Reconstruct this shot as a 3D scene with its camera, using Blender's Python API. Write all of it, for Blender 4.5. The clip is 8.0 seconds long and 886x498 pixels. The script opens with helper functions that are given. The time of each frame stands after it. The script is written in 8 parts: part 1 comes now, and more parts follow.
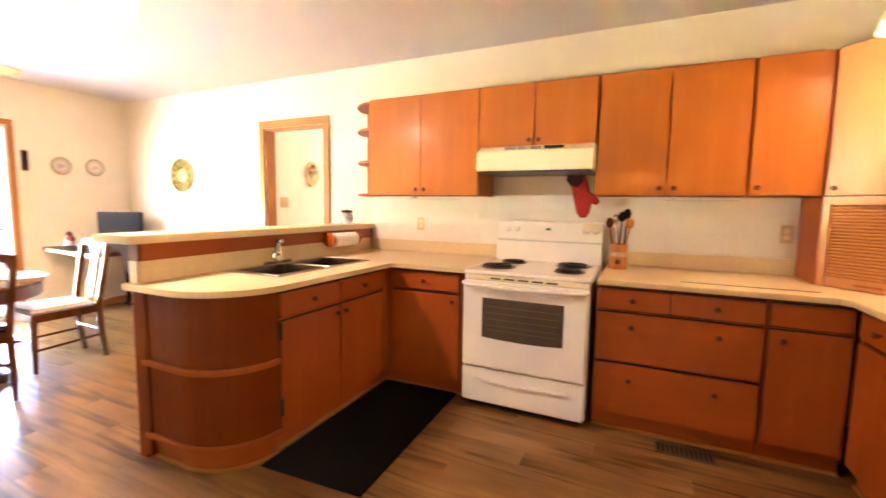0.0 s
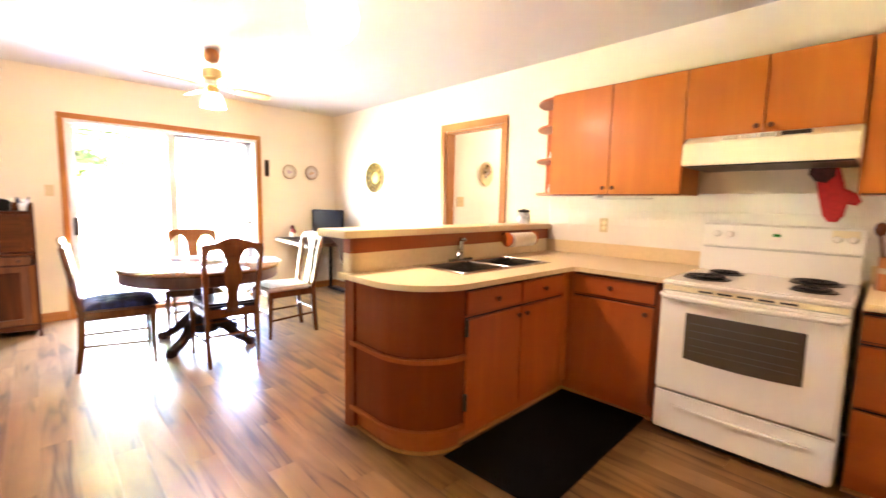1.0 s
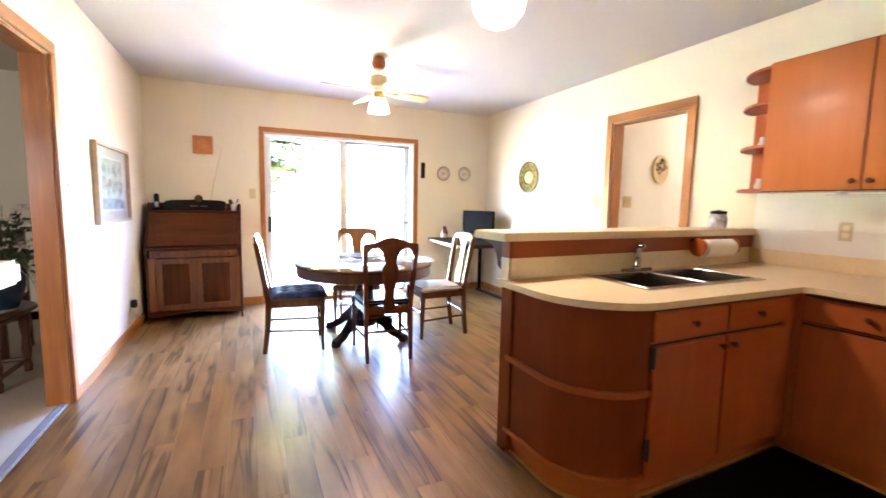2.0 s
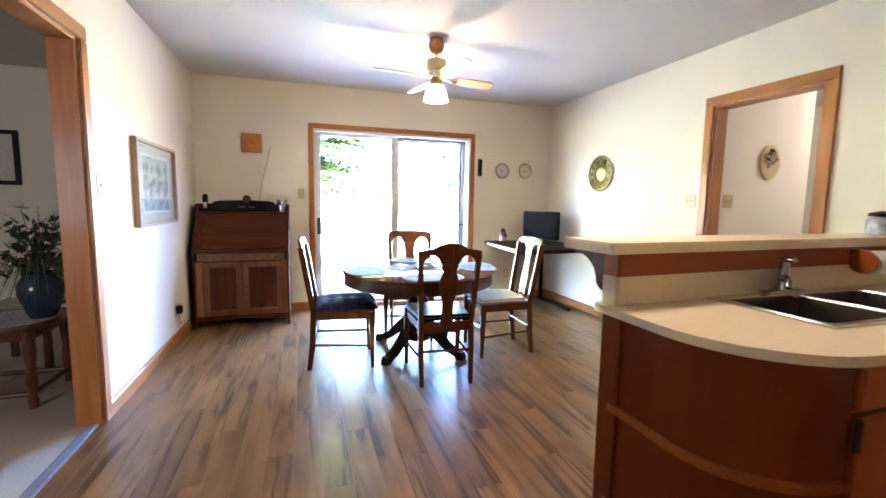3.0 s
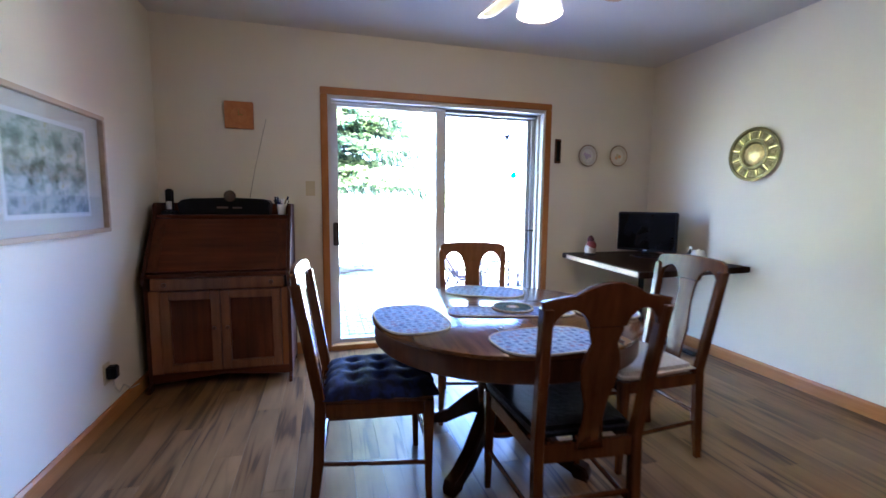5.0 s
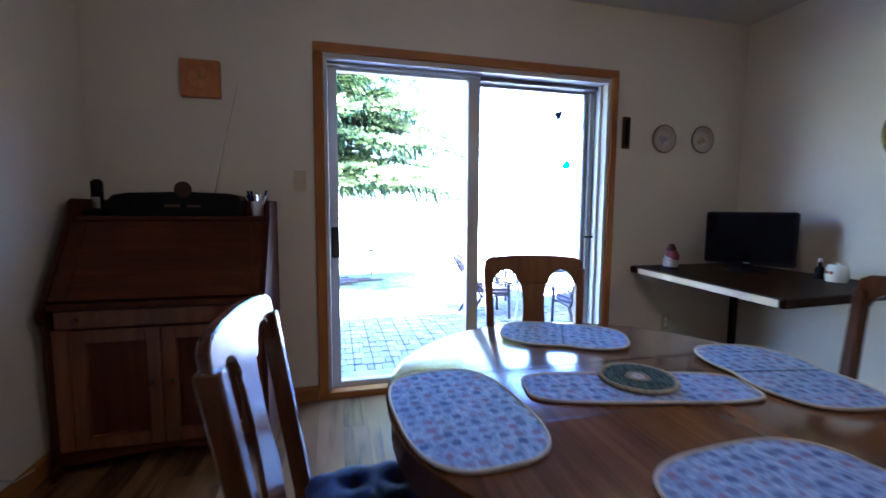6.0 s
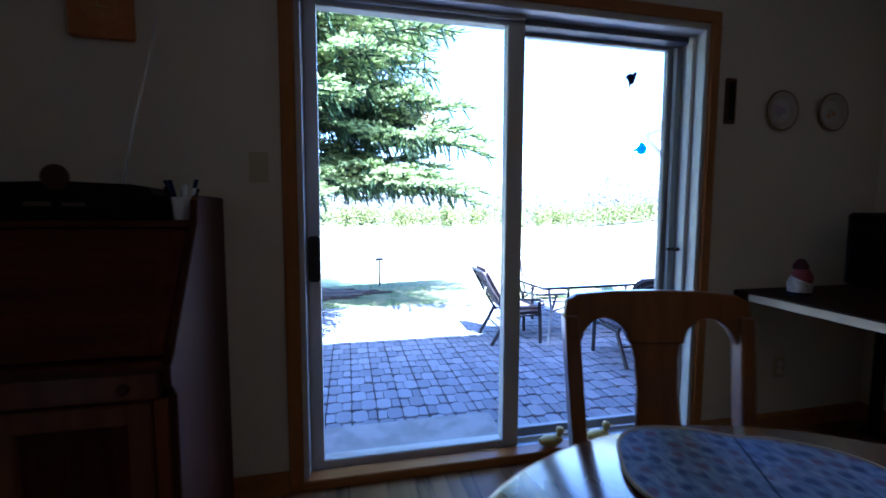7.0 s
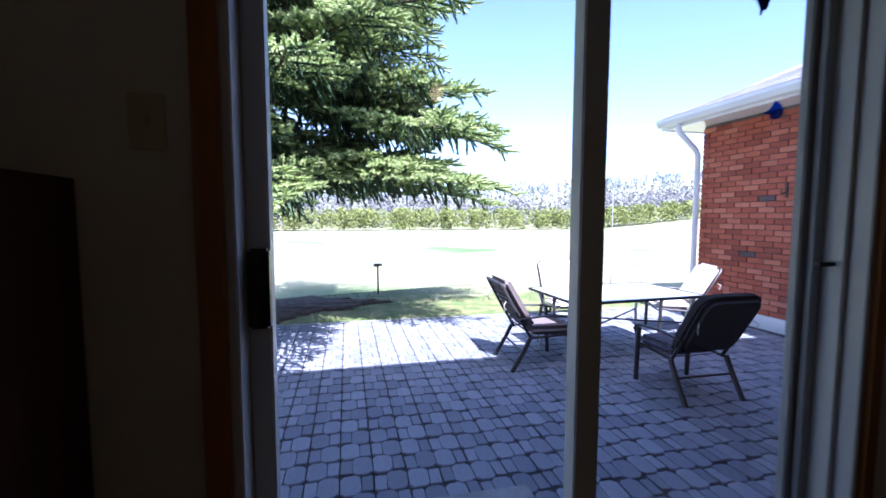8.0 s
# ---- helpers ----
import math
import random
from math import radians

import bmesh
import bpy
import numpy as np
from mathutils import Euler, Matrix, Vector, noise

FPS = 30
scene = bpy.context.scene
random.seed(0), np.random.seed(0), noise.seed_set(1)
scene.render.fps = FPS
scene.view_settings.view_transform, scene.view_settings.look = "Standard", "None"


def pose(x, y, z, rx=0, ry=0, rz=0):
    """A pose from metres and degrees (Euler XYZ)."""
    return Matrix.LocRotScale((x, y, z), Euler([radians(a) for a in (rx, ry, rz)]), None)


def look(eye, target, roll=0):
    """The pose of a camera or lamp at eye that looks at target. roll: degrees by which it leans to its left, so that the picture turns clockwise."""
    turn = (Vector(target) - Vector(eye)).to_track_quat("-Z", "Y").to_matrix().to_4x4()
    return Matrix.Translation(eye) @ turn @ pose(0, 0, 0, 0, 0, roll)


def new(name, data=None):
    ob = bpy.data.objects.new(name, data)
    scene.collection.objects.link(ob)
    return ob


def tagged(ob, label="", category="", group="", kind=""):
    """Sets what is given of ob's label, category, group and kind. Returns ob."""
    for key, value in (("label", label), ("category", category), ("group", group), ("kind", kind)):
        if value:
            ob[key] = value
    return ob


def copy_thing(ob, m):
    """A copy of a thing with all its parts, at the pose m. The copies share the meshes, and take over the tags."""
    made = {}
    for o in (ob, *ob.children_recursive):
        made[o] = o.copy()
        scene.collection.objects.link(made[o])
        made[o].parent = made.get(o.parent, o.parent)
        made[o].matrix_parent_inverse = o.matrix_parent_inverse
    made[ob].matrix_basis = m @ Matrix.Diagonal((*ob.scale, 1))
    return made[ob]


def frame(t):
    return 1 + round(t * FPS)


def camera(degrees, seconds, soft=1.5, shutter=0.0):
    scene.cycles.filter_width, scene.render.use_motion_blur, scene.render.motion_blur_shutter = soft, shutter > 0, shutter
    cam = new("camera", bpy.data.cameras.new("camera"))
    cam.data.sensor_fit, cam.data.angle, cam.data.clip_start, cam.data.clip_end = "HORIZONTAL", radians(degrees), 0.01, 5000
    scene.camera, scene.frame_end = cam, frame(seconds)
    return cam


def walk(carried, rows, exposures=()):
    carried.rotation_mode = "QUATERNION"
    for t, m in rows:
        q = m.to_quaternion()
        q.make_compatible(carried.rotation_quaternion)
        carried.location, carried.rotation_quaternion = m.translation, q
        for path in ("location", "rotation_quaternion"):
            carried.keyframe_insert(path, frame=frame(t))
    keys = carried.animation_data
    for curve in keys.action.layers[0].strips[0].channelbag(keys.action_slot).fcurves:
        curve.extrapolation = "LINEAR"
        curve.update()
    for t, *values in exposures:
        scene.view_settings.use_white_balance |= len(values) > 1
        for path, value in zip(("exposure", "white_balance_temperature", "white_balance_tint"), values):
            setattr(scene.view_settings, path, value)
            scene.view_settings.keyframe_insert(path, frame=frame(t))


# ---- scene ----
cam = camera(92.4, 8.0, shutter=0.4)
PATH = [
    (0, (0.193, 0.232, 1.270), (-0.650, 2.035, 1.077), 0.9),
    (0.5, (0.120, 0.217, 1.269), (-1.039, 1.834, 1.068), 1.1),
    (1, (0.017, 0.214, 1.267), (-1.417, 1.592, 1.059), 1.2),
    (1.5, (-0.111, 0.236, 1.272), (-1.773, 1.329, 1.059), 1.1),
    (2, (-0.251, 0.291, 1.250), (-2.060, 1.117, 1.038), 1.1),
    (3.5, (-1.054, 0.372, 1.248), (-2.949, 0.973, 1.031), 0.8),
    (4, (-1.427, 0.376, 1.242), (-3.330, 0.956, 1.026), 0.6),
    (4.5, (-1.820, 0.409, 1.239), (-3.730, 0.959, 1.019), 0.6),
    (6, (-3.170, 0.527, 1.170), (-5.100, 1.015, 0.981), 0.4),
    (6.5, (-3.599, 0.583, 1.175), (-5.536, 1.045, 0.991), 0.3),
    (7, (-4.010, 0.660, 1.147), (-5.955, 1.097, 0.985), 0.2),
    (7.5, (-4.420, 0.697, 1.140), (-6.363, 1.146, 0.983), 0.2),
    (8, (-4.773, 0.727, 1.131), (-6.718, 1.168, 0.979), 0.1),
]
EXPOSURES = [(0.0, 8.78, 6950, 39), (0.5, 8.86, 6780, 37), (1.0, 8.80, 6580, 34), (1.5, 8.42, 6100, 31), (2.0, 8.17, 5720, 28), (3.5, 7.22, 5180, 24), (4.5, 6.62, 4950, 28), (6.0, 5.44, 4640, 29), (6.5, 4.55, 4570, 28), (7.0, 3.5, 4550, 26), (7.5, 2.8, 4850, 29), (8.0, 2.08, 5250, 32)]
walk(cam, [(t, look(eye, target, roll)) for t, eye, target, roll in PATH], EXPOSURES)

# ---------------------------------------------------------------- plan
WEST, NORTH, SOUTH, EAST, CEIL = -5.778, 3.495, -0.718, 1.76, 2.520
OUT = -6.0           # outer face of the west wall
PATIO = -0.25        # level of the paving
DOOR_S, DOOR_N, DOOR_TOP = 0.470, 2.354, 2.052   # patio door opening
HALL_W, HALL_E, HALL_TOP = -3.378, -2.608, 2.049   # doorway in the north wall
ARCH_W, ARCH_E, ARCH_TOP = -3.43, -2.05, 2.048   # wide opening in the south wall
WING_Y, WING_W = 5.75, -10.0                     # brick wing beyond the patio

# ---------------------------------------------------------------- world, sun, lamps
SUN_TO = Vector((1.90, -0.05, 2.45)).normalized()
world = bpy.data.worlds.new("sky")
scene.world = world
world.use_nodes = True
wn = world.node_tree.nodes
sky = wn.new("ShaderNodeTexSky")
sky.sky_type, sky.sun_disc = "NISHITA", False
sky.sun_elevation = math.asin(SUN_TO.z)
sky.sun_rotation = math.atan2(SUN_TO.x, SUN_TO.y)
sky.dust_density, sky.ozone_density = 1.2, 1.0
wn["Background"].inputs[1].default_value = 0.12
world.node_tree.links.new(sky.outputs[0], wn["Background"].inputs[0])

sun = new("sun", bpy.data.lights.new("sun", "SUN"))
sun.data.energy, sun.data.angle, sun.data.color = 5.0, radians(0.55), (1.0, 0.95, 0.88)
sun.matrix_world = look(SUN_TO * 40, (0, 0, 0))


def lamp(name, kind, place, watts, color, size=0.1, target=None, size_y=None):
    ob = new(name, bpy.data.lights.new(name, kind))
    ob.data.energy, ob.data.color = watts, color
    if kind == "AREA":
        ob.data.size = size
        if size_y:
            ob.data.shape, ob.data.size_y = "RECTANGLE", size_y
    else:
        ob.data.shadow_soft_size = size
    ob.matrix_world = look(place, target) if target else Matrix.Translation(place)
    return ob


lamp("globe_light", "POINT", (-2.29, 1.52, 1.98), 0.016, (1.0, 0.84, 0.62), 0.12)
lamp("globe_light_below", "AREA", (-2.29, 1.52, 2.165), 0.108, (1.0, 0.80, 0.54), 0.28, (-2.29, 1.5201, 0.0))
lamp("fan_bulb", "POINT", (-4.03, 1.362, 1.99), 0.15, (1.0, 0.70, 0.34), 0.05)
lamp("corner_bulb", "POINT", (1.19, 2.72, 2.00), 0.014, (1.0, 0.70, 0.34), 0.12)
lamp("corner_light_below", "AREA", (1.19, 2.72, 2.05), 0.026, (1.0, 0.72, 0.38), 0.20, (0.55, 2.05, 0.0))
# added unseen lamp without a fitting, to warm and brighten the hall
lamp("hall_bulb", "POINT", (-2.95, 5.35, 2.2), 0.19, (1.0, 0.80, 0.50), 0.08)
# added fill lamp for the living room, which has no window built
lamp("parlour_window_daylight", "AREA", (1.60, -3.2, 1.4), 0.42, (1.0, 0.90, 0.74), 1.6, (-3.9, -2.0, 0.8), 1.3)

# ---------------------------------------------------------------- materials


def nodes_of(name):
    m = bpy.data.materials.new(name)
    m.use_nodes = True
    return m, m.node_tree.nodes, m.node_tree.links, m.node_tree.nodes["Principled BSDF"]


def ramp_of(ns, stops):
    r = ns.new("ShaderNodeValToRGB")
    while len(r.color_ramp.elements) < len(stops):
        r.color_ramp.elements.new(0.5)
    for e, (p, c) in zip(r.color_ramp.elements, stops):
        e.position, e.color = p, (*c, 1)
    return r


def coords(ns, ls, scale=(1, 1, 1), kind="Object"):
    tc, mp = ns.new("ShaderNodeTexCoord"), ns.new("ShaderNodeMapping")
    mp.inputs["Scale"].default_value = scale
    ls.new(tc.outputs[kind], mp.inputs[0])
    return mp.outputs[0]


def noise_of(ns, ls, vec, scale, detail=4, rough=0.55):
    n = ns.new("ShaderNodeTexNoise")
    n.inputs["Scale"].default_value, n.inputs["Detail"].default_value, n.inputs["Roughness"].default_value = scale, detail, rough
    ls.new(vec, n.inputs["Vector"])
    return n.outputs["Fac"]


def bump_of(ns, ls, bsdf, height, strength=0.2, distance=0.01):
    b = ns.new("ShaderNodeBump")
    b.inputs["Strength"].default_value, b.inputs["Distance"].default_value = strength, distance
    ls.new(height, b.inputs["Height"])
    ls.new(b.outputs[0], bsdf.inputs["Normal"])


def shade(c, k):
    return tuple(min(1.0, v * k) for v in c)


def paint(name, color, rough=0.6, spread=0.06, scale=3.0, grain=180.0, bump=0.08, metal=0.0, spec=0.5, coat=0.0):
    """A painted, moulded or cast surface: slow mottling, fine grain."""
    m, ns, ls, b = nodes_of(name)
    v = coords(ns, ls)
    big = noise_of(ns, ls, v, scale)
    r = ramp_of(ns, [(0.3, shade(color, 1 - spread)), (0.7, shade(color, 1 + spread))])
    ls.new(big, r.inputs[0])
    ls.new(r.outputs[0], b.inputs["Base Color"])
    b.inputs["Roughness"].default_value, b.inputs["Metallic"].default_value = rough, metal
    b.inputs["Specular IOR Level"].default_value, b.inputs["Coat Weight"].default_value = spec, coat
    bump_of(ns, ls, b, noise_of(ns, ls, v, grain, 2), bump, 0.002)
    return m


def wood(name, light, dark, axis="z", rough=0.35, scale=1.0, coat=0.25, vary=0.0, contrast=0.5, spec=0.3, bump=0.08):
    """Grain drawn out along an axis, pores, and slow changes of tone."""
    m, ns, ls, b = nodes_of(name)
    long = {"x": (0.9, 14, 14), "y": (14, 0.9, 14), "z": (14, 14, 0.9)}[axis]
    v = coords(ns, ls, tuple(s * scale for s in long))
    grain = noise_of(ns, ls, v, 1.6, 7, 0.62)
    slow = noise_of(ns, ls, coords(ns, ls), 2.3, 2)
    mix = ns.new("ShaderNodeMath")
    mix.operation = "MULTIPLY_ADD"
    mix.inputs[1].default_value, mix.inputs[2].default_value = 0.5, 0.0
    ls.new(slow, mix.inputs[0])
    add = ns.new("ShaderNodeMath")
    add.operation = "ADD"
    ls.new(grain, add.inputs[0]), ls.new(mix.outputs[0], add.inputs[1])
    if vary:
        info, k = ns.new("ShaderNodeObjectInfo"), ns.new("ShaderNodeMath")
        k.operation = "MULTIPLY_ADD"
        k.inputs[1].default_value = vary
        ls.new(info.outputs["Random"], k.inputs[0]), ls.new(add.outputs[0], k.inputs[2])
        last = k.outputs[0]
    else:
        last = add.outputs[0]
    mid = 0.75 + vary * 0.5
    r = ramp_of(ns, [(mid - 0.5 * contrast, dark), (mid, tuple(0.5 * (p + q) for p, q in zip(light, dark))), (mid + 0.4 * contrast, light)])
    ls.new(last, r.inputs[0])
    ls.new(r.outputs[0], b.inputs["Base Color"])
    b.inputs["Roughness"].default_value, b.inputs["Coat Weight"].default_value = rough, coat
    b.inputs["Coat Roughness"].default_value, b.inputs["Specular IOR Level"].default_value = 0.15, spec
    bump_of(ns, ls, b, grain, bump, 0.003)
    return m


def glowing(name, color, strength):
    m, ns, ls, b = nodes_of(name)
    b.inputs["Base Color"].default_value = (0.9, 0.88, 0.82, 1)
    b.inputs["Emission Color"].default_value = (*color, 1)
    b.inputs["Emission Strength"].default_value = strength
    b.inputs["Roughness"].default_value = 0.25
    return m


def glass(name, tint=(1, 1, 1)):
    m, ns, ls, b = nodes_of(name)
    ns.remove(b)
    t, g, mixer, f = ns.new("ShaderNodeBsdfTransparent"), ns.new("ShaderNodeBsdfGlossy"), ns.new("ShaderNodeMixShader"), ns.new("ShaderNodeLayerWeight")
    p, q = ns.new("ShaderNodeMath"), ns.new("ShaderNodeMath")
    p.operation, q.operation = "POWER", "MULTIPLY_ADD"
    p.inputs[1].default_value, q.inputs[1].default_value, q.inputs[2].default_value = 4.0, 0.5, 0.035
    ls.new(f.outputs["Facing"], p.inputs[0]), ls.new(p.outputs[0], q.inputs[0])
    t.inputs[0].default_value = (*tint, 1)
    g.inputs["Roughness"].default_value = 0.02
    ls.new(q.outputs[0], mixer.inputs[0]), ls.new(t.outputs[0], mixer.inputs[1]), ls.new(g.outputs[0], mixer.inputs[2])
    ls.new(mixer.outputs[0], ns["Material Output"].inputs[0])
    return m


def floor_boards():
    """Printed hickory: each board its own tone, long grain, dark streaks and knots."""
    m, ns, ls, b = nodes_of("laminate_boards")
    info = ns.new("ShaderNodeObjectInfo")
    tc, mp = ns.new("ShaderNodeTexCoord"), ns.new("ShaderNodeMapping")
    mp.inputs["Scale"].default_value = (1.3, 26, 26)
    shift, com = ns.new("ShaderNodeMath"), ns.new("ShaderNodeCombineXYZ")
    shift.operation = "MULTIPLY"
    shift.inputs[1].default_value = 57.0
    ls.new(info.outputs["Random"], shift.inputs[0])
    ls.new(shift.outputs[0], com.inputs[0]), ls.new(shift.outputs[0], com.inputs[2])
    ls.new(tc.outputs["Object"], mp.inputs[0]), ls.new(com.outputs[0], mp.inputs[1])
    grain = noise_of(ns, ls, mp.outputs[0], 1.2, 5, 0.5)
    mp2 = ns.new("ShaderNodeMapping")
    mp2.inputs["Scale"].default_value = (0.95, 14, 14)
    ls.new(tc.outputs["Object"], mp2.inputs[0]), ls.new(com.outputs[0], mp2.inputs[1])
    streak = noise_of(ns, ls, mp2.outputs[0], 0.8, 2.5, 0.5)
    streak.node.inputs["Distortion"].default_value = 0.55
    tone = ns.new("ShaderNodeMath")
    tone.operation = "MULTIPLY_ADD"
    tone.inputs[1].default_value = 0.17
    mp3, half_, patch = ns.new("ShaderNodeMapping"), ns.new("ShaderNodeMath"), ns.new("ShaderNodeMath")
    mp3.inputs["Scale"].default_value = (1.7, 5.5, 5.5)
    ls.new(tc.outputs["Object"], mp3.inputs[0]), ls.new(com.outputs[0], mp3.inputs[1])
    half_.operation, patch.operation = "MULTIPLY", "MULTIPLY_ADD"
    half_.inputs[1].default_value, patch.inputs[1].default_value = 0.14, 0.86
    ls.new(grain, half_.inputs[0])
    ls.new(noise_of(ns, ls, mp3.outputs[0], 1.1, 3, 0.5), patch.inputs[0]), ls.new(half_.outputs[0], patch.inputs[2])
    ls.new(info.outputs["Random"], tone.inputs[0]), ls.new(patch.outputs[0], tone.inputs[2])
    r = ramp_of(ns, [(0.36, (0.118, 0.053, 0.017)), (0.52, (0.182, 0.091, 0.031)), (0.66, (0.222, 0.115, 0.041)), (0.84, (0.290, 0.157, 0.061))])
    ls.new(tone.outputs[0], r.inputs[0])
    # dark veins follow the middle level of a wandering noise, and come and go in patches
    off, size_, gate, add_ = (ns.new("ShaderNodeMath") for _ in range(4))
    off.operation, size_.operation, gate.operation, add_.operation = "SUBTRACT", "ABSOLUTE", "MULTIPLY_ADD", "ADD"
    off.inputs[1].default_value = 0.5
    gate.inputs[1].default_value, gate.inputs[2].default_value, gate.use_clamp = 0.60, -0.268, True
    ls.new(streak, off.inputs[0]), ls.new(off.outputs[0], size_.inputs[0])
    ls.new(noise_of(ns, ls, mp3.outputs[0], 0.8, 2, 0.5), gate.inputs[0])
    ls.new(size_.outputs[0], add_.inputs[0]), ls.new(gate.outputs[0], add_.inputs[1])
    r2 = ramp_of(ns, [(0.0, (0.20, 0.16, 0.14)), (0.020, (0.36, 0.31, 0.28)), (0.055, (0.76, 0.73, 0.71)), (0.11, (1, 1, 1))])
    ls.new(add_.outputs[0], r2.inputs[0])
    mix = ns.new("ShaderNodeMixRGB")
    mix.blend_type = "MULTIPLY"
    mix.inputs[0].default_value = 0.88
    ls.new(r.outputs[0], mix.inputs[1]), ls.new(r2.outputs[0], mix.inputs[2])
    ls.new(mix.outputs[0], b.inputs["Base Color"])
    b.inputs["Specular IOR Level"].default_value = 0.25
    rr = ramp_of(ns, [(0.3, (0.29, 0.29, 0.29)), (0.7, (0.33, 0.33, 0.33))])
    ls.new(grain, rr.inputs[0]), ls.new(rr.outputs[0], b.inputs["Roughness"])
    return m


def pieces_material(name, tones, rough=0.85, island=False, grain=60.0, bump=0.5):
    """Bricks, pavers, shingles: a tone for each piece, mottled and pitted."""
    m, ns, ls, b = nodes_of(name)
    if island:
        rnd = ns.new("ShaderNodeNewGeometry").outputs["Random Per Island"]
    else:
        rnd = ns.new("ShaderNodeObjectInfo").outputs["Random"]
    r = ramp_of(ns, tones)
    r.color_ramp.interpolation = "LINEAR"
    ls.new(rnd, r.inputs[0])
    v = coords(ns, ls, kind="Object")
    n = noise_of(ns, ls, v, grain, 5)
    n2 = ramp_of(ns, [(0.3, (0.72, 0.72, 0.72)), (0.7, (1.12, 1.12, 1.12))])
    ls.new(n, n2.inputs[0])
    mix = ns.new("ShaderNodeMixRGB")
    mix.blend_type = "MULTIPLY"
    mix.inputs[0].default_value = 0.8
    ls.new(r.outputs[0], mix.inputs[1]), ls.new(n2.outputs[0], mix.inputs[2])
    ls.new(mix.outputs[0], b.inputs["Base Color"])
    b.inputs["Roughness"].default_value = rough
    bump_of(ns, ls, b, n, bump, 0.004)
    return m


def two_tone(name, a, c, scale, rough=0.9, lo=0.42, hi=0.58, bump=0.3, detail=6):
    m, ns, ls, b = nodes_of(name)
    v = coords(ns, ls)
    n = noise_of(ns, ls, v, scale, detail, 0.6)
    r = ramp_of(ns, [(lo, a), (hi, c)])
    ls.new(n, r.inputs[0]), ls.new(r.outputs[0], b.inputs["Base Color"])
    b.inputs["Roughness"].default_value = rough
    bump_of(ns, ls, b, n, bump, 0.01)
    return m


M = {}
M["wall"] = paint("cream_wall_paint", (0.70, 0.638, 0.495), 0.75, 0.02, 1.2, 260, 0.12)
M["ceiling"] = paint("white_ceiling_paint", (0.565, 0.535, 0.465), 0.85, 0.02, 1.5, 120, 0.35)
M["parlour"] = paint("pale_green_wall_paint", (0.62, 0.60, 0.47), 0.8, 0.02)
M["hall"] = paint("white_hall_paint", (0.80, 0.78, 0.73), 0.8, 0.02)
M["floor"] = floor_boards()
M["underlay"] = paint("dark_joint", (0.03, 0.02, 0.015), 0.9)
M["trim_z"] = wood("oak_trim_upright", (0.43, 0.172, 0.034), (0.30, 0.108, 0.020), "z", 0.4, 1.2, 0.2)
M["trim_x"] = wood("oak_trim_along", (0.43, 0.178, 0.040), (0.30, 0.114, 0.024), "x", 0.4, 1.2, 0.2)
M["trim_y"] = wood("oak_trim_across", (0.43, 0.178, 0.040), (0.30, 0.114, 0.024), "y", 0.4, 1.2, 0.2)
M["cab_up"] = wood("maple_wall_door_stained", (0.51, 0.152, 0.018), (0.41, 0.106, 0.010), "z", 0.36, 0.6, 0.12, contrast=0.9)
# end panels carry their shade in a darker copy of the cabinet maple
M["cab_end"] = wood("maple_end_panel_shaded", (0.195, 0.038, 0.006), (0.140, 0.026, 0.004), "z", 0.40, 0.6, 0.0, contrast=0.9, spec=0.1)
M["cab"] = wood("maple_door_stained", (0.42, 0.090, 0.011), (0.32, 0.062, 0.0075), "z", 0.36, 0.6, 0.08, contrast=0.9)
M["cab_x"] = wood("maple_drawer_stained", (0.42, 0.090, 0.011), (0.32, 0.062, 0.0075), "x", 0.36, 0.6, 0.08, contrast=0.9)
M["cab_y"] = wood("maple_rail_stained", (0.30, 0.068, 0.010), (0.22, 0.046, 0.006), "y", 0.36, 0.6, 0.08, contrast=0.9)
M["cab_band"] = wood("maple_moulding", (0.36, 0.085, 0.014), (0.27, 0.060, 0.009), "x", 0.38, 0.6, 0.05, contrast=0.9, spec=0.2)
# near-black colour standing in for shade in gaps between cabinet parts
M["gap_shade"] = paint("painted_gap_shade", (0.030, 0.010, 0.004), 0.7)
M["cab_light"] = wood("maple_door_pale", (0.56, 0.24, 0.075), (0.46, 0.18, 0.05), "z", 0.32, 0.6, 0.3, contrast=0.9)
M["top"] = paint("cream_laminate", (0.70, 0.555, 0.335), 0.32, 0.04, 40, 500, 0.03)
M["splash"] = paint("white_tile_board", (0.80, 0.79, 0.75), 0.25, 0.02)
M["white"] = paint("white_enamel", (0.84, 0.83, 0.80), 0.22, 0.015, 2, 200, 0.02, coat=0.3)
M["almond"] = paint("almond_enamel", (0.80, 0.72, 0.52), 0.28, 0.02)
M["black"] = paint("black_enamel", (0.012, 0.012, 0.012), 0.3, 0.2)
M["oven_glass"] = paint("dark_oven_glass", (0.055, 0.040, 0.024), 0.06, 0.2, spec=0.7)
M["clock"] = wood("orange_oak", (0.52, 0.19, 0.05), (0.38, 0.125, 0.03), "z", 0.45)
M["frame"] = wood("bleached_frame", (0.50, 0.38, 0.25), (0.40, 0.29, 0.18), "x", 0.5)
# the rim's steel again, darkened to paint the shade inside the bowls
M["bowl"] = paint("shaded_bowl_steel", (0.20, 0.192, 0.18), 0.26, 0.08, 5, 300, 0.05, metal=1.0)
M["steel"] = paint("brushed_steel", (0.62, 0.61, 0.58), 0.22, 0.05, 5, 300, 0.05, metal=1.0)
M["chrome"] = paint("chrome", (0.42, 0.42, 0.42), 0.12, 0.02, metal=1.0)
M["old_brass"] = paint("aged_brass", (0.15, 0.118, 0.038), 0.42, 0.3, 20, 120, 0.3, metal=0.7)
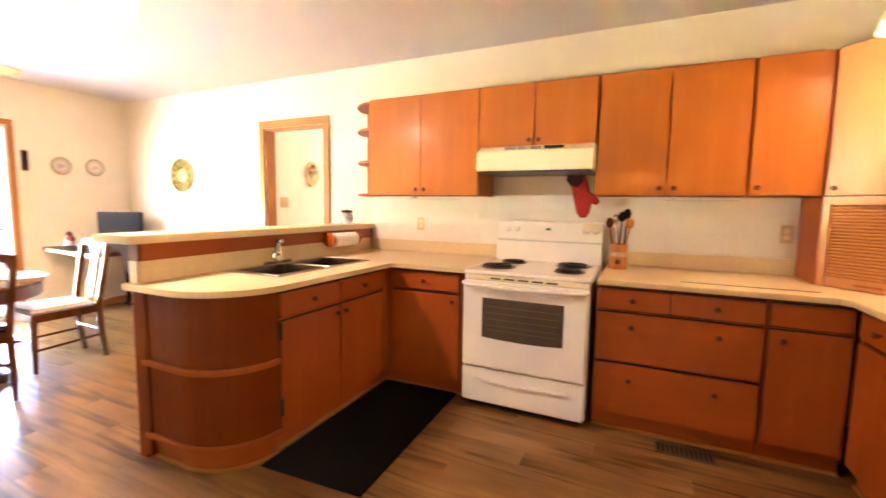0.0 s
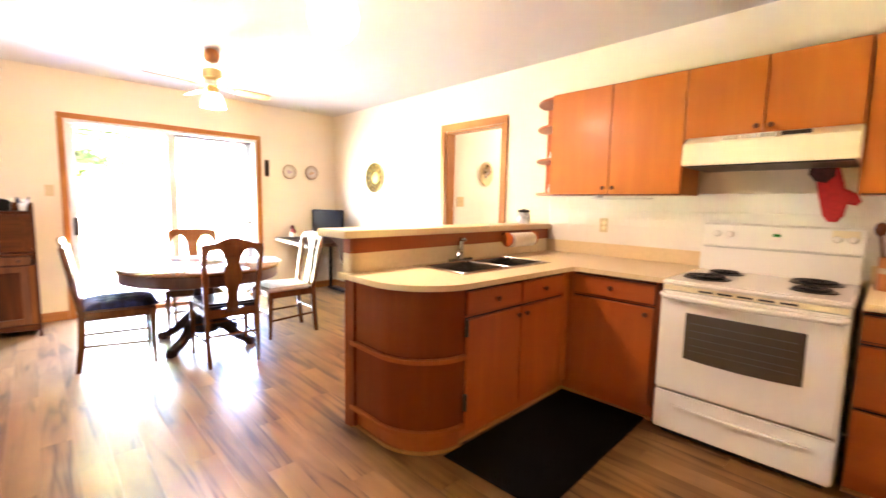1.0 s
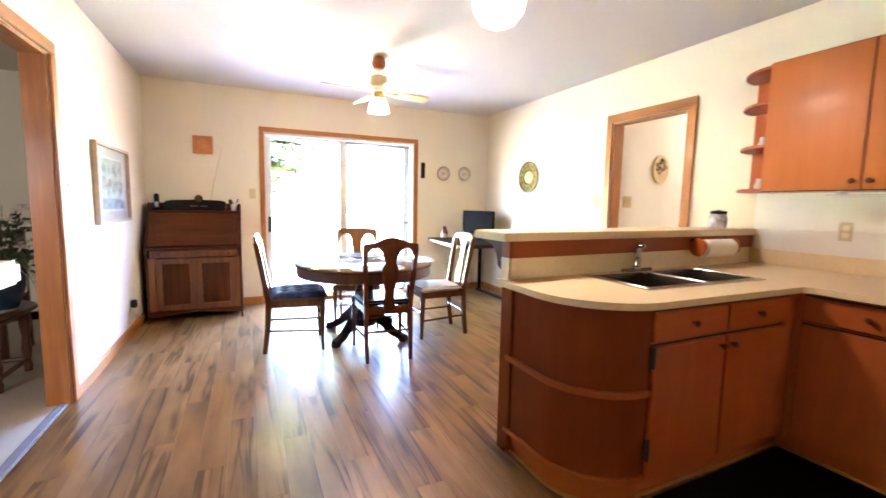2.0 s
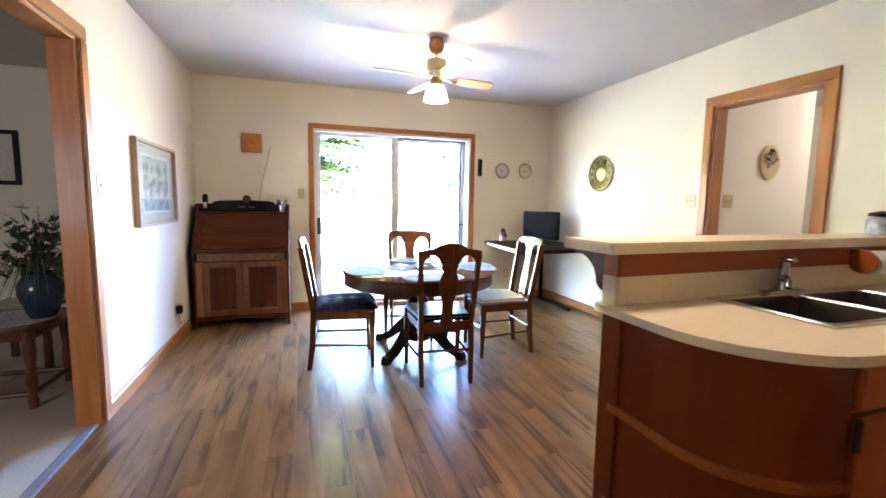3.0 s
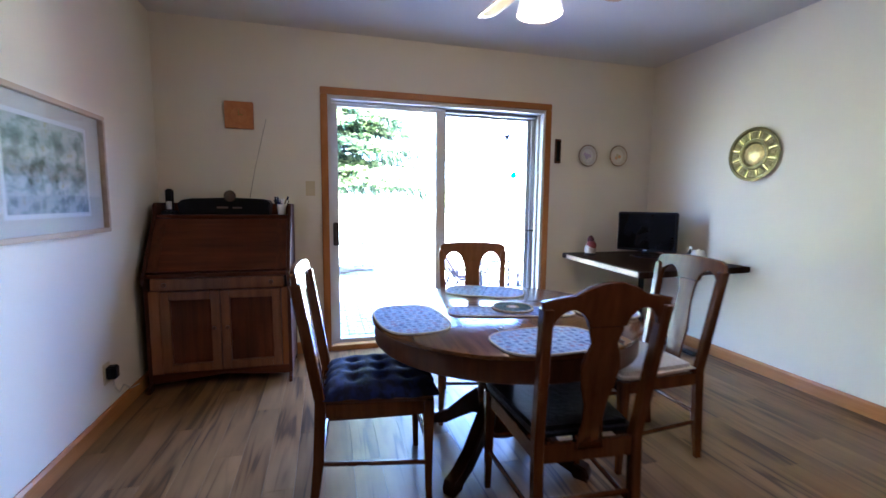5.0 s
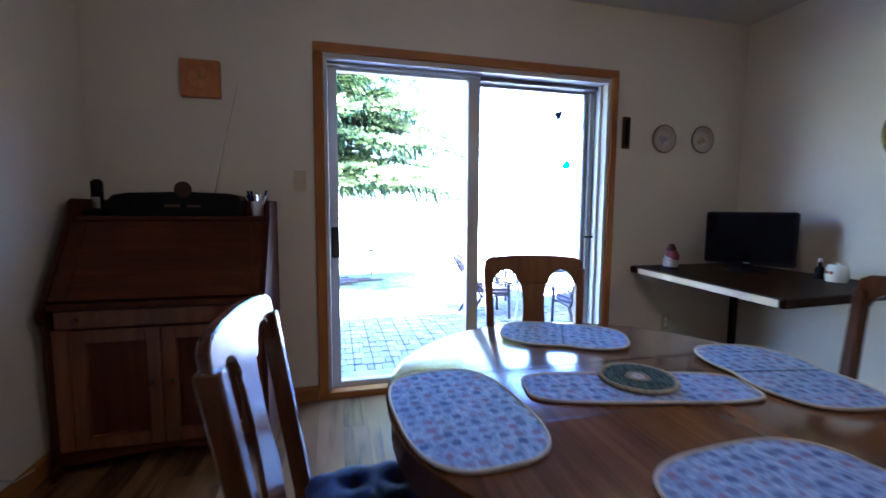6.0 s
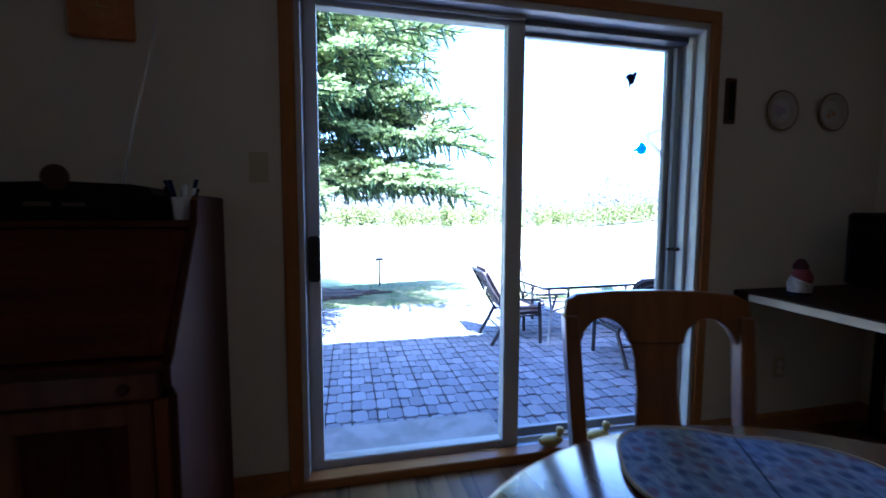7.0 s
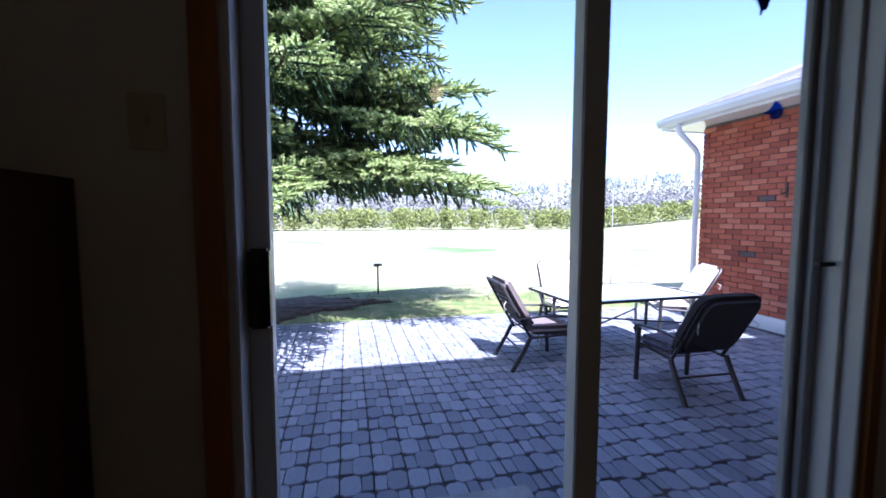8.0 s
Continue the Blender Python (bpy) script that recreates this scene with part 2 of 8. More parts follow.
M["brass"] = paint("polished_brass", (0.62, 0.47, 0.17), 0.26, 0.08, 8, 120, 0.1, metal=1.0)
M["knob"] = wood("dark_wood_knob", (0.13, 0.036, 0.010), (0.08, 0.022, 0.006), "z", 0.3)
M["mat"] = two_tone("black_rubber_mat", (0.0025, 0.0025, 0.0025), (0.006, 0.006, 0.006), 300, 1.0)
M["mat"].node_tree.nodes["Principled BSDF"].inputs["Specular IOR Level"].default_value = 0.08
M["vinyl"] = paint("white_vinyl_frame", (0.56, 0.55, 0.515), 0.4, 0.03)
M["alu"] = paint("grey_aluminium_frame", (0.55, 0.56, 0.56), 0.35, 0.04, metal=0.6)
M["strip"] = paint("dull_metal_strip", (0.17, 0.165, 0.18), 0.8, 0.1, spec=0.1)
M["register"] = paint("brown_register_metal", (0.10, 0.060, 0.034), 0.45, 0.15, metal=0.2)
M["bronze"] = paint("dark_bronze_metal", (0.035, 0.028, 0.022), 0.4, 0.15, metal=0.4)
M["glass"] = glass("window_glass", (0.93, 0.95, 0.95))
M["desk"] = wood("old_pine_stained", (0.115, 0.029, 0.006), (0.024, 0.006, 0.0016), "y", 0.5, 1.0, 0.02, contrast=0.7, spec=0.15)
M["desk_z"] = wood("old_pine_stained_upright", (0.110, 0.028, 0.006), (0.024, 0.006, 0.0016), "z", 0.5, 1.0, 0.02, contrast=0.7, spec=0.15)
M["desk_pale"] = wood("pale_pine_stile", (0.26, 0.085, 0.020), (0.11, 0.032, 0.008), "z", 0.5, 1.0, 0.02, contrast=0.7, spec=0.15)
# the desk's sides are coloured darker than its front to hold their shade
M["desk_side"] = wood("shaded_side_pine", (0.075, 0.021, 0.006), (0.026, 0.007, 0.002), "z", 0.5, 1.0, 0.02, contrast=0.7, spec=0.15)
M["oak"] = wood("oak_dining_wood", (0.105, 0.034, 0.010), (0.048, 0.014, 0.0045), "z", 0.25, 1.2, 0.5, spec=0.25)
# lighter copy of the chair oak, with the door's glare put into the colour
M["oak_light"] = wood("glare_lightened_oak", (0.23, 0.096, 0.026), (0.12, 0.046, 0.012), "z", 0.3, 1.2, 0.3, spec=0.25)
M["oak_x"] = wood("oak_dining_top", (0.190, 0.078, 0.024), (0.075, 0.028, 0.008), "x", 0.17, 1.3, 0.35, spec=0.4, bump=0.004)
M["oak_dark"] = wood("oak_dark_wood", (0.11, 0.040, 0.014), (0.050, 0.016, 0.006), "z", 0.35, 1.2, 0.2)
M["pedestal"] = wood("dark_pedestal_oak", (0.032, 0.011, 0.004), (0.014, 0.005, 0.002), "z", 0.35, 1.2, 0.05, spec=0.12)
M["navy"] = two_tone("navy_cotton", (0.003, 0.006, 0.035), (0.007, 0.016, 0.085), 30, 0.9)
M["shelf"] = wood("dark_shelf_wood", (0.030, 0.010, 0.004), (0.013, 0.005, 0.002), "x", 0.45, 1.2, 0.0, spec=0.10)
M["leather"] = two_tone("black_leather", (0.003, 0.003, 0.004), (0.007, 0.007, 0.009), 60, 0.3)
M["leather"].node_tree.nodes["Principled BSDF"].inputs["Specular IOR Level"].default_value = 0.13
M["linen"] = two_tone("pale_linen", (0.46, 0.42, 0.36), (0.58, 0.54, 0.47), 120, 0.95)
M["plastic"] = paint("black_plastic", (0.006, 0.006, 0.007), 0.42, 0.1, spec=0.15)
M["screen"] = paint("dark_screen", (0.003, 0.003, 0.004), 0.25, 0.1, spec=0.12)
M["plate_cream"] = paint("ivory_switch_plate", (0.56, 0.46, 0.26), 0.35, 0.03)
M["carpet"] = two_tone("beige_carpet", (0.36, 0.31, 0.25), (0.47, 0.42, 0.35), 220, 1.0, bump=0.8)
M["lawn"] = two_tone("spring_lawn", (0.10, 0.155, 0.045), (0.31, 0.30, 0.16), 0.13, 0.95, 0.33, 0.52)
M["litter"] = two_tone("brown_needle_litter", (0.045, 0.028, 0.018), (0.12, 0.075, 0.045), 9, 1.0, 0.38, 0.62, bump=0.6)
M["dead_grass"] = two_tone("worn_lawn_edge", (0.11, 0.165, 0.04), (0.27, 0.245, 0.10), 4, 0.95, 0.40, 0.66)
M["concrete"] = two_tone("grey_concrete", (0.24, 0.24, 0.23), (0.33, 0.33, 0.32), 6, 0.9)
M["sand"] = two_tone("joint_sand", (0.028, 0.027, 0.028), (0.055, 0.052, 0.052), 20, 1.0)
M["mortar"] = two_tone("grey_mortar", (0.13, 0.11, 0.10), (0.19, 0.165, 0.15), 40, 1.0)
BRICKS = [(0.0, (0.26, 0.052, 0.026)), (0.35, (0.42, 0.092, 0.045)), (0.75, (0.52, 0.132, 0.066)), (1.0, (0.60, 0.20, 0.115))]
PAVERS = [(0.0, (0.185, 0.194, 0.230)), (0.5, (0.242, 0.253, 0.292)), (1.0, (0.30, 0.312, 0.35))]
M["brick"] = pieces_material("red_brick", BRICKS)
M["brick_dark"] = pieces_material("dark_fired_brick", [(0.0, (0.055, 0.046, 0.05)), (1.0, (0.10, 0.07, 0.068))])
M["brick_rest"] = pieces_material("red_brick_rest", BRICKS, island=True)
M["paver"] = pieces_material("grey_paver", PAVERS)
M["paver_rest"] = pieces_material("grey_paver_rest", PAVERS, island=True)
M["shingle"] = pieces_material("grey_shingle", [(0.0, (0.24, 0.23, 0.22)), (1.0, (0.38, 0.37, 0.36))], island=True)
M["needles"] = pieces_material("spruce_needles", [(0.0, (0.028, 0.070, 0.034)), (0.5, (0.078, 0.150, 0.060)), (1.0, (0.155, 0.240, 0.092))], 0.55, True, 30, 0.0)
M["tips"] = pieces_material("young_spruce_needles", [(0.0, (0.35, 0.45, 0.16)), (0.5, (0.48, 0.58, 0.22)), (1.0, (0.58, 0.66, 0.30))], 0.55, True, 30, 0.0)
for m in (M["needles"], M["tips"]):      # thin needles let some light through
    ns, ls = m.node_tree.nodes, m.node_tree.links
    thin, both = ns.new("ShaderNodeBsdfTranslucent"), ns.new("ShaderNodeMixShader")
    both.inputs[0].default_value = 0.35
    ls.new(ns["Principled BSDF"].inputs["Base Color"].links[0].from_socket, thin.inputs[0])
    ls.new(ns["Principled BSDF"].outputs[0], both.inputs[1]), ls.new(thin.outputs[0], both.inputs[2])
    ls.new(both.outputs[0], ns["Material Output"].inputs[0])
M["bark"] = two_tone("spruce_bark", (0.05, 0.035, 0.025), (0.11, 0.08, 0.06), 25, 0.95)

# ---------------------------------------------------------------- mesh helpers
BASE = {}


def thing(name, base=(0, 0, 0), label="", category="", group="", kind=""):
    ob = new(name)
    ob.empty_display_size = 0.1
    ob.location = base
    BASE[ob.name] = Vector(base)
    return tagged(ob, label, category, group, kind)


def part(name, bm, material, parent=None, label="", smooth=False):
    """Links a bmesh, given in world places, as one mesh object under a thing or a part."""
    base = BASE.get(parent.name, Vector()) if parent else Vector()
    if base.length:
        bmesh.ops.translate(bm, vec=-base, verts=bm.verts)
    bmesh.ops.recalc_face_normals(bm, faces=bm.faces)
    me = bpy.data.meshes.new(name)
    bm.to_mesh(me)
    bm.free()
    if smooth:
        for p in me.polygons:
            p.use_smooth = True
        me.set_sharp_from_angle(angle=radians(38))
    me.materials.append(material)
    ob = new(name, me)
    if parent:
        ob.parent = parent
        BASE[ob.name] = base
    return tagged(ob, label)


def solid(name, bm, material, label="", category="", kind="", group="", smooth=False):
    """A thing of one mesh."""
    lo = [min(v.co[i] for v in bm.verts) for i in range(3)]
    hi = [max(v.co[i] for v in bm.verts) for i in range(3)]
    base = Vector(((lo[0] + hi[0]) / 2, (lo[1] + hi[1]) / 2, lo[2]))
    bmesh.ops.translate(bm, vec=-base, verts=bm.verts)
    ob = part(name, bm, material, smooth=smooth)
    ob.location = base
    BASE[ob.name] = base
    return tagged(ob, label, category, group, kind)


def box(x0, x1, y0, y1, z0, z1, bevel=0.0, bm=None, seg=2):
    own = bmesh.new()
    bmesh.ops.create_cube(own, size=1)
    for v in own.verts:
        v.co = Vector((x0 + (v.co.x + 0.5) * (x1 - x0), y0 + (v.co.y + 0.5) * (y1 - y0), z0 + (v.co.z + 0.5) * (z1 - z0)))
    if bevel:
        bmesh.ops.bevel(own, geom=own.edges[:], offset=bevel, segments=seg, affect="EDGES", clamp_overlap=True)
    return own if bm is None else join(bm, own)


def join(bm, other):
    me = bpy.data.meshes.new("tmp")
    other.to_mesh(me)
    other.free()
    bm.from_mesh(me)
    bpy.data.meshes.remove(me)
    return bm


def prism(points, lo, hi, axis="z", bevel=0.0, bm=None, seg=2):
    """A flat outline drawn out along an axis. The outline's two coordinates are the other axes, in order."""
    own = bmesh.new()

    def at(p, h):
        return {"x": (h, p[0], p[1]), "y": (p[0], h, p[1]), "z": (p[0], p[1], h)}[axis]

    a = [own.verts.new(at(p, lo)) for p in points]
    c = [own.verts.new(at(p, hi)) for p in points]
    n = len(points)
    caps = [own.faces.new(a), own.faces.new(c[::-1])]
    for i in range(n):
        own.faces.new((a[i], a[(i + 1) % n], c[(i + 1) % n], c[i]))
    bmesh.ops.recalc_face_normals(own, faces=own.faces)
    if bevel:
        rim = [e for f in caps for e in f.edges]
        bmesh.ops.bevel(own, geom=rim, offset=bevel, segments=seg, affect="EDGES", clamp_overlap=True)
    return own if bm is None else join(bm, own)


def lathe(profile, centre=(0, 0, 0), steps=32, bm=None, axis="z"):
    """Radius and height pairs, turned round an axis through the centre."""
    own = bmesh.new()
    rings = []
    for r, h in profile:
        if r < 1e-5:
            rings.append([own.verts.new((0, 0, h))])
        else:
            rings.append([own.verts.new((r * math.cos(2 * math.pi * i / steps), r * math.sin(2 * math.pi * i / steps), h)) for i in range(steps)])
    for a, c in zip(rings, rings[1:]):
        for i in range(steps):
            j = (i + 1) % steps
            if len(a) == 1 and len(c) > 1:
                own.faces.new((a[0], c[i], c[j]))
            elif len(c) == 1 and len(a) > 1:
                own.faces.new((a[i], a[j], c[0]))
            elif len(a) > 1:
                own.faces.new((a[i], a[j], c[j], c[i]))
    if axis == "x":
        bmesh.ops.transform(own, matrix=pose(0, 0, 0, 0, 90, 0), verts=own.verts)
    elif axis == "y":
        bmesh.ops.transform(own, matrix=pose(0, 0, 0, -90, 0, 0), verts=own.verts)
    bmesh.ops.translate(own, vec=centre, verts=own.verts)
    return own if bm is None else join(bm, own)


def tube(points, radius, sides=8, bm=None, flat=1.0):
    """A rod along points; radius may be one number or one for each point."""
    own = bmesh.new()
    pts = [Vector(p) for p in points]
    rad = radius if isinstance(radius, (list, tuple)) else [radius] * len(pts)
    rings = []
    up = Vector((0, 0, 1)) if abs((pts[-1] - pts[0]).normalized().z) < 0.9 else Vector((1, 0, 0))
    for i, p in enumerate(pts):
        d = (pts[min(i + 1, len(pts) - 1)] - pts[max(i - 1, 0)]).normalized()
        s = d.cross(up).normalized()
        u = s.cross(d)
        rings.append([own.verts.new(p + (s * math.cos(2 * math.pi * k / sides) + u * math.sin(2 * math.pi * k / sides) * flat) * rad[i]) for k in range(sides)])
    for a, c in zip(rings, rings[1:]):
        for k in range(sides):
            own.faces.new((a[k], a[(k + 1) % sides], c[(k + 1) % sides], c[k]))
    own.faces.new(rings[0][::-1]), own.faces.new(rings[-1])
    return own if bm is None else join(bm, own)


def arc(cx, cy, r, a0, a1, n):
    return [(cx + r * math.cos(radians(a0 + (a1 - a0) * i / n)), cy + r * math.sin(radians(a0 + (a1 - a0) * i / n))) for i in range(n + 1)]


def moved(bm, m):
    bmesh.ops.transform(bm, matrix=m, verts=bm.verts)
    return bm


def wall_with_hole(lo, hi, h0, h1, top, height, flip, t0, t1):
    """A wall from lo to hi along one axis, between t0 and t1 across it, with a doorway h0..h1 up to top. flip: it runs along y."""
    bm = bmesh.new()
    for a, c, z0, z1 in ((lo, h0, 0, height), (h1, hi, 0, height), (h0, h1, top, height)):
        if c - a > 1e-4:
            box(t0, t1, a, c, z0, z1, bm=bm) if flip else box(a, c, t0, t1, z0, z1, bm=bm)
    bmesh.ops.remove_doubles(bm, verts=bm.verts, dist=0.0005)
    return bm

# ---------------------------------------------------------------- structure
solid("wall_west", wall_with_hole(SOUTH - 0.12, NORTH + 0.12, DOOR_S, DOOR_N, DOOR_TOP, CEIL, True, OUT + 0.10, WEST), M["wall"], "cream painted west wall round the patio door", "wall", "structure")
solid("wall_north", wall_with_hole(WEST - 0.14, EAST + 0.1, HALL_W, HALL_E, HALL_TOP, CEIL, False, NORTH, NORTH + 0.12), M["wall"], "cream painted north wall with a doorway", "wall", "structure")
solid("wall_south", wall_with_hole(WEST - 0.14, EAST + 0.1, ARCH_W, ARCH_E, ARCH_TOP, CEIL, False, SOUTH - 0.12, SOUTH), M["wall"], "cream painted south wall with a wide opening", "wall", "structure")
solid("wall_east", box(EAST, EAST + 0.1, SOUTH, NORTH, 0, CEIL), M["wall"], "cream painted east wall behind the kitchen", "wall", "structure")
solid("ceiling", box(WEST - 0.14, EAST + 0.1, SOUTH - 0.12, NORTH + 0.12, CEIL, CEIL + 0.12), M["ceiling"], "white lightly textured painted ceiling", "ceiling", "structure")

# hall behind the north doorway
HN = 6.05
solid("hall_wall_west", box(-3.58, -3.46, NORTH + 0.12, 4.78, 0, CEIL), M["hall"], "white painted hall wall", "wall", "structure")
solid("hall_wall_recess", box(-6.0, -3.58, 4.66, 4.78, 0, CEIL), M["hall"], "white painted wall of the hall's side passage", "wall", "structure")
solid("hall_wall_north", box(-6.0, -1.9, HN, HN + 0.12, 0, CEIL), M["hall"], "white painted wall at the hall's end", "wall", "structure")
solid("hall_wall_east", box(-2.02, -1.9, NORTH + 0.12, HN, 0, CEIL), M["hall"], "white painted hall wall facing the doorway", "wall", "structure")
solid("hall_wall_end", box(-6.12, -6.0, 4.66, HN + 0.12, 0, CEIL), M["hall"], "white painted wall closing the passage", "wall", "structure")
solid("hall_ceiling", box(-6.1, -1.9, NORTH + 0.12, HN + 0.12, 2.43, 2.55), M["ceiling"], "white hall ceiling", "ceiling", "structure")
solid("hall_floor", box(-6.1, -1.9, NORTH, HN, -0.05, 0.0), M["carpet"], "beige carpet in the hall", "floor", "structure")

# living room behind the south opening
solid("parlour_wall_west", box(WEST - 0.14, WEST, -5.4, SOUTH - 0.12, 0, CEIL), M["parlour"], "pale green living room wall", "wall", "structure")
solid("parlour_wall_south", box(WEST - 0.14, EAST + 0.1, -5.5, -5.4, 0, CEIL), M["parlour"], "pale green living room wall", "wall", "structure")
solid("parlour_wall_east", box(EAST, EAST + 0.1, -5.4, SOUTH - 0.12, 0, CEIL), M["parlour"], "pale green living room wall far side", "wall", "structure")
solid("parlour_ceiling", box(WEST - 0.14, EAST + 0.1, -5.5, SOUTH - 0.12, 2.43, 2.55), M["ceiling"], "white living room ceiling", "ceiling", "structure")
solid("parlour_floor", box(WEST - 0.14, EAST, -5.5, SOUTH - 0.04, -0.05, 0.004), M["carpet"], "beige cut-pile carpet in the living room", "floor", "structure")
solid("threshold", prism([(SOUTH - 0.07, 0.004), (SOUTH - 0.015, 0.004), (SOUTH - 0.02, 0.012), (SOUTH - 0.06, 0.012)], ARCH_W, ARCH_E, "x"), M["strip"], "metal threshold strip between laminate and carpet", "threshold", "structure")


def casing(name, side, t, w0, w1, top, width=0.075, proud=0.018, along="x", label="light oak door casing"):
    """Three boards round an opening, on a wall face at t, standing proud to the given side."""
    t0, t1 = sorted((t, t + side * proud))
    mats = (M["trim_z"], M["trim_z"], M["trim_x"] if along == "x" else M["trim_y"])
    rects = ((w0 - width, w0, 0.0, top), (w1, w1 + width, 0.0, top), (w0 - width, w1 + width, top, top + width))
    ob = thing(name, ((w0 + w1) / 2, t, 0) if along == "x" else (t, (w0 + w1) / 2, 0), label, "door casing", kind="structure")
    for (a, c, z0, z1), m in zip(rects, mats):
        bm = box(a, c, t0, t1, z0, z1, 0.005) if along == "x" else box(t0, t1, a, c, z0, z1, 0.005)
        part("casing_board", bm, m, ob)
    return ob


def jamb(name, w0, w1, top, t0, t1, along="x"):
    ob = thing(name, ((w0 + w1) / 2, t0, 0) if along == "x" else (t0, (w0 + w1) / 2, 0), "light oak jamb lining the opening", "door jamb", kind="structure")
    for a, c, z0, z1 in ((w0, w0 + 0.018, 0, top - 0.018), (w1 - 0.018, w1, 0, top - 0.018), (w0, w1, top - 0.018, top)):
        bm = box(a, c, t0, t1, z0, z1) if along == "x" else box(t0, t1, a, c, z0, z1)
        part("jamb_board", bm, M["trim_z"] if z0 == 0 else M["trim_x"], ob)


casing("door_casing_hall", -1, NORTH, HALL_W, HALL_E, HALL_TOP)
jamb("door_jamb_hall", HALL_W, HALL_E, HALL_TOP, NORTH + 0.002, NORTH + 0.118)
casing("door_casing_parlour", 1, SOUTH, ARCH_W, ARCH_E, ARCH_TOP)
jamb("door_jamb_parlour", ARCH_W, ARCH_E, ARCH_TOP, SOUTH - 0.118, SOUTH - 0.002)
casing("door_casing_patio", 1, WEST, DOOR_S, DOOR_N, DOOR_TOP, width=0.055, along="y", label="light oak casing round the patio door")


def baseboard(name, a, c):
    """A board with an eased top along a wall from a to c (the room lies to the left of the way)."""
    (x0, y0), (x1, y1) = a, c
    run = math.hypot(x1 - x0, y1 - y0)
    bm = prism([(0.0, 0.0), (0.014, 0.0), (0.014, 0.075), (0.006, 0.092), (0.0, 0.092)], 0, run, "x")
    moved(bm, pose(x0, y0, 0, 0, 0, math.degrees(math.atan2(y1 - y0, x1 - x0))))
    solid(name, bm, M["trim_x"] if abs(x1 - x0) > abs(y1 - y0) else M["trim_y"], "light oak baseboard", "baseboard", "structure")


baseboard("baseboard_south", (WEST, SOUTH), (ARCH_W - 0.077, SOUTH))
baseboard("baseboard_west_a", (WEST, DOOR_S - 0.057), (WEST, SOUTH))
baseboard("baseboard_west_b", (WEST, NORTH), (WEST, DOOR_N + 0.057))
baseboard("baseboard_north", (HALL_W - 0.077, NORTH), (WEST, NORTH))
baseboard("baseboard_parlour", (WEST, -5.4), (WEST, SOUTH - 0.12))
baseboard("baseboard_hall", (-3.46, 4.78), (-3.46, NORTH + 0.12))

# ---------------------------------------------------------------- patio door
# shade is put into these two colours: track recess, and the fixed panel's white vinyl
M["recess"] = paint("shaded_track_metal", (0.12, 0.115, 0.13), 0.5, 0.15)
M["fixed_frame"] = paint("shaded_vinyl_frame", (0.29, 0.285, 0.28), 0.4, 0.04)
door = thing("patio_door", (WEST - 0.1, 1.405, 0.0), "white framed sliding glass patio door, closed", "sliding door", kind="structure")
X0, X1 = OUT + 0.03, WEST + 0.004
frame_m = M["vinyl"]
part("jamb_south", box(X0, X1, DOOR_S, DOOR_S + 0.022, 0.05, DOOR_TOP - 0.03, 0.003), frame_m, door)
part("jamb_north", box(X0, X1, DOOR_N - 0.022, DOOR_N, 0.05, DOOR_TOP - 0.03, 0.003), frame_m, door)
part("head", box(X0, X1, DOOR_S, DOOR_N, DOOR_TOP - 0.03, DOOR_TOP, 0.003), frame_m, door)
part("sill_board", box(-5.845, WEST + 0.010, DOOR_S, DOOR_N, -0.005, 0.040, 0.004), M["trim_y"], door, "oak board at the foot of the door")
part("sill_track", prism([(X0 - 0.045, -0.05), (-5.847, -0.05), (-5.847, 0.022), (-5.858, 0.026), (-5.880, 0.026), (-5.885, 0.018), (-5.925, 0.015), (-5.93, 0.026), (-5.935, 0.026), (-5.94, 0.005), (X0 - 0.045, -0.02)], DOOR_S, DOOR_N, "y"), M["alu"], door, "grey aluminium sill track")


def sash(name, xa, xb, y0, y1, z0, z1, stile_l, stile_r, top, bottom, mat_):
    s = part(name, box(xa, xb, y0, y0 + stile_l, z0, z1, 0.004), mat_, door)
    part("stile", box(xa, xb, y1 - stile_r, y1, z0, z1, 0.004), mat_, s)
    part("rail", box(xa, xb, y0 + stile_l, y1 - stile_r, z1 - top, z1, 0.004), mat_, s)
    part("rail", box(xa, xb, y0 + stile_l, y1 - stile_r, z0, z0 + bottom, 0.004), mat_, s)
    xm = xa + 0.017
    g = part("pane", box(xm - 0.004, xm + 0.004, y0 + stile_l - 0.005, y1 - stile_r + 0.005, z0 + bottom - 0.005, z1 - top + 0.005), M["glass"], s, "clear glass pane")
    g.visible_shadow = False
    return s


SLX, FXX = -5.862, -5.938     # inner faces of the two panels
slider = sash("sliding_panel", SLX - 0.060, SLX, DOOR_S + 0.023, 1.452, 0.028, 2.021, 0.053, 0.080, 0.034, 0.040, M["vinyl"])
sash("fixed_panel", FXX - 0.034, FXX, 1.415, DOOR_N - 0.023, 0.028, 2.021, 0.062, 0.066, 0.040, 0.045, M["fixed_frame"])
part("track_cover", box(FXX + 0.001, SLX - 0.001, 1.447, DOOR_N - 0.023, 1.996, 2.021, 0.003), M["recess"], door, "strip coloured dark for the shade in the upper track")
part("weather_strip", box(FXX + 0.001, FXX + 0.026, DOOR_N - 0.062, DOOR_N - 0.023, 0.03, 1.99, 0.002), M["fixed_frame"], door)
part("weather_strip", box(SLX, SLX + 0.03, DOOR_N - 0.042, DOOR_N - 0.023, 0.05, 2.02, 0.002), M["vinyl"], door)
h = part("handle", box(SLX, SLX + 0.036, 0.500, 0.548, 0.865, 1.055, 0.006), M["bronze"], slider, "dark bronze pull handle")
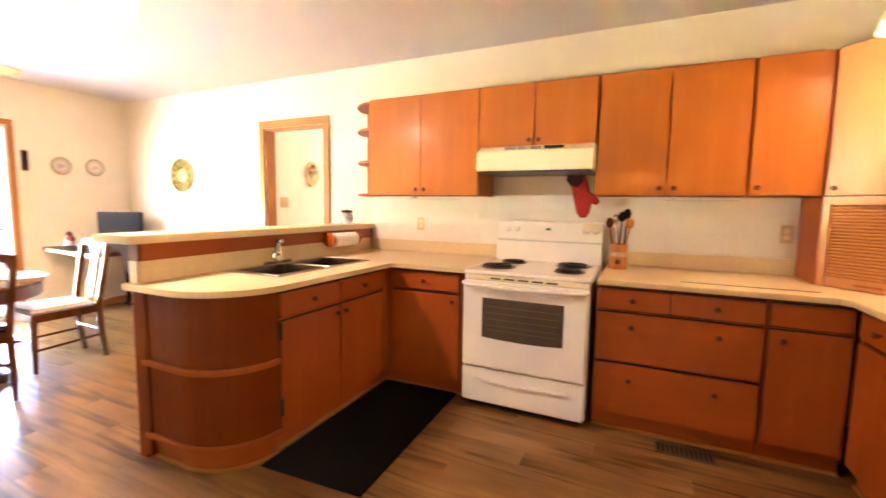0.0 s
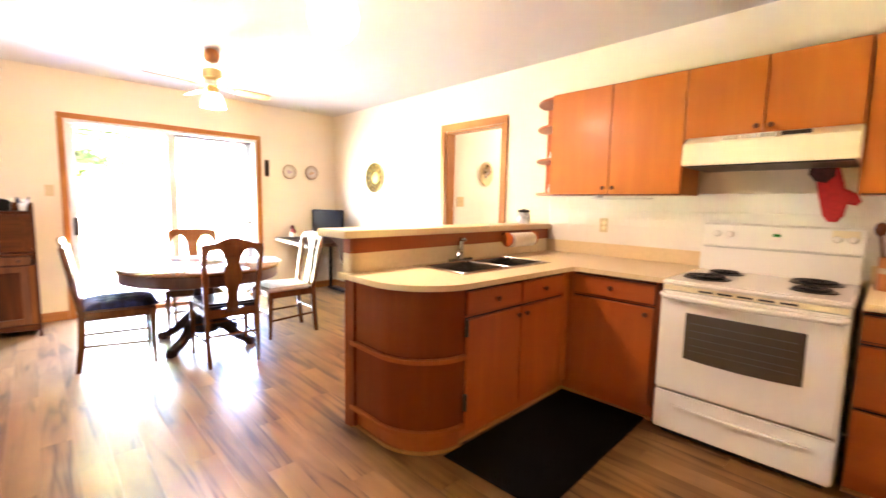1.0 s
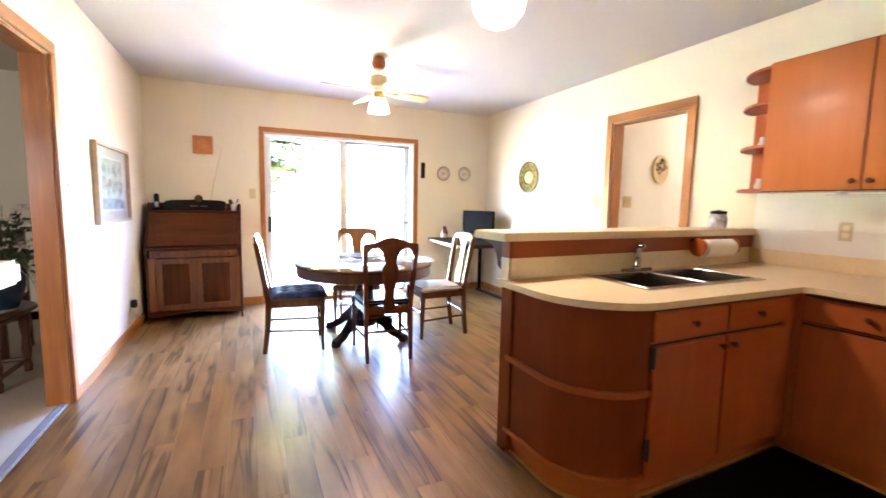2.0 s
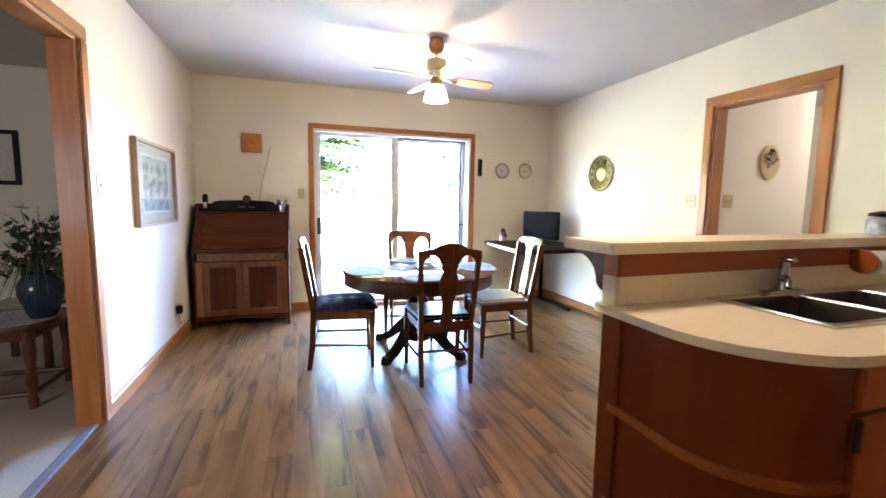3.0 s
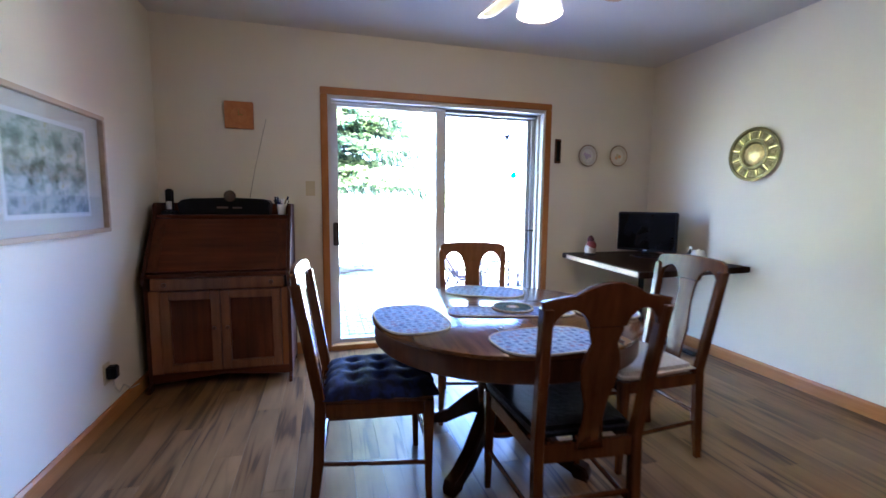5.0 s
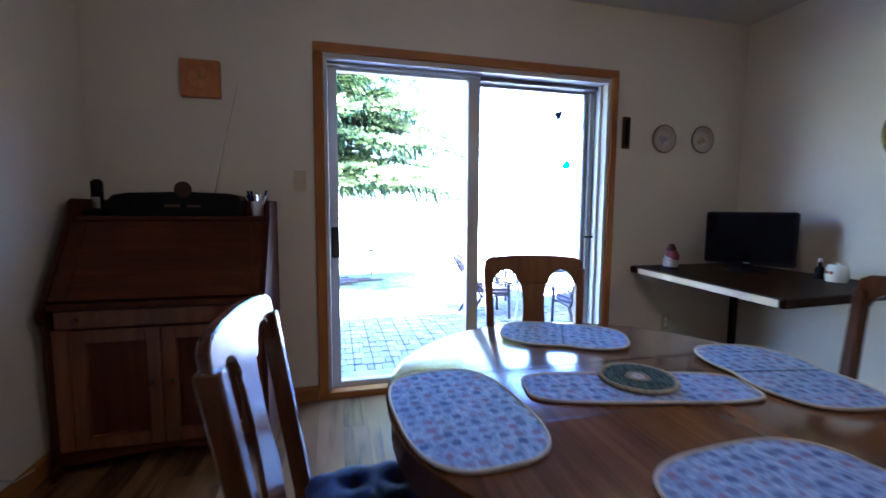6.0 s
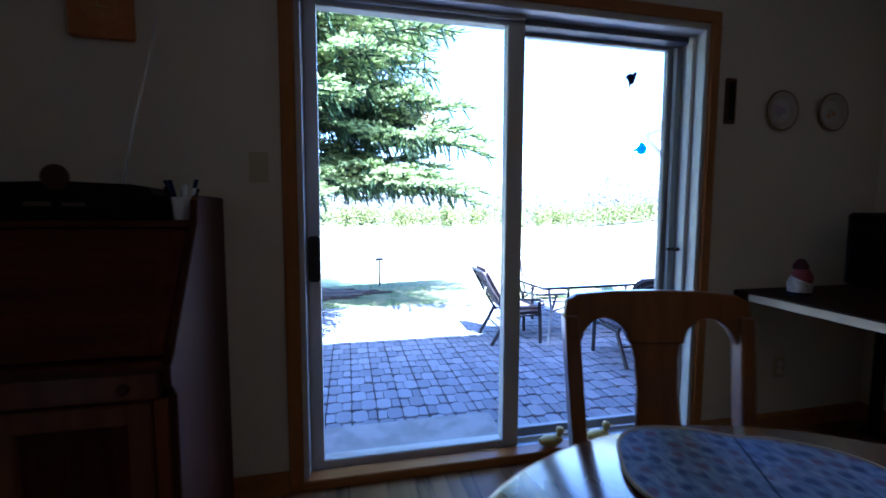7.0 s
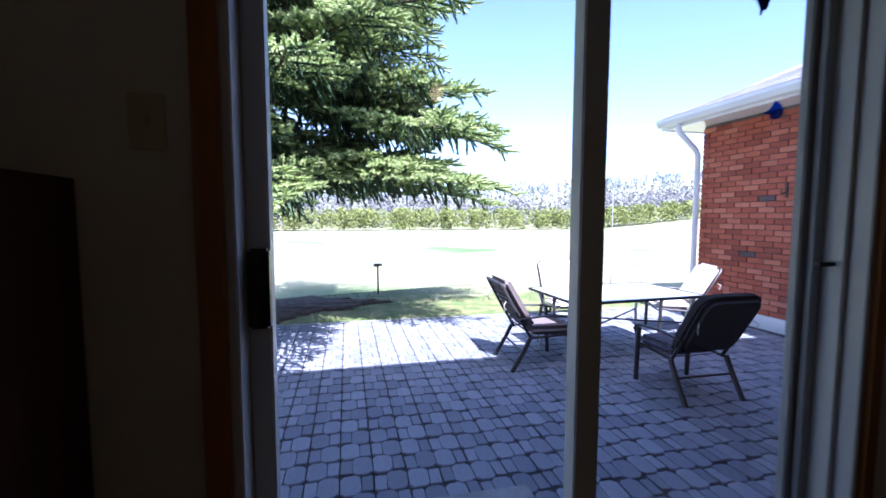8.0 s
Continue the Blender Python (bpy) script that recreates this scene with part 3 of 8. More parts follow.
part("lock_lever", box(SLX + 0.026, SLX + 0.048, 0.520, 0.530, 0.94, 0.975, 0.003), M["bronze"], h)
part("security_bar_catch", tube([(SLX, 2.24, 0.975), (SLX, 2.325, 0.975)], 0.008), M["bronze"], door, "dark catch of the security bar")
part("shade_roll", tube([(SLX + 0.022, DOOR_S + 0.025, 2.010), (SLX + 0.022, 1.44, 2.010)], 0.010), M["vinyl"], door)

# ---------------------------------------------------------------- kitchen cabinets


def knob(parent, x, y, z, m=None):
    k = part("knob", lathe([(0.0, 0.028), (0.010, 0.027), (0.015, 0.022), (0.014, 0.016), (0.007, 0.010), (0.006, 0.0), (0.011, -0.001)], steps=14, bm=None), m or M["knob"], parent, smooth=True)
    k.location, k.rotation_euler = (x, y, z), (radians(90), 0, 0)
    return k


def cabinet(name, at, turn, width, depth, z0, z1, fronts, label, kick=True, group="", body_top=None, filler=False):
    """A cabinet seen from its front, which lies at y = 0 and faces -y: x to the right. fronts: kind, x0, x1, z0, z1, knobs."""
    cab = thing(name, (0, 0, 0), label, "cabinet", group)
    lift = 0.10 if kick else z0
    front = M["cab"] if kick else M["cab_up"]
    high = 0.862 if kick else z1
    part("body", box(0.001, width - 0.001, 0.021, depth, lift, body_top or high), front, cab)
    if body_top:
        part("face_frame", box(0.001, width - 0.001, 0.021, 0.04, body_top, high), front, cab)
        part("corner_stile", box(width - 0.068, width + 0.012, 0.006, 0.021, lift, high, 0.002), front, cab)
    if filler:
        part("corner_stile", box(-0.0155, 0.0135, 0.003, 0.0195, lift, high, 0.001), front, cab)
    if kick:
        part("toe_kick", box(-0.075 if filler else 0.001, width + (0.089 if body_top else -0.001), 0.065, 0.085, 0.012, 0.10), M["cab_x"], cab)
        part("kick_trim", prism([(0.05, 0.0), (0.065, 0.0), (0.065, 0.018), (0.056, 0.015), (0.051, 0.008)], -0.072 if filler else 0.0, width + (0.072 if body_top else 0.0), "x"), M["trim_x"], cab, "pale quarter-round trim on the floor")
    for kind, x0, x1, a, c, knobs in fronts:
        g = 0.003 if kick else 0.0018
        bm = box(x0 + g, x1 - g, 0.0, 0.0195, a + g, c - g, 0.005)
        f = part(kind, bm, M["cab_x"] if kind == "drawer" else front, cab)
        # dark sheet that paints the shade in the joint round each front
        part("shadow_gap", box(x0 + 0.001, x1 - 0.001, 0.0198, 0.0208, a - 0.004, c + 0.004), M["gap_shade"], f)
        for kx, kz in knobs:
            knob(f, kx, 0.0, kz)
    cab.matrix_basis = pose(*at, 0, 0, turn) @ Matrix.Diagonal((1, 1, KZ if kick else 1, 1))
    return cab


TOP = 0.846
KZ = TOP / 0.862   # the fronts are laid out for a carcass 0.862 high
FACE = 2.76
# left of the range
cabinet("base_cabinet", (-1.395, FACE, 0), 0, 0.535, 0.70, 0.1, TOP, [("drawer", 0.012, 0.53, 0.725, 0.852, [(0.27, 0.79)]), ("door", 0.012, 0.53, 0.115, 0.71, [(0.485, 0.665)])], "reddish maple base cabinet beside the range", group="kitchen base cabinets", filler=True)
# right of the range
cabinet("drawer_cabinet", (-0.022, FACE, 0), 0, 0.80, 0.70, 0.1, TOP, [("drawer", 0.0, 0.375, 0.73, 0.852, [(0.19, 0.79)]), ("drawer", 0.375, 0.79, 0.73, 0.852, [(0.585, 0.79)]), ("drawer", 0.0, 0.79, 0.43, 0.715, [(0.19, 0.64), (0.60, 0.64)]), ("drawer", 0.0, 0.79, 0.115, 0.418, [(0.19, 0.33), (0.60, 0.33)])], "reddish maple drawer cabinet with two wide drawers", group="kitchen base cabinets")
cabinet("base_cabinet", (0.780, FACE, 0), 0, 0.335, 0.70, 0.1, TOP, [("drawer", 0.005, 0.325, 0.73, 0.852, []), ("door", 0.005, 0.325, 0.115, 0.715, [(0.06, 0.665)])], "narrow reddish maple base cabinet in the corner", group="kitchen base cabinets")
# along the east wall
cabinet("base_cabinet", (1.10, FACE - 0.015, 0), -90, 0.86, 0.62, 0.1, TOP, [("drawer", 0.03, 0.42, 0.73, 0.852, [(0.22, 0.79)]), ("drawer", 0.42, 0.85, 0.73, 0.852, [(0.64, 0.79)]), ("door", 0.03, 0.42, 0.115, 0.715, [(0.36, 0.66)]), ("door", 0.42, 0.85, 0.115, 0.715, [(0.48, 0.66)])], "reddish maple base cabinet along the east wall", group="kitchen base cabinets")
cabinet("base_cabinet", (1.10, FACE - 0.875, 0), -90, 0.86, 0.62, 0.1, TOP, [("drawer", 0.03, 0.42, 0.73, 0.852, [(0.22, 0.79)]), ("drawer", 0.42, 0.85, 0.73, 0.852, [(0.64, 0.79)]), ("door", 0.03, 0.42, 0.115, 0.715, [(0.36, 0.66)]), ("door", 0.42, 0.85, 0.115, 0.715, [(0.48, 0.66)])], "reddish maple base cabinet along the east wall", group="kitchen base cabinets")
# sink cabinet of the peninsula
cabinet("sink_cabinet", (-1.405, 1.762, 0), 90, 0.993, 0.56, 0.1, TOP, [("drawer", 0.0, 0.462, 0.722, 0.85, [(0.23, 0.785)]), ("drawer", 0.462, 0.923, 0.722, 0.85, [(0.69, 0.785)]), ("door", 0.0, 0.462, 0.115, 0.705, [(0.425, 0.66)]), ("door", 0.462, 0.923, 0.115, 0.705, [(0.50, 0.66)])], "reddish maple sink cabinet with two doors", group="kitchen base cabinets", body_top=0.73)

# curved end of the peninsula
end = thing("curved_end_cabinet", (-1.72, 1.750, 0), "reddish maple curved end of the peninsula with two bands", "cabinet", "kitchen base cabinets")


def curved(r, x_far=-1.985, back=0.02):
    outer = [(x_far, 1.750 - r)] + arc(-1.72, 1.750, r, 270, 360, 18) + [(-1.72 + r, 1.760)]
    inner = [(-1.72 + r - back, 1.760)] + arc(-1.72, 1.750, r - back, 360, 270, 18) + [(x_far, 1.750 - r + back)]
    return outer + inner


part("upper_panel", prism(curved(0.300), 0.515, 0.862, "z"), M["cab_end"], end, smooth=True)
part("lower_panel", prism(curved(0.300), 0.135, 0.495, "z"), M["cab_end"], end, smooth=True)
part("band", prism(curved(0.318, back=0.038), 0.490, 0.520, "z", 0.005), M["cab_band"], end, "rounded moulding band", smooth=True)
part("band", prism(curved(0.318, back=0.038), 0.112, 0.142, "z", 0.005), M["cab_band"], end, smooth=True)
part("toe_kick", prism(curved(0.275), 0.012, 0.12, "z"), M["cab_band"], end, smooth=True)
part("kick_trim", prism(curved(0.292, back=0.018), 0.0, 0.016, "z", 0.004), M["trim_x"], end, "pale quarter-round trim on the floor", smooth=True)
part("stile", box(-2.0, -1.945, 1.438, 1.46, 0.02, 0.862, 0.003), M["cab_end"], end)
for z in (0.66, 0.26):
    part("hinge", tube([(-1.40, 1.756, z - 0.045), (-1.40, 1.756, z + 0.045)], 0.010), M["bronze"], end, "dark hinge")

end.scale = (1, 1, KZ)

# raised bar of the peninsula
PW0, PW1 = -2.042, -1.985
SKEW = pose(-2.0, 1.44, 0, 0, 0, 2.2) @ pose(2.0, -1.44, 0)      # the half wall stands slightly out of square


def half_wall_x(y):
    return PW1 - 0.0384 * (y - 1.44)


BZ = 1.077   # underside of the bar top
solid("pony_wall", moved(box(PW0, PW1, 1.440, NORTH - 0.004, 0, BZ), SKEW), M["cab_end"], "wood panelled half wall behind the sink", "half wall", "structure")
bar = thing("bar_counter", (-2.1, 2.4, BZ), "raised cream laminate bar top on wooden brackets", "bar counter")
part("bar_top", moved(box(-2.222, -1.944, 1.376, NORTH - 0.006, BZ, BZ + 0.041, 0.006), SKEW), M["top"], bar)
part("end_band", box(PW0 - 0.002, PW1 + 0.018, 1.432, 1.4395, 0.992, BZ - 0.001, 0.002), M["cab_y"], bar)
part("apron", moved(box(PW1 + 0.001, PW1 + 0.018, 1.442, NORTH - 0.006, 0.992, BZ - 0.001, 0.002), SKEW), M["cab_y"], bar, "reddish wooden band under the bar top")
for y in (1.450, 2.42, 3.40):
    prof = [(-2.235, BZ - 0.001), (-2.235, BZ - 0.022)] + [(-2.215 + 0.118 * math.sin(a), BZ - 0.022 - 0.105 * (1 - math.cos(a))) for a in [radians(d) for d in range(0, 91, 15)]] + [(-2.085, BZ - 0.14), (-2.070, BZ - 0.15), (PW0 - 0.001, BZ - 0.155), (PW0 - 0.001, BZ - 0.001)]
    part("bracket", moved(prism(prof, y - 0.006, y + 0.022, "y", 0.002), SKEW), M["oak_dark"], bar, "dark scrolled bracket")

# worktops
wt = bmesh.new()
C0, C1 = 0.857, 0.886
prism([(PW0 + 0.004, 1.394)] + arc(-1.72, 1.750, 0.356, 270, 360, 18) + [(-1.364, 1.905), (half_wall_x(1.905), 1.905), (PW1, 1.438), (PW0 + 0.004, 1.438)], C0, C1, bm=wt)
prism([(half_wall_x(1.905), 1.905), (-1.985, 1.905), (-1.985, 2.73), (half_wall_x(2.73), 2.73)], C0, C1, bm=wt)
prism([(-1.56, 1.905), (-1.364, 1.905), (-1.36, 2.70), (-1.345, 2.712), (-1.345, 2.73), (-1.56, 2.73)], C0, C1, bm=wt)
prism([(half_wall_x(2.73), 2.73), (-1.345, 2.73), (-1.345, 2.712), (-1.32, 2.72), (-0.815, 2.72), (-0.815, NORTH - 0.003), (half_wall_x(NORTH), NORTH - 0.003)], C0, C1, bm=wt)
worktop = thing("worktop", (-1.7, 2.4, C0), "cream laminate worktop with a rounded end", "worktop")
part("slab", wt, M["top"], worktop)
# dark filler strips paint the shadow line beneath the slab
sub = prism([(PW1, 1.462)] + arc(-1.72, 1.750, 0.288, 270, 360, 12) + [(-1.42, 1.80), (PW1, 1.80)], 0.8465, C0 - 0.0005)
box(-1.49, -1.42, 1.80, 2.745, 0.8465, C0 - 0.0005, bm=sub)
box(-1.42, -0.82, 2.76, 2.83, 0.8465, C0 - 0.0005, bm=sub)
part("sub_top", sub, M["gap_shade"], worktop, "dark strip painted as the shade under the worktop")
part("upstand", box(half_wall_x(NORTH) + 0.002, -0.815, NORTH - 0.022, NORTH - 0.003, C1, C1 + 0.10, 0.003), M["top"], worktop)
part("upstand", moved(box(PW1 + 0.001, PW1 + 0.012, 1.442, NORTH - 0.026, C1, 0.991), SKEW), M["top"], worktop)
part("end_cap", box(PW0 - 0.002, PW1 + 0.012, 1.430, 1.4395, C1 + 0.0005, 0.9915, 0.002), M["top"], worktop)
wt = prism([(-0.02, 2.72), (1.03, 2.72), (1.06, 2.69), (1.06, 0.98), (EAST - 0.002, 0.98), (EAST - 0.002, NORTH - 0.003), (-0.02, NORTH - 0.003)], C0, C1, "z", 0.005)
worktop2 = thing("worktop", (0.6, 3.0, C0), "cream laminate worktop running round the kitchen corner", "worktop")
part("slab", wt, M["top"], worktop2)
part("sub_top", box(0.0, 1.05, 2.76, 2.83, 0.8465, C0 - 0.0005), M["gap_shade"], worktop2, "dark strip painted as the shade under the worktop")
part("sub_top", box(1.10, 1.17, 1.0, 2.83, 0.8465, C0 - 0.0005), M["gap_shade"], worktop2)
part("upstand", box(-0.02, 1.15, NORTH - 0.022, NORTH - 0.003, C1, C1 + 0.10, 0.003), M["top"], worktop2)
part("board_slot", box(0.40, 1.0, 2.865, 2.872, C1 - 0.001, C1 + 0.0025), M["black"], worktop2, "dark slot of the inset board")

# wall boards behind the worktop
tb = thing("backsplash", (-0.3, NORTH - 0.004, 1.0), "glossy white tile board backsplash with faint joints", "backsplash", kind="structure")
part("board", box(-2.05, 1.17, NORTH - 0.0035, NORTH - 0.0005, 0.9, 1.375), M["splash"], tb)
tile = None
for i in range(19):
    for j in range(3):
        x0, z0 = -2.02 + i * 0.168, 1.006 + j * 0.124
        if z0 + 0.1215 > 1.38:
            continue
        if tile is None:
            tile = part("tile", box(x0, x0 + 0.1655, NORTH - 0.0065, NORTH - 0.0036, z0, z0 + 0.1215, 0.001, seg=1), M["splash"], tb)
        else:
            t2 = new("tile", tile.data)
            t2.parent, t2.location = tb, (i * 0.168, 0, j * 0.124)

# ---------------------------------------------------------------- wall cabinets
UF, UB, UT = 3.13, 1.362, 2.114
UD = NORTH - UF - 0.003
G2 = "kitchen wall cabinets"


def wall_cab(x0, x1, z0, z1, doors, label):
    fr = []
    for a, c, kx in doors:
        fr.append(("door", a - x0, c - x0, z0, z1, [(kx - x0, z0 + 0.045)]))
    cabinet("wall_cabinet", (x0, UF, 0), 0, x1 - x0, UD, z0, z1, fr, label, kick=False, group=G2)


wall_cab(-1.838, -0.894, UB, UT, [(-1.838, -1.362, -1.395), (-1.362, -0.894, -1.325)], "orange-brown maple wall cabinet with two doors")
wall_cab(-0.893, -0.100, 1.690, UT, [(-0.893, -0.497, -0.53), (-0.497, -0.100, -0.465)], "short maple wall cabinet over the range hood")
wall_cab(-0.099, 1.058, UB, UT, [(-0.085, 0.306, 0.272), (0.310, 0.706, 0.35), (0.718, 1.008, 0.755)], "orange-brown maple wall cabinet with three doors")
# corner cabinet set at an angle
A, B = (1.062, 3.14), (1.377, 2.825)
cc = thing("corner_cabinet", (1.4, 3.1, UB), "pale maple corner wall cabinet set at an angle", "cabinet", G2)
part("body", prism([(1.060, NORTH - 0.003), (1.060, A[1] + 0.01), (B[0] + 0.01, B[1]), (EAST - 0.003, B[1]), (EAST - 0.003, NORTH - 0.003)], UB, UT, "z"), M["cab"], cc)
bm = box(0.012, 0.432, -0.0205, -0.001, UB + 0.003, UT - 0.003, 0.005)
d = part("door", moved(bm, pose(A[0], A[1], 0, 0, 0, -45)), M["cab_light"], cc, "pale maple door")
part("knob", moved(lathe([(0.0, 0.026), (0.013, 0.024), (0.013, 0.016), (0.006, 0.008), (0.006, 0.0)], steps=12), pose(A[0], A[1], 0, 0, 0, -45) @ pose(0.05, -0.0205, UB + 0.04, 90)), M["knob"], d, smooth=True)
# roll-front store below it
ag = thing("appliance_garage", (1.4, 3.1, C1), "maple corner store with a slatted roll front", "cabinet", G2)
part("body", prism([(1.053, NORTH - 0.024), (1.053, A[1] + 0.015), (B[0] + 0.02, B[1] + 0.005), (EAST - 0.004, B[1] + 0.005), (EAST - 0.004, NORTH - 0.024)], C1 + 0.0005, UB - 0.002, "z"), M["cab"], ag)
T45 = pose(A[0], A[1], 0, 0, 0, -45)
part("stile", moved(box(0.0, 0.035, -0.012, 0.006, C1, UB - 0.003, 0.002), T45), M["cab_light"], ag)
part("stile", moved(box(0.41, 0.445, -0.012, 0.006, C1, UB - 0.003, 0.002), T45), M["cab_light"], ag)
part("rail", moved(box(0.035, 0.41, -0.012, 0.006, UB - 0.045, UB - 0.003, 0.002), T45), M["cab_light"], ag)
rb = part("bottom_rail", moved(box(0.036, 0.409, -0.010, 0.006, C1 + 0.003, C1 + 0.055, 0.003), T45), M["cab_light"], ag)
part("finger_grip", moved(box(0.16, 0.28, -0.016, -0.009, C1 + 0.022, C1 + 0.034, 0.003), T45), M["cab"], rb)
n = 22
for i in range(n):
    z = C1 + 0.057 + i * (UB - 0.048 - C1 - 0.057) / n
    part("slat", moved(tube([(0.037, 0.0, z + 0.008), (0.408, 0.0, z + 0.008)], 0.0075, 6), T45), M["cab_light"], ag, smooth=True)

# quarter-round open shelves at the end
qs = thing("open_corner_shelf", (-1.84, NORTH, UB), "maple quarter-round open shelf unit with four shelves", "shelf", G2)
part("back_panel", box(-2.10, -1.842, NORTH - 0.012, NORTH - 0.003, UB, UT), M["cab"], qs)
for z in (UB, 1.632, 1.892, UT - 0.018):
    part("shelf", prism([(-1.842, NORTH - 0.012)] + [(-1.842 + 0.285 * math.cos(radians(a)), NORTH - 0.012 + 0.315 * math.sin(radians(a))) for a in range(180, 271, 9)], z, z + 0.018, "z", 0.003), M["cab_x"], qs, smooth=True)

# hood, range
hood = thing("range_hood", (-0.496, 3.2, 1.54), "almond enamel range hood with a dark underside", "range hood")
part("shell", prism([(NORTH - 0.003, 1.688), (3.06, 1.688), (2.985, 1.645), (2.975, 1.54), (2.98, 1.522), (NORTH - 0.003, 1.522)], -0.852, -0.098, "x", 0.004), M["almond"], hood, smooth=True)
part("underside", box(-0.84, -0.11, 3.0, 3.44, 1.514, 1.5215), M["black"], hood, "dark filter underside")
part("switch_strip", box(-0.40, -0.28, 3.005, 3.026, 1.658, 1.678), M["black"], hood)
for i in range(3):
    part("vent_slots", box(-0.66 + i * 0.085, -0.59 + i * 0.085, 3.002, 3.026, 1.656, 1.676), M["steel"], hood)

RX0, RX1, RF, RB, RT = -0.815, -0.05, 2.70, 3.44, 0.902   # laid out 0.902 high, then lowered to the worktop
rg = thing("range", (-0.42, 3.0, 0), "white freestanding electric range with coil burners", "range")
part("body", box(RX0, RX1, RF + 0.03, RB, 0.05, RT - 0.03), M["white"], rg)
part("cooktop", box(RX0, RX1, RF, RB, RT - 0.03, RT, 0.010, seg=3), M["white"], rg, smooth=True)
part("plinth", box(RX0 + 0.03, RX1 - 0.03, RF + 0.06, RB - 0.02, 0.0, 0.05), M["black"], rg)
dw = part("storage_drawer", box(RX0 + 0.004, RX1 - 0.004, RF - 0.005, RF + 0.03, 0.045, 0.268, 0.008), M["white"], rg, smooth=True)
part("grip", prism([(RX0 + 0.09, 0.205), (RX0 + 0.11, 0.190), (-0.42, 0.178), (RX1 - 0.11, 0.190), (RX1 - 0.09, 0.205), (-0.42, 0.196)], RF - 0.018, RF - 0.004, "y", 0.003), M["white"], dw)
od = part("oven_door", box(RX0 + 0.004, RX1 - 0.004, RF - 0.012, RF + 0.03, 0.278, 0.842, 0.010, seg=3), M["white"], rg, smooth=True)
part("window", prism([(RX0 + 0.135, 0.735), (RX0 + 0.135, 0.482), (RX0 + 0.25, 0.474), (-0.42, 0.471), (RX1 - 0.25, 0.474), (RX1 - 0.135, 0.482), (RX1 - 0.135, 0.735)], RF - 0.0145, RF - 0.011, "y", 0.001), M["oven_glass"], od, "dark oven window")
M["rack"] = paint("dim_rack_wire", (0.042, 0.035, 0.026), 0.5, 0.2)
for z in (0.53, 0.56, 0.60, 0.64, 0.68):
    part("rack_wire", box(RX0 + 0.16, RX1 - 0.16, RF - 0.0152, RF - 0.0145, z, z + 0.004), M["rack"], od)
part("handle", tube([(RX0 + 0.012, RF - 0.012, 0.822), (RX0 + 0.03, RF - 0.042, 0.818), (-0.42, RF - 0.056, 0.812), (RX1 - 0.03, RF - 0.042, 0.818), (RX1 - 0.012, RF - 0.012, 0.822)], 0.015, 10), M["white"], od, smooth=True)
part("vent_band", box(RX0 + 0.01, RX1 - 0.01, RF + 0.004, RF + 0.03, 0.846, RT - 0.031), M["almond"], rg)
for i in range(5):
    part("vent_slot", box(RX0 + 0.18 + i * 0.085, RX0 + 0.245 + i * 0.085, RF + 0.0015, RF + 0.0038, 0.853, 0.862), M["black"], rg)
digits = glowing("green_digits", (0.05, 0.8, 0.10), 0.0006)
digits.node_tree.nodes["Principled BSDF"].inputs["Base Color"].default_value = (0.01, 0.02, 0.01, 1)
bg = part("backguard", prism([(RB - 0.085, RT), (RB - 0.075, 1.055), (RB - 0.055, 1.065), (RB - 0.035, 1.195), (RB - 0.015, 1.208), (RB, 1.205), (RB, RT)], RX0, RX1, "x", 0.004), M["white"], rg, smooth=True)
part("trim_line", box(RX0 + 0.02, RX1 - 0.01, RB - 0.079, RB - 0.060, 1.050, 1.060), M["alu"], bg, "grey trim line")
tilt = pose(0, 0, 0, -9, 0, 0)
for x in (-0.735, -0.665, -0.165, -0.10):
    k = part("dial", moved(lathe([(0.0, 0.020), (0.014, 0.019), (0.018, 0.012), (0.020, 0.0)], steps=16), pose(x, RB - 0.046, 1.14, 82)), M["white"], bg, smooth=True)
part("clock_display", moved(box(-0.018, 0.018, -0.002, 0.002, -0.008, 0.008), pose(-0.43, RB - 0.047, 1.145) @ tilt), digits, bg, "small green clock display")
part("light_panel", moved(box(-0.055, 0.055, -0.002, 0.002, -0.02, 0.02), pose(-0.13, RB - 0.045, 1.17) @ tilt), M["almond"], bg)
for x, y, r in ((-0.655, 2.92, 0.10), (-0.63, 3.21, 0.078), (-0.20, 2.92, 0.078), (-0.215, 3.21, 0.10)):
    b = part("drip_pan", lathe([(r + 0.016, 0.002), (r + 0.012, 0.006), (r, 0.003), (0.02, -0.004 + 0.006), (0, 0.002)], (x, y, RT), 28), M["black"], rg, "black drip pan", smooth=True)
    pts = []
    for i in range(90):
        a, rr = i * 0.25, 0.018 + (r - 0.022) * i / 89
        pts.append((x + rr * math.cos(a), y + rr * math.sin(a), RT + 0.013))
    part("coil", tube(pts, 0.0055, 6), M["plastic"], b, "black heating coil", smooth=True)
rg.scale = (1, 1, C1 / 0.902)

# sink
sk = thing("kitchen_sink", (-1.77, 2.28, 0.74), "stainless steel double bowl sink set in the worktop", "sink")
rim = bmesh.new()
SX0, SX1, SY0, SY1 = -2.002, -1.545, 1.885, 2.745
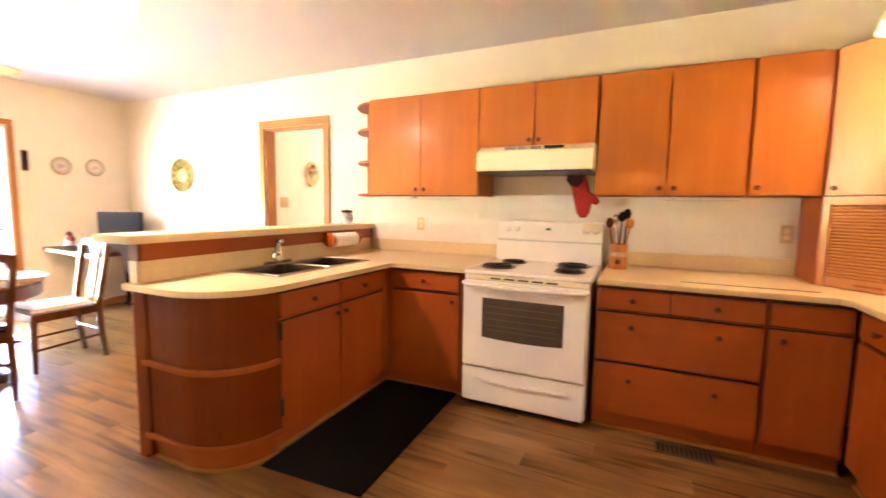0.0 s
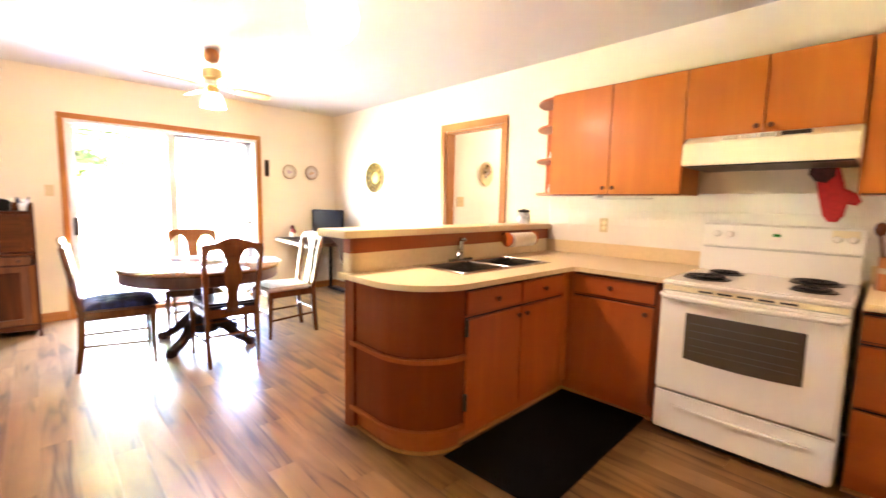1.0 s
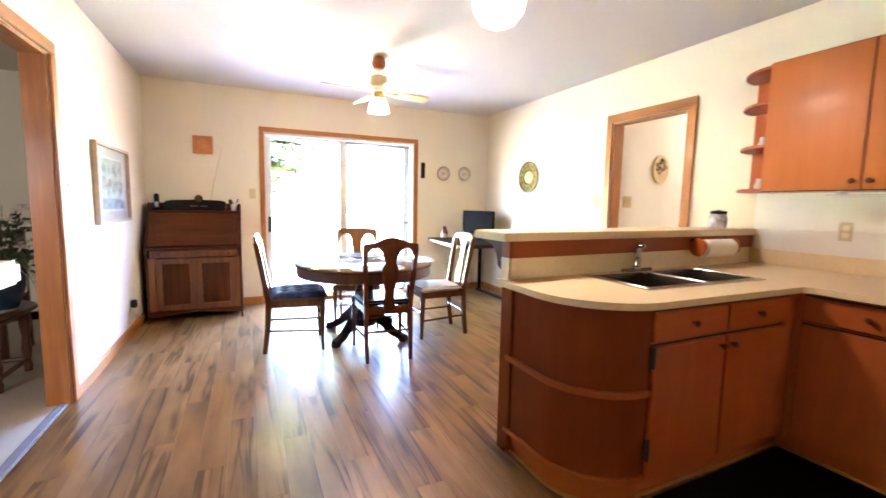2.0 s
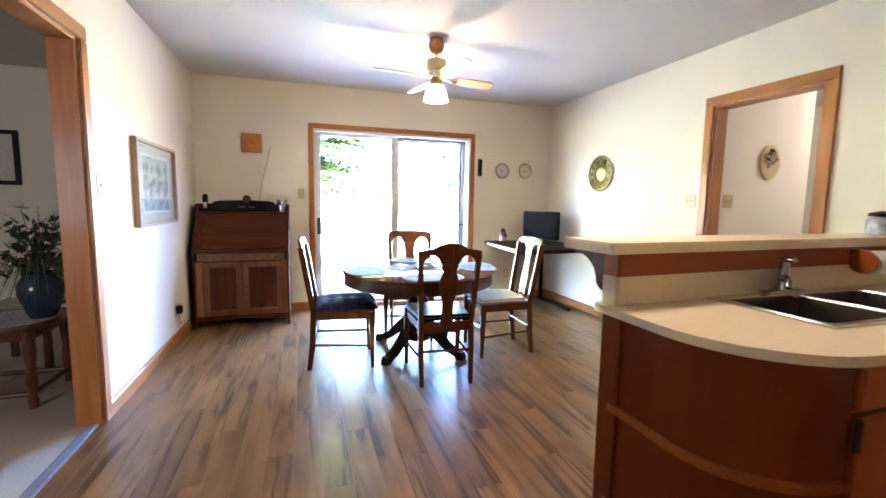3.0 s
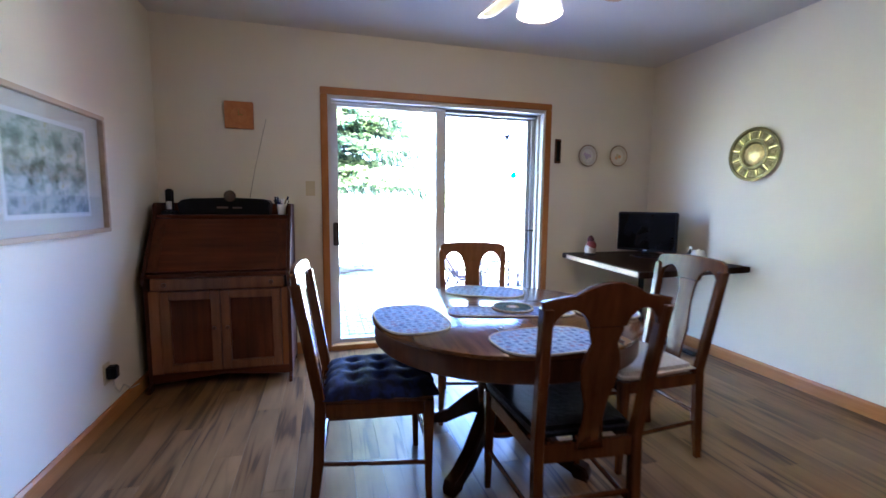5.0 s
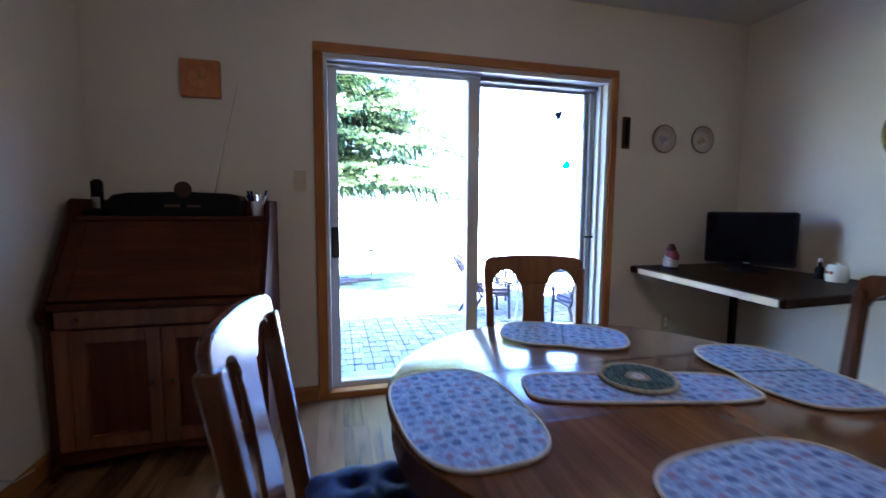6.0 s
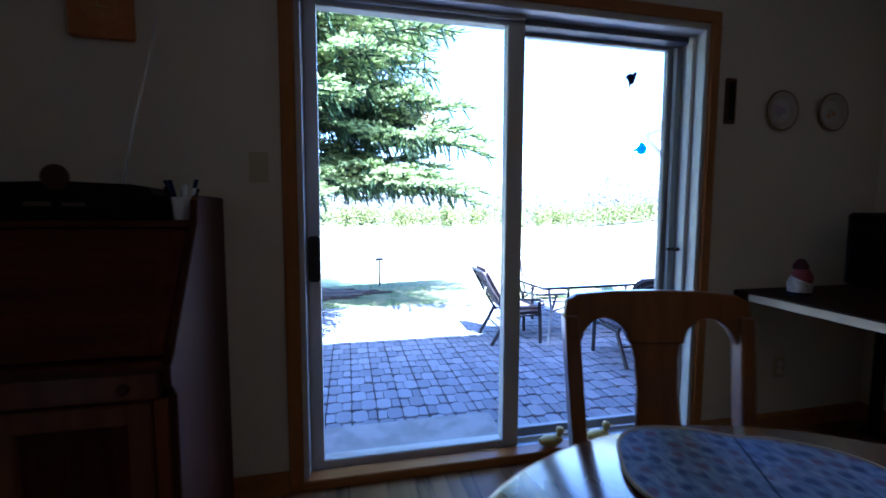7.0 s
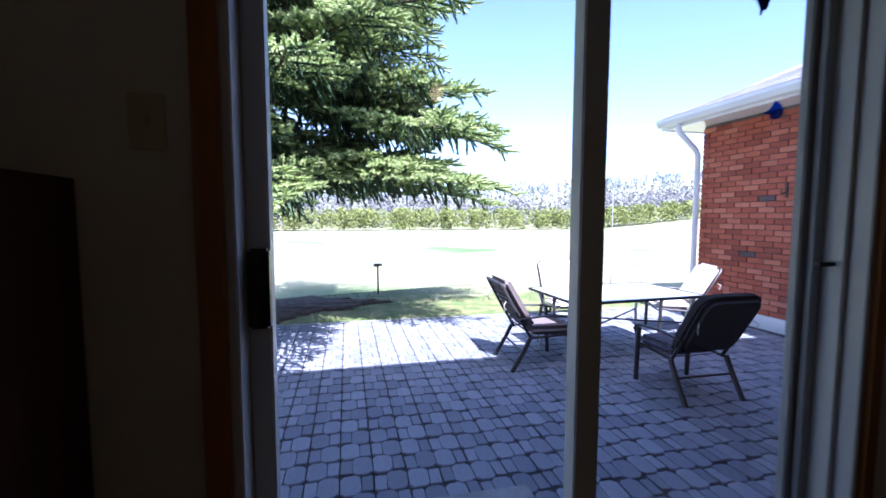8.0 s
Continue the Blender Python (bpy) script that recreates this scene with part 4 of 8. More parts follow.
for a in (box(SX0, SX1, SY0, SY0 + 0.03, C1, C1 + 0.005, 0.002), box(SX0, SX1, SY1 - 0.03, SY1, C1, C1 + 0.005, 0.002), box(SX1 - 0.03, SX1, SY0 + 0.03, SY1 - 0.03, C1, C1 + 0.005, 0.002), box(SX0, SX0 + 0.075, SY0 + 0.03, SY1 - 0.03, C1, C1 + 0.005, 0.002), box(SX0 + 0.075, SX1 - 0.03, 2.300, 2.330, C1, C1 + 0.005, 0.002)):
    join(rim, a)
part("rim", rim, M["steel"], sk)
for y0, y1 in ((SY0 + 0.03, 2.300), (2.330, SY1 - 0.03)):
    x0, x1, zb = SX0 + 0.075, SX1 - 0.03, 0.745
    bm = bmesh.new()
    t = [bm.verts.new(p) for p in ((x0, y0, C1 + 0.003), (x1, y0, C1 + 0.003), (x1, y1, C1 + 0.003), (x0, y1, C1 + 0.003))]
    q = [bm.verts.new(p) for p in ((x0 + 0.02, y0 + 0.02, zb), (x1 - 0.02, y0 + 0.02, zb), (x1 - 0.02, y1 - 0.02, zb), (x0 + 0.02, y1 - 0.02, zb))]
    for i in range(4):
        bm.faces.new((t[i], t[(i + 1) % 4], q[(i + 1) % 4], q[i]))
    bm.faces.new(q[::-1])
    bmesh.ops.bevel(bm, geom=[e for e in bm.edges if len(e.link_faces) == 2], offset=0.03, segments=4, affect="EDGES")
    bowl = part("bowl", bm, M["bowl"], sk, smooth=True)
    ring = [(x0 + 0.02 + 0.02 * math.cos(a), y0 + 0.02 + 0.02 * math.sin(a)) for a in (3.14, 3.93, 4.71)]
    ring += [(x1 - 0.02 + 0.02 * math.cos(a), y0 + 0.02 + 0.02 * math.sin(a)) for a in (4.71, 5.50, 6.28)]
    ring += [(x1 - 0.02 + 0.02 * math.cos(a), y1 - 0.02 + 0.02 * math.sin(a)) for a in (0.0, 0.79, 1.57)]
    ring += [(x0 + 0.02 + 0.02 * math.cos(a), y1 - 0.02 + 0.02 * math.sin(a)) for a in (1.57, 2.36, 3.14)]
    part("rolled_edge", tube([(a, b, C1 + 0.005) for a, b in ring + ring[:1]], 0.004, 6), M["steel"], bowl, smooth=True)
    part("drain", lathe([(0.0, 0.003), (0.03, 0.003), (0.04, 0.006), (0.043, 0.001)], ((x0 + x1) / 2, (y0 + y1) / 2, zb), 20), M["chrome"], bowl, smooth=True)
fc = thing("faucet", (-1.968, 2.29, C1 + 0.005), "chrome single-lever kitchen faucet", "faucet")
part("base", box(-1.992, -1.944, 2.18, 2.40, C1 + 0.005, C1 + 0.022, 0.008), M["chrome"], fc, smooth=True)
part("column", lathe([(0.024, 0.0), (0.021, 0.02), (0.019, 0.09), (0.018, 0.118), (0.0, 0.125)], (-1.968, 2.29, C1 + 0.02), 20), M["chrome"], fc, smooth=True)
part("spout", tube([(-1.968, 2.29, C1 + 0.060), (-1.945, 2.262, C1 + 0.078), (-1.895, 2.200, C1 + 0.082), (-1.870, 2.168, C1 + 0.072), (-1.862, 2.158, C1 + 0.052)], [0.015, 0.013, 0.012, 0.012, 0.011], 12), M["chrome"], fc, smooth=True)
part("lever", box(-1.986, -1.922, 2.272, 2.308, C1 + 0.138, C1 + 0.162, 0.010, seg=3), M["chrome"], fc, smooth=True)

# rug
solid("kitchen_mat", prism([(-1.425, 1.635), (-0.857, 1.665), (-0.895, 2.82), (-1.450, 2.80)], 0.001, 0.009, "z", 0.003), M["mat"], "black rubber-backed kitchen mat on the floor", "mat")

# ---------------------------------------------------------------- dining table
TX, TY, TZ, TR = -4.135, 1.265, 0.704, 0.625
tbl = thing("dining_table", (TX, TY, 0), "round oak pedestal dining table with a glossy top", "table")
part("tabletop", lathe([(0.0, 0.0), (TR - 0.012, 0.0), (TR, -0.008), (TR, -0.020), (TR - 0.012, -0.028), (0.0, -0.028)], (TX, TY, TZ), 72), M["oak_x"], tbl, smooth=True)
part("apron", lathe([(TR - 0.012, -0.028), (TR - 0.012, -0.108), (TR - 0.016, -0.112), (TR - 0.034, -0.112), (TR - 0.036, -0.028)], (TX, TY, TZ), 72), M["oak_dark"], tbl, smooth=True)
for s in (-1, 1):
    part("leaf_joint", box(TX + s * 0.15 - 0.0008, TX + s * 0.15 + 0.0008, TY - 0.55, TY + 0.55, TZ + 0.0003, TZ + 0.0012), M["black"], tbl)
part("column", lathe([(0.10, TZ - 0.03), (0.11, TZ - 0.08), (0.075, TZ - 0.12), (0.07, 0.50), (0.095, 0.40), (0.11, 0.30), (0.10, 0.20), (0.12, 0.14), (0.10, 0.10), (0.0, 0.10)], (TX, TY, 0), 28), M["pedestal"], tbl, smooth=True)
for k in range(4):
    prof = [(0.06, 0.30), (0.12, 0.29), (0.20, 0.22), (0.30, 0.12), (0.38, 0.075), (0.44, 0.06), (0.455, 0.03), (0.45, 0.0), (0.39, 0.0), (0.38, 0.02), (0.30, 0.045), (0.22, 0.10), (0.14, 0.15), (0.06, 0.16)]
    part("foot", moved(prism(prof, -0.032, 0.032, "y", 0.006), pose(TX, TY, 0, 0, 0, 40 + 90 * k)), M["pedestal"], tbl, smooth=True)


def dining_chair(style, seat, seat_mat, label, m, wood_m):
    """Faces +y. The back stands at y = 0, the seat reaches to y = 0.43."""
    ch = thing("dining_chair", (0, 0, 0), label, "chair", "chairs round the table")
    wb, wf, sh, bt = 0.178, 0.205, 0.445, 0.965

    def lean(z):
        return -0.02 - max(0.0, z - sh) * 0.17 - max(0.0, sh - z) ** 2 * 0.18

    for s in (-1, 1):
        zs = [0.0, 0.2, sh, 0.7, bt - 0.05]
        w = [wb - 0.005, wb, wb, wb + 0.012, wb + 0.022]
        bm = bmesh.new()
        rings = []
        for z, x in zip(zs, w):
            r = 0.017 if z else 0.013
            cx, cy = s * x, lean(z)
            rings.append([bm.verts.new((cx + a * r, cy + b * (r + 0.004), z)) for a, b in ((-1, -1), (1, -1), (1, 1), (-1, 1))])
        for a, c in zip(rings, rings[1:]):
            for i in range(4):
                bm.faces.new((a[i], a[(i + 1) % 4], c[(i + 1) % 4], c[i]))
        bm.faces.new(rings[0][::-1]), bm.faces.new(rings[-1])
        bmesh.ops.bevel(bm, geom=bm.edges[:], offset=0.004, segments=1, affect="EDGES")
        part("back_post", bm, wood_m, ch, smooth=True)
        bm = bmesh.new()
        rings = []
        for z, r, y in ((0.0, 0.013, 0.405), (0.10, 0.014, 0.402), (0.30, 0.019, 0.40), (sh - 0.07, 0.022, 0.40), (sh - 0.005, 0.022, 0.40)):
            rings.append([bm.verts.new((s * wf + a * r, y + b * r, z)) for a, b in ((-1, -1), (1, -1), (1, 1), (-1, 1))])
        for a, c in zip(rings, rings[1:]):
            for i in range(4):
                bm.faces.new((a[i], a[(i + 1) % 4], c[(i + 1) % 4], c[i]))
        bm.faces.new(rings[0][::-1]), bm.faces.new(rings[-1])
        bmesh.ops.bevel(bm, geom=bm.edges[:], offset=0.004, segments=1, affect="EDGES")
        part("front_leg", bm, wood_m, ch, smooth=True)
        part("side_rail", prism([(s * wb - 0.010, 0.0), (s * wb + 0.010, 0.0), (s * wf + 0.010, 0.39), (s * wf - 0.010, 0.39)], sh - 0.065, sh - 0.008, "z", 0.002), wood_m, ch)
        part("side_stretcher", tube([(s * wb, -0.02, 0.19), (s * wf, 0.40, 0.17)], 0.0095, 8), wood_m, ch, smooth=True)
    part("front_rail", box(-wf + 0.02, wf - 0.02, 0.39, 0.41, sh - 0.065, sh - 0.008, 0.002), wood_m, ch)
    part("back_rail", box(-wb + 0.015, wb - 0.015, -0.03, -0.01, sh - 0.07, sh - 0.005, 0.002), wood_m, ch)
    part("back_stretcher", tube([(-wb, -0.02, 0.235), (wb, -0.02, 0.235)], 0.0095, 8), wood_m, ch, smooth=True)
    part("front_stretcher", tube([(-wf, 0.40, 0.235), (wf, 0.40, 0.235)], 0.0095, 8), wood_m, ch, smooth=True)

    def back_piece(name, outline, thick):
        bm = prism(outline, -thick / 2, thick / 2, "y", 0.003, seg=1)
        for v in bm.verts:
            v.co.y += lean(v.co.z) - 0.10 * (1 - (v.co.x / 0.21) ** 2) * 0.12
        return part(name, bm, wood_m, ch, smooth=True)

    W = wb + 0.036
    if style == "arched":
        top = [(-W, bt - 0.055), (-W - 0.004, bt - 0.03), (-W + 0.03, bt - 0.022), (-0.12, bt - 0.012), (-0.075, bt + 0.012), (-0.03, bt + 0.026), (0, bt + 0.028)]
    else:
        top = [(-W, bt - 0.055), (-W + 0.004, bt - 0.018), (-W + 0.03, bt - 0.003), (-0.10, bt + 0.004), (0, bt + 0.006)]
    top = top + [(-x, z) for x, z in top[-2::-1]]
    low = []
    for x in range(0, 13):
        u = x / 12
        low.append((-0.062 - u * (W - 0.036 - 0.062), bt - 0.115 + 0.058 * math.sin(math.pi * min(1, u * 1.0)) ** 0.6))
    low_l = [(-W, bt - 0.115)] + low[::-1]
    back_piece("crest_rail", top + [(-x, z) for x, z in low_l] + low_l[::-1], 0.022)
    if style == "arched":
        sp = [(0.055, bt - 0.10), (0.058, bt - 0.13), (0.045, bt - 0.17), (0.060, bt - 0.21), (0.068, bt - 0.26), (0.058, bt - 0.32), (0.040, bt - 0.38), (0.036, bt - 0.44), (0.046, sh + 0.01), (0.050, sh - 0.03)]
    else:
        sp = [(0.062, bt - 0.10), (0.050, bt - 0.15), (0.046, bt - 0.22), (0.052, bt - 0.30), (0.062, bt - 0.36), (0.052, bt - 0.42), (0.050, sh + 0.01), (0.056, sh - 0.03)]
    back_piece("splat", sp + [(-x, z) for x, z in sp[::-1]], 0.012)
    seat_out = [(-wb - 0.005, 0.0), (-wf - 0.018, 0.37), (-wf - 0.010, 0.42), (0, 0.435), (wf + 0.010, 0.42), (wf + 0.018, 0.37), (wb + 0.005, 0.0)]
    if seat == "cushion":
        part("seat", prism(seat_out, sh - 0.008, sh + 0.012, "z", 0.004), M["oak_dark"], ch)
        bm = bmesh.new()
        bmesh.ops.create_grid(bm, x_segments=28, y_segments=28, size=1)
        for v in bm.verts:
            u, w_ = v.co.x, v.co.y
            k = wb + (wf - wb) * (w_ + 1) / 2 + 0.022
            h = (1 - abs(u) ** 5) * (1 - abs(w_) ** 5)
            z = 0.052 * h ** 0.45
            for tx in (-0.5, 0.0, 0.5):
                for ty in (-0.5, 0.0, 0.5):
                    z -= 0.026 * math.exp(-((u - tx) ** 2 + (w_ - ty) ** 2) / 0.018) * h
            ruf = 1 + 0.03 * math.sin(16 * math.atan2(w_, u))
            v.co = Vector((u * k * ruf, 0.215 + w_ * 0.225 * ruf, sh + 0.014 + z))
        ext = bmesh.ops.extrude_face_region(bm, geom=bm.faces[:])
        for v in ext["geom"]:
            if isinstance(v, bmesh.types.BMVert):
                v.co.z = sh + 0.0125
        cu = part("cushion", bm, M["navy"], ch, "navy blue tufted tie-on cushion", smooth=True)
    else:
        bm = prism(seat_out, sh - 0.008, sh + 0.034, "z", 0.018, seg=4)
        part("seat", bm, seat_mat, ch, "padded " + ("black leather" if seat_mat is M["leather"] else "pale fabric") + " seat", smooth=True)
    ch.matrix_basis = m
    return ch


dining_chair("plain", "cushion", None, "brown oak dining chair with a navy tufted cushion", pose(-4.075, 0.445, 0, 0, 0, -4), M["oak"])
dining_chair("arched", "pad", M["leather"], "brown oak dining chair with an arched crest and black leather seat", pose(-3.44, 1.275, 0, 0, 0, 86), M["oak"])
dining_chair("plain", "pad", M["linen"], "brown oak dining chair with a pale fabric seat", pose(-3.985, 2.12, 0, 0, 0, 178), M["oak"])
dining_chair("plain", "pad", M["linen"], "oak dining chair before the patio door, colour lightened for glare", pose(-4.755, 1.335, 0, 0, 0, -104), M["oak_light"])


def mat_cloth():
    """Quilted print: small flower motifs in blue, grey and rose on a pale ground, drawn from cells."""
    m, ns, ls, b = nodes_of("printed_quilt")
    v = coords(ns, ls, (1, 1, 1))
    vo = ns.new("ShaderNodeTexVoronoi")
    vo.inputs["Scale"].default_value = 30
    vo.inputs["Randomness"].default_value = 0.45
    ls.new(v, vo.inputs["Vector"])
    hue = ramp_of(ns, [(0.0, (0.07, 0.11, 0.25)), (0.35, (0.13, 0.18, 0.34)), (0.6, (0.20, 0.17, 0.28)), (0.8, (0.22, 0.16, 0.26)), (1.0, (0.09, 0.16, 0.27))])
    sep = ns.new("ShaderNodeSeparateColor")
    ls.new(vo.outputs["Color"], sep.inputs[0]), ls.new(sep.outputs[0], hue.inputs[0])
    n = noise_of(ns, ls, v, 130, 3)
    edge = ns.new("ShaderNodeMath")
    edge.operation = "MULTIPLY_ADD"
    edge.inputs[1].default_value = 0.5
    ls.new(n, edge.inputs[0]), ls.new(vo.outputs["Distance"], edge.inputs[2])
    mask = ramp_of(ns, [(0.50, (1, 1, 1)), (0.64, (0.12, 0.12, 0.12))])
    ls.new(edge.outputs[0], mask.inputs[0])
    mix = ns.new("ShaderNodeMixRGB")
    ground = ramp_of(ns, [(0.36, (0.14, 0.22, 0.42)), (0.5, (0.25, 0.35, 0.57)), (0.62, (0.40, 0.49, 0.66))])
    ls.new(noise_of(ns, ls, v, 95, 4, 0.7), ground.inputs[0]), ls.new(ground.outputs[0], mix.inputs[1])
    ls.new(mask.outputs[0], mix.inputs[0]), ls.new(hue.outputs[0], mix.inputs[2])
    ls.new(mix.outputs[0], b.inputs["Base Color"])
    b.inputs["Roughness"].default_value = 0.9
    bump_of(ns, ls, b, vo.outputs["Distance"], 0.4, 0.004)
    return m


M["quilt"] = mat_cloth()
M["seam"] = paint("dark_blue_stitching", (0.06, 0.09, 0.18), 0.9)
M["binding"] = paint("pale_binding", (0.50, 0.44, 0.36), 0.9)


def oval(a, b, n=40, p=2.6):
    out = []
    for i in range(n):
        t = 2 * math.pi * i / n
        c, s = math.cos(t), math.sin(t)
        out.append((a * math.copysign(abs(c) ** (2 / p), c), b * math.copysign(abs(s) ** (2 / p), s)))
    return out


def place_mat(name, x, y, turn, a, b, label, fold=False, square=3.0):
    ob = thing(name, (0, 0, 0), label, "placemat", "placemats on the table")
    o = oval(a, b, 48, square)
    if fold:   # drawn in at the seam
        o = [(p[0], p[1] * (1 - 0.10 * math.exp(-(p[0] / 0.045) ** 2))) for p in o]
    part("cloth", prism(o, 0.0, 0.005, "z", 0.002), M["quilt"], ob)
    part("edging", tube([(p[0], p[1], 0.004) for p in o + o[:2]], 0.0042, 6), M["binding"], ob, "pale bound edge", smooth=True)
    if fold:
        part("seam", tube([(0, -0.9 * b, 0.0055), (0, 0.9 * b, 0.0055)], 0.0022, 5), M["seam"], ob, "dark stitched seam")
    ob.matrix_basis = pose(x, y, TZ + 0.0015, 0, 0, turn)


place_mat("placemat", -4.075, 0.800, 4, 0.235, 0.150, "oval quilted blue-grey flowered placemat")
place_mat("placemat", -3.655, 1.250, 94, 0.220, 0.150, "oval quilted blue-grey flowered placemat")
place_mat("placemat", -4.085, 1.760, -10, 0.235, 0.155, "oval quilted flowered placemat with a seam", True)
place_mat("placemat", -4.552, 1.335, 62, 0.225, 0.150, "oval quilted flowered placemat with a seam", True)
place_mat("table_runner", -4.085, 1.288, 77, 0.298, 0.092, "long quilted flowered runner at the table's middle", square=4.5)
tv_m = two_tone("woven_green_straw", (0.012, 0.030, 0.014), (0.20, 0.17, 0.09), 70, 0.9, 0.46, 0.56)
trv = thing("trivet", (-4.122, 1.316, TZ + 0.0075), "round woven green and straw trivet on the runner", "trivet")
part("disc", lathe([(0.0, 0.005), (0.088, 0.005), (0.09, 0.0), (0.0, 0.0)], (-4.122, 1.316, TZ + 0.0075), 32), tv_m, trv)
for rr_, mm_ in ((0.012, "linen"), (0.026, "straw"), (0.040, "green"), (0.054, "green"), (0.068, "green"), (0.082, "green"), (0.096, "straw")):
    if mm_ not in M:
        M[mm_] = two_tone("twisted_" + mm_, *(((0.20, 0.16, 0.08), (0.34, 0.27, 0.14)) if mm_ == "straw" else ((0.006, 0.020, 0.012), (0.07, 0.11, 0.06))), 90, 0.9)
    ring = arc(-4.122, 1.316, rr_, 0, 372, 40)
    part("woven_ring", tube([(p[0], p[1], TZ + 0.0125 + 0.0012 * (k % 2)) for k, p in enumerate(ring)], 0.0066, 6), M[mm_], trv, smooth=True)

# ---------------------------------------------------------------- secretary desk in the corner
D0, D1, DB = -0.66, 0.205, WEST + 0.018
M["stile"] = wood("new_pine_stained", (0.24, 0.085, 0.026), (0.15, 0.05, 0.015), "z", 0.45)
M["stile_d"] = wood("pine_rail_stained", (0.19, 0.066, 0.020), (0.09, 0.030, 0.009), "z", 0.45)
dk = thing("secretary_desk", (-5.5, -0.23, 0), "old dark pine secretary desk with a closed slant front", "desk")
side = [(DB, 0.0), (DB, 1.205), (-5.50, 1.205), (-5.475, 1.19), (-5.465, 1.12), (-5.235, 0.765), (-5.215, 0.75), (-5.215, 0.70), (-5.25, 0.66), (-5.25, 0.06), (-5.215, 0.04), (-5.21, 0.0), (-5.27, 0.0), (-5.30, 0.05), (-5.62, 0.05), (-5.66, 0.0)]
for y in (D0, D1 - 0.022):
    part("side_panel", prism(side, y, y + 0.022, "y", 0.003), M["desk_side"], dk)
part("top_shelf", box(DB, -5.475, D0 + 0.022, D1 - 0.022, 1.105, 1.125, 0.002), M["desk"], dk)
part("back_board", box(DB, DB + 0.012, D0 + 0.022, D1 - 0.022, 0.08, 1.205), M["desk"], dk)
fl = part("slant_front", prism([(-5.472, 1.10), (-5.455, 1.10), (-5.245, 0.775), (-5.262, 0.765)], D0 + 0.024, D1 - 0.024, "y", 0.003), M["desk"], dk)
part("batten", prism([(-5.4555, 1.098), (-5.449, 1.092), (-5.240, 0.775), (-5.2455, 0.778)], D0 + 0.026, D0 + 0.09, "y", 0.001), M["desk_z"], fl)
part("batten", prism([(-5.4555, 1.098), (-5.449, 1.092), (-5.240, 0.775), (-5.2455, 0.778)], D1 - 0.09, D1 - 0.026, "y", 0.001), M["desk_z"], fl)
part("writing_board", box(DB + 0.012, -5.228, D0 + 0.022, D1 - 0.022, 0.735, 0.762, 0.004), M["desk"], dk)
dr = part("drawer", box(-5.30, -5.243, D0 + 0.04, D1 - 0.04, 0.655, 0.73, 0.004), M["stile_d"], dk)
for y in (D0 + 0.12, D1 - 0.12):
    part("knob", lathe([(0.0, 0.022), (0.014, 0.020), (0.015, 0.012), (0.008, 0.0)], (-5.243, y, 0.692), 14, axis="x"), M["oak_dark"], dr, smooth=True)
part("carcass", box(DB + 0.012, -5.275, D0 + 0.022, D1 - 0.022, 0.11, 0.65), M["desk"], dk)
part("frame_stile", box(-5.275, -5.252, D0 + 0.022, D0 + 0.085, 0.11, 0.65, 0.003), M["stile"], dk, "lighter repaired stile")
part("frame_stile", box(-5.275, -5.252, D1 - 0.06, D1 - 0.022, 0.11, 0.65, 0.003), M["desk_pale"], dk)
mid = (D0 + D1) / 2
for y0, y1, ky in ((D0 + 0.088, mid - 0.002, mid - 0.04), (mid + 0.002, D1 - 0.063, mid + 0.04)):
    dd = part("door", box(-5.273, -5.266, y0 + 0.04, y1 - 0.04, 0.16, 0.60), M["desk_z"], dk, "panelled pine door")
    for a, c, z0, z1 in ((y0, y0 + 0.055, 0.115, 0.645), (y1 - 0.055, y1, 0.115, 0.645), (y0 + 0.055, y1 - 0.055, 0.115, 0.17), (y0 + 0.055, y1 - 0.055, 0.59, 0.645)):
        part("door_frame", box(-5.270, -5.240, a, c, z0, z1, 0.004), M["stile_d"], dd)
    part("knob", lathe([(0.0, 0.022), (0.012, 0.020), (0.013, 0.012), (0.007, 0.0)], (-5.244, ky, 0.40), 14, axis="x"), M["oak_dark"], dd, smooth=True)
part("bottom_rail", prism([(D0 + 0.022, 0.11), (D0 + 0.022, 0.05), (D0 + 0.12, 0.055), (mid, 0.085), (D1 - 0.12, 0.055), (D1 - 0.022, 0.05), (D1 - 0.022, 0.11)], -5.272, -5.250, "x", 0.002), M["desk"], dk)

# on the desk
rd = thing("radio", (-5.60, -0.20, 1.125), "long low black radio with a curved top", "radio")
prof = [(-0.52, 1.127), (0.05, 1.127), (0.06, 1.205), (0.045, 1.228), (0.0, 1.238), (-0.12, 1.242), (-0.20, 1.246), (-0.28, 1.242), (-0.45, 1.236), (-0.505, 1.225), (-0.53, 1.20)]
part("case", prism(prof, -5.72, -5.53, "x", 0.008), M["plastic"], rd, smooth=True)
part("badge", lathe([(0.0, 0.004), (0.035, 0.003), (0.04, 0.0)], (-5.53, -0.20, 1.255), 20, axis="x"), wood("radio_badge", (0.05, 0.018, 0.006), (0.03, 0.01, 0.004)), rd)
part("display", box(-5.531, -5.527, -0.285, -0.215, 1.168, 1.182), M["register"], rd)
part("display", box(-5.531, -5.527, -0.185, -0.125, 1.168, 1.180), M["register"], rd)
part("antenna", tube([(-5.70, -0.10, 1.23), (-5.715, -0.06, 1.45), (-5.72, 0.03, 1.83)], [0.0035, 0.003, 0.002], 6), M["steel"], rd, "thin telescopic antenna")
ph = thing("cordless_phone", (-5.58, -0.585, 1.125), "black cordless telephone upright in its cradle", "telephone")
part("cradle", box(-5.64, -5.53, -0.63, -0.555, 1.126, 1.15, 0.006), M["plastic"], ph)
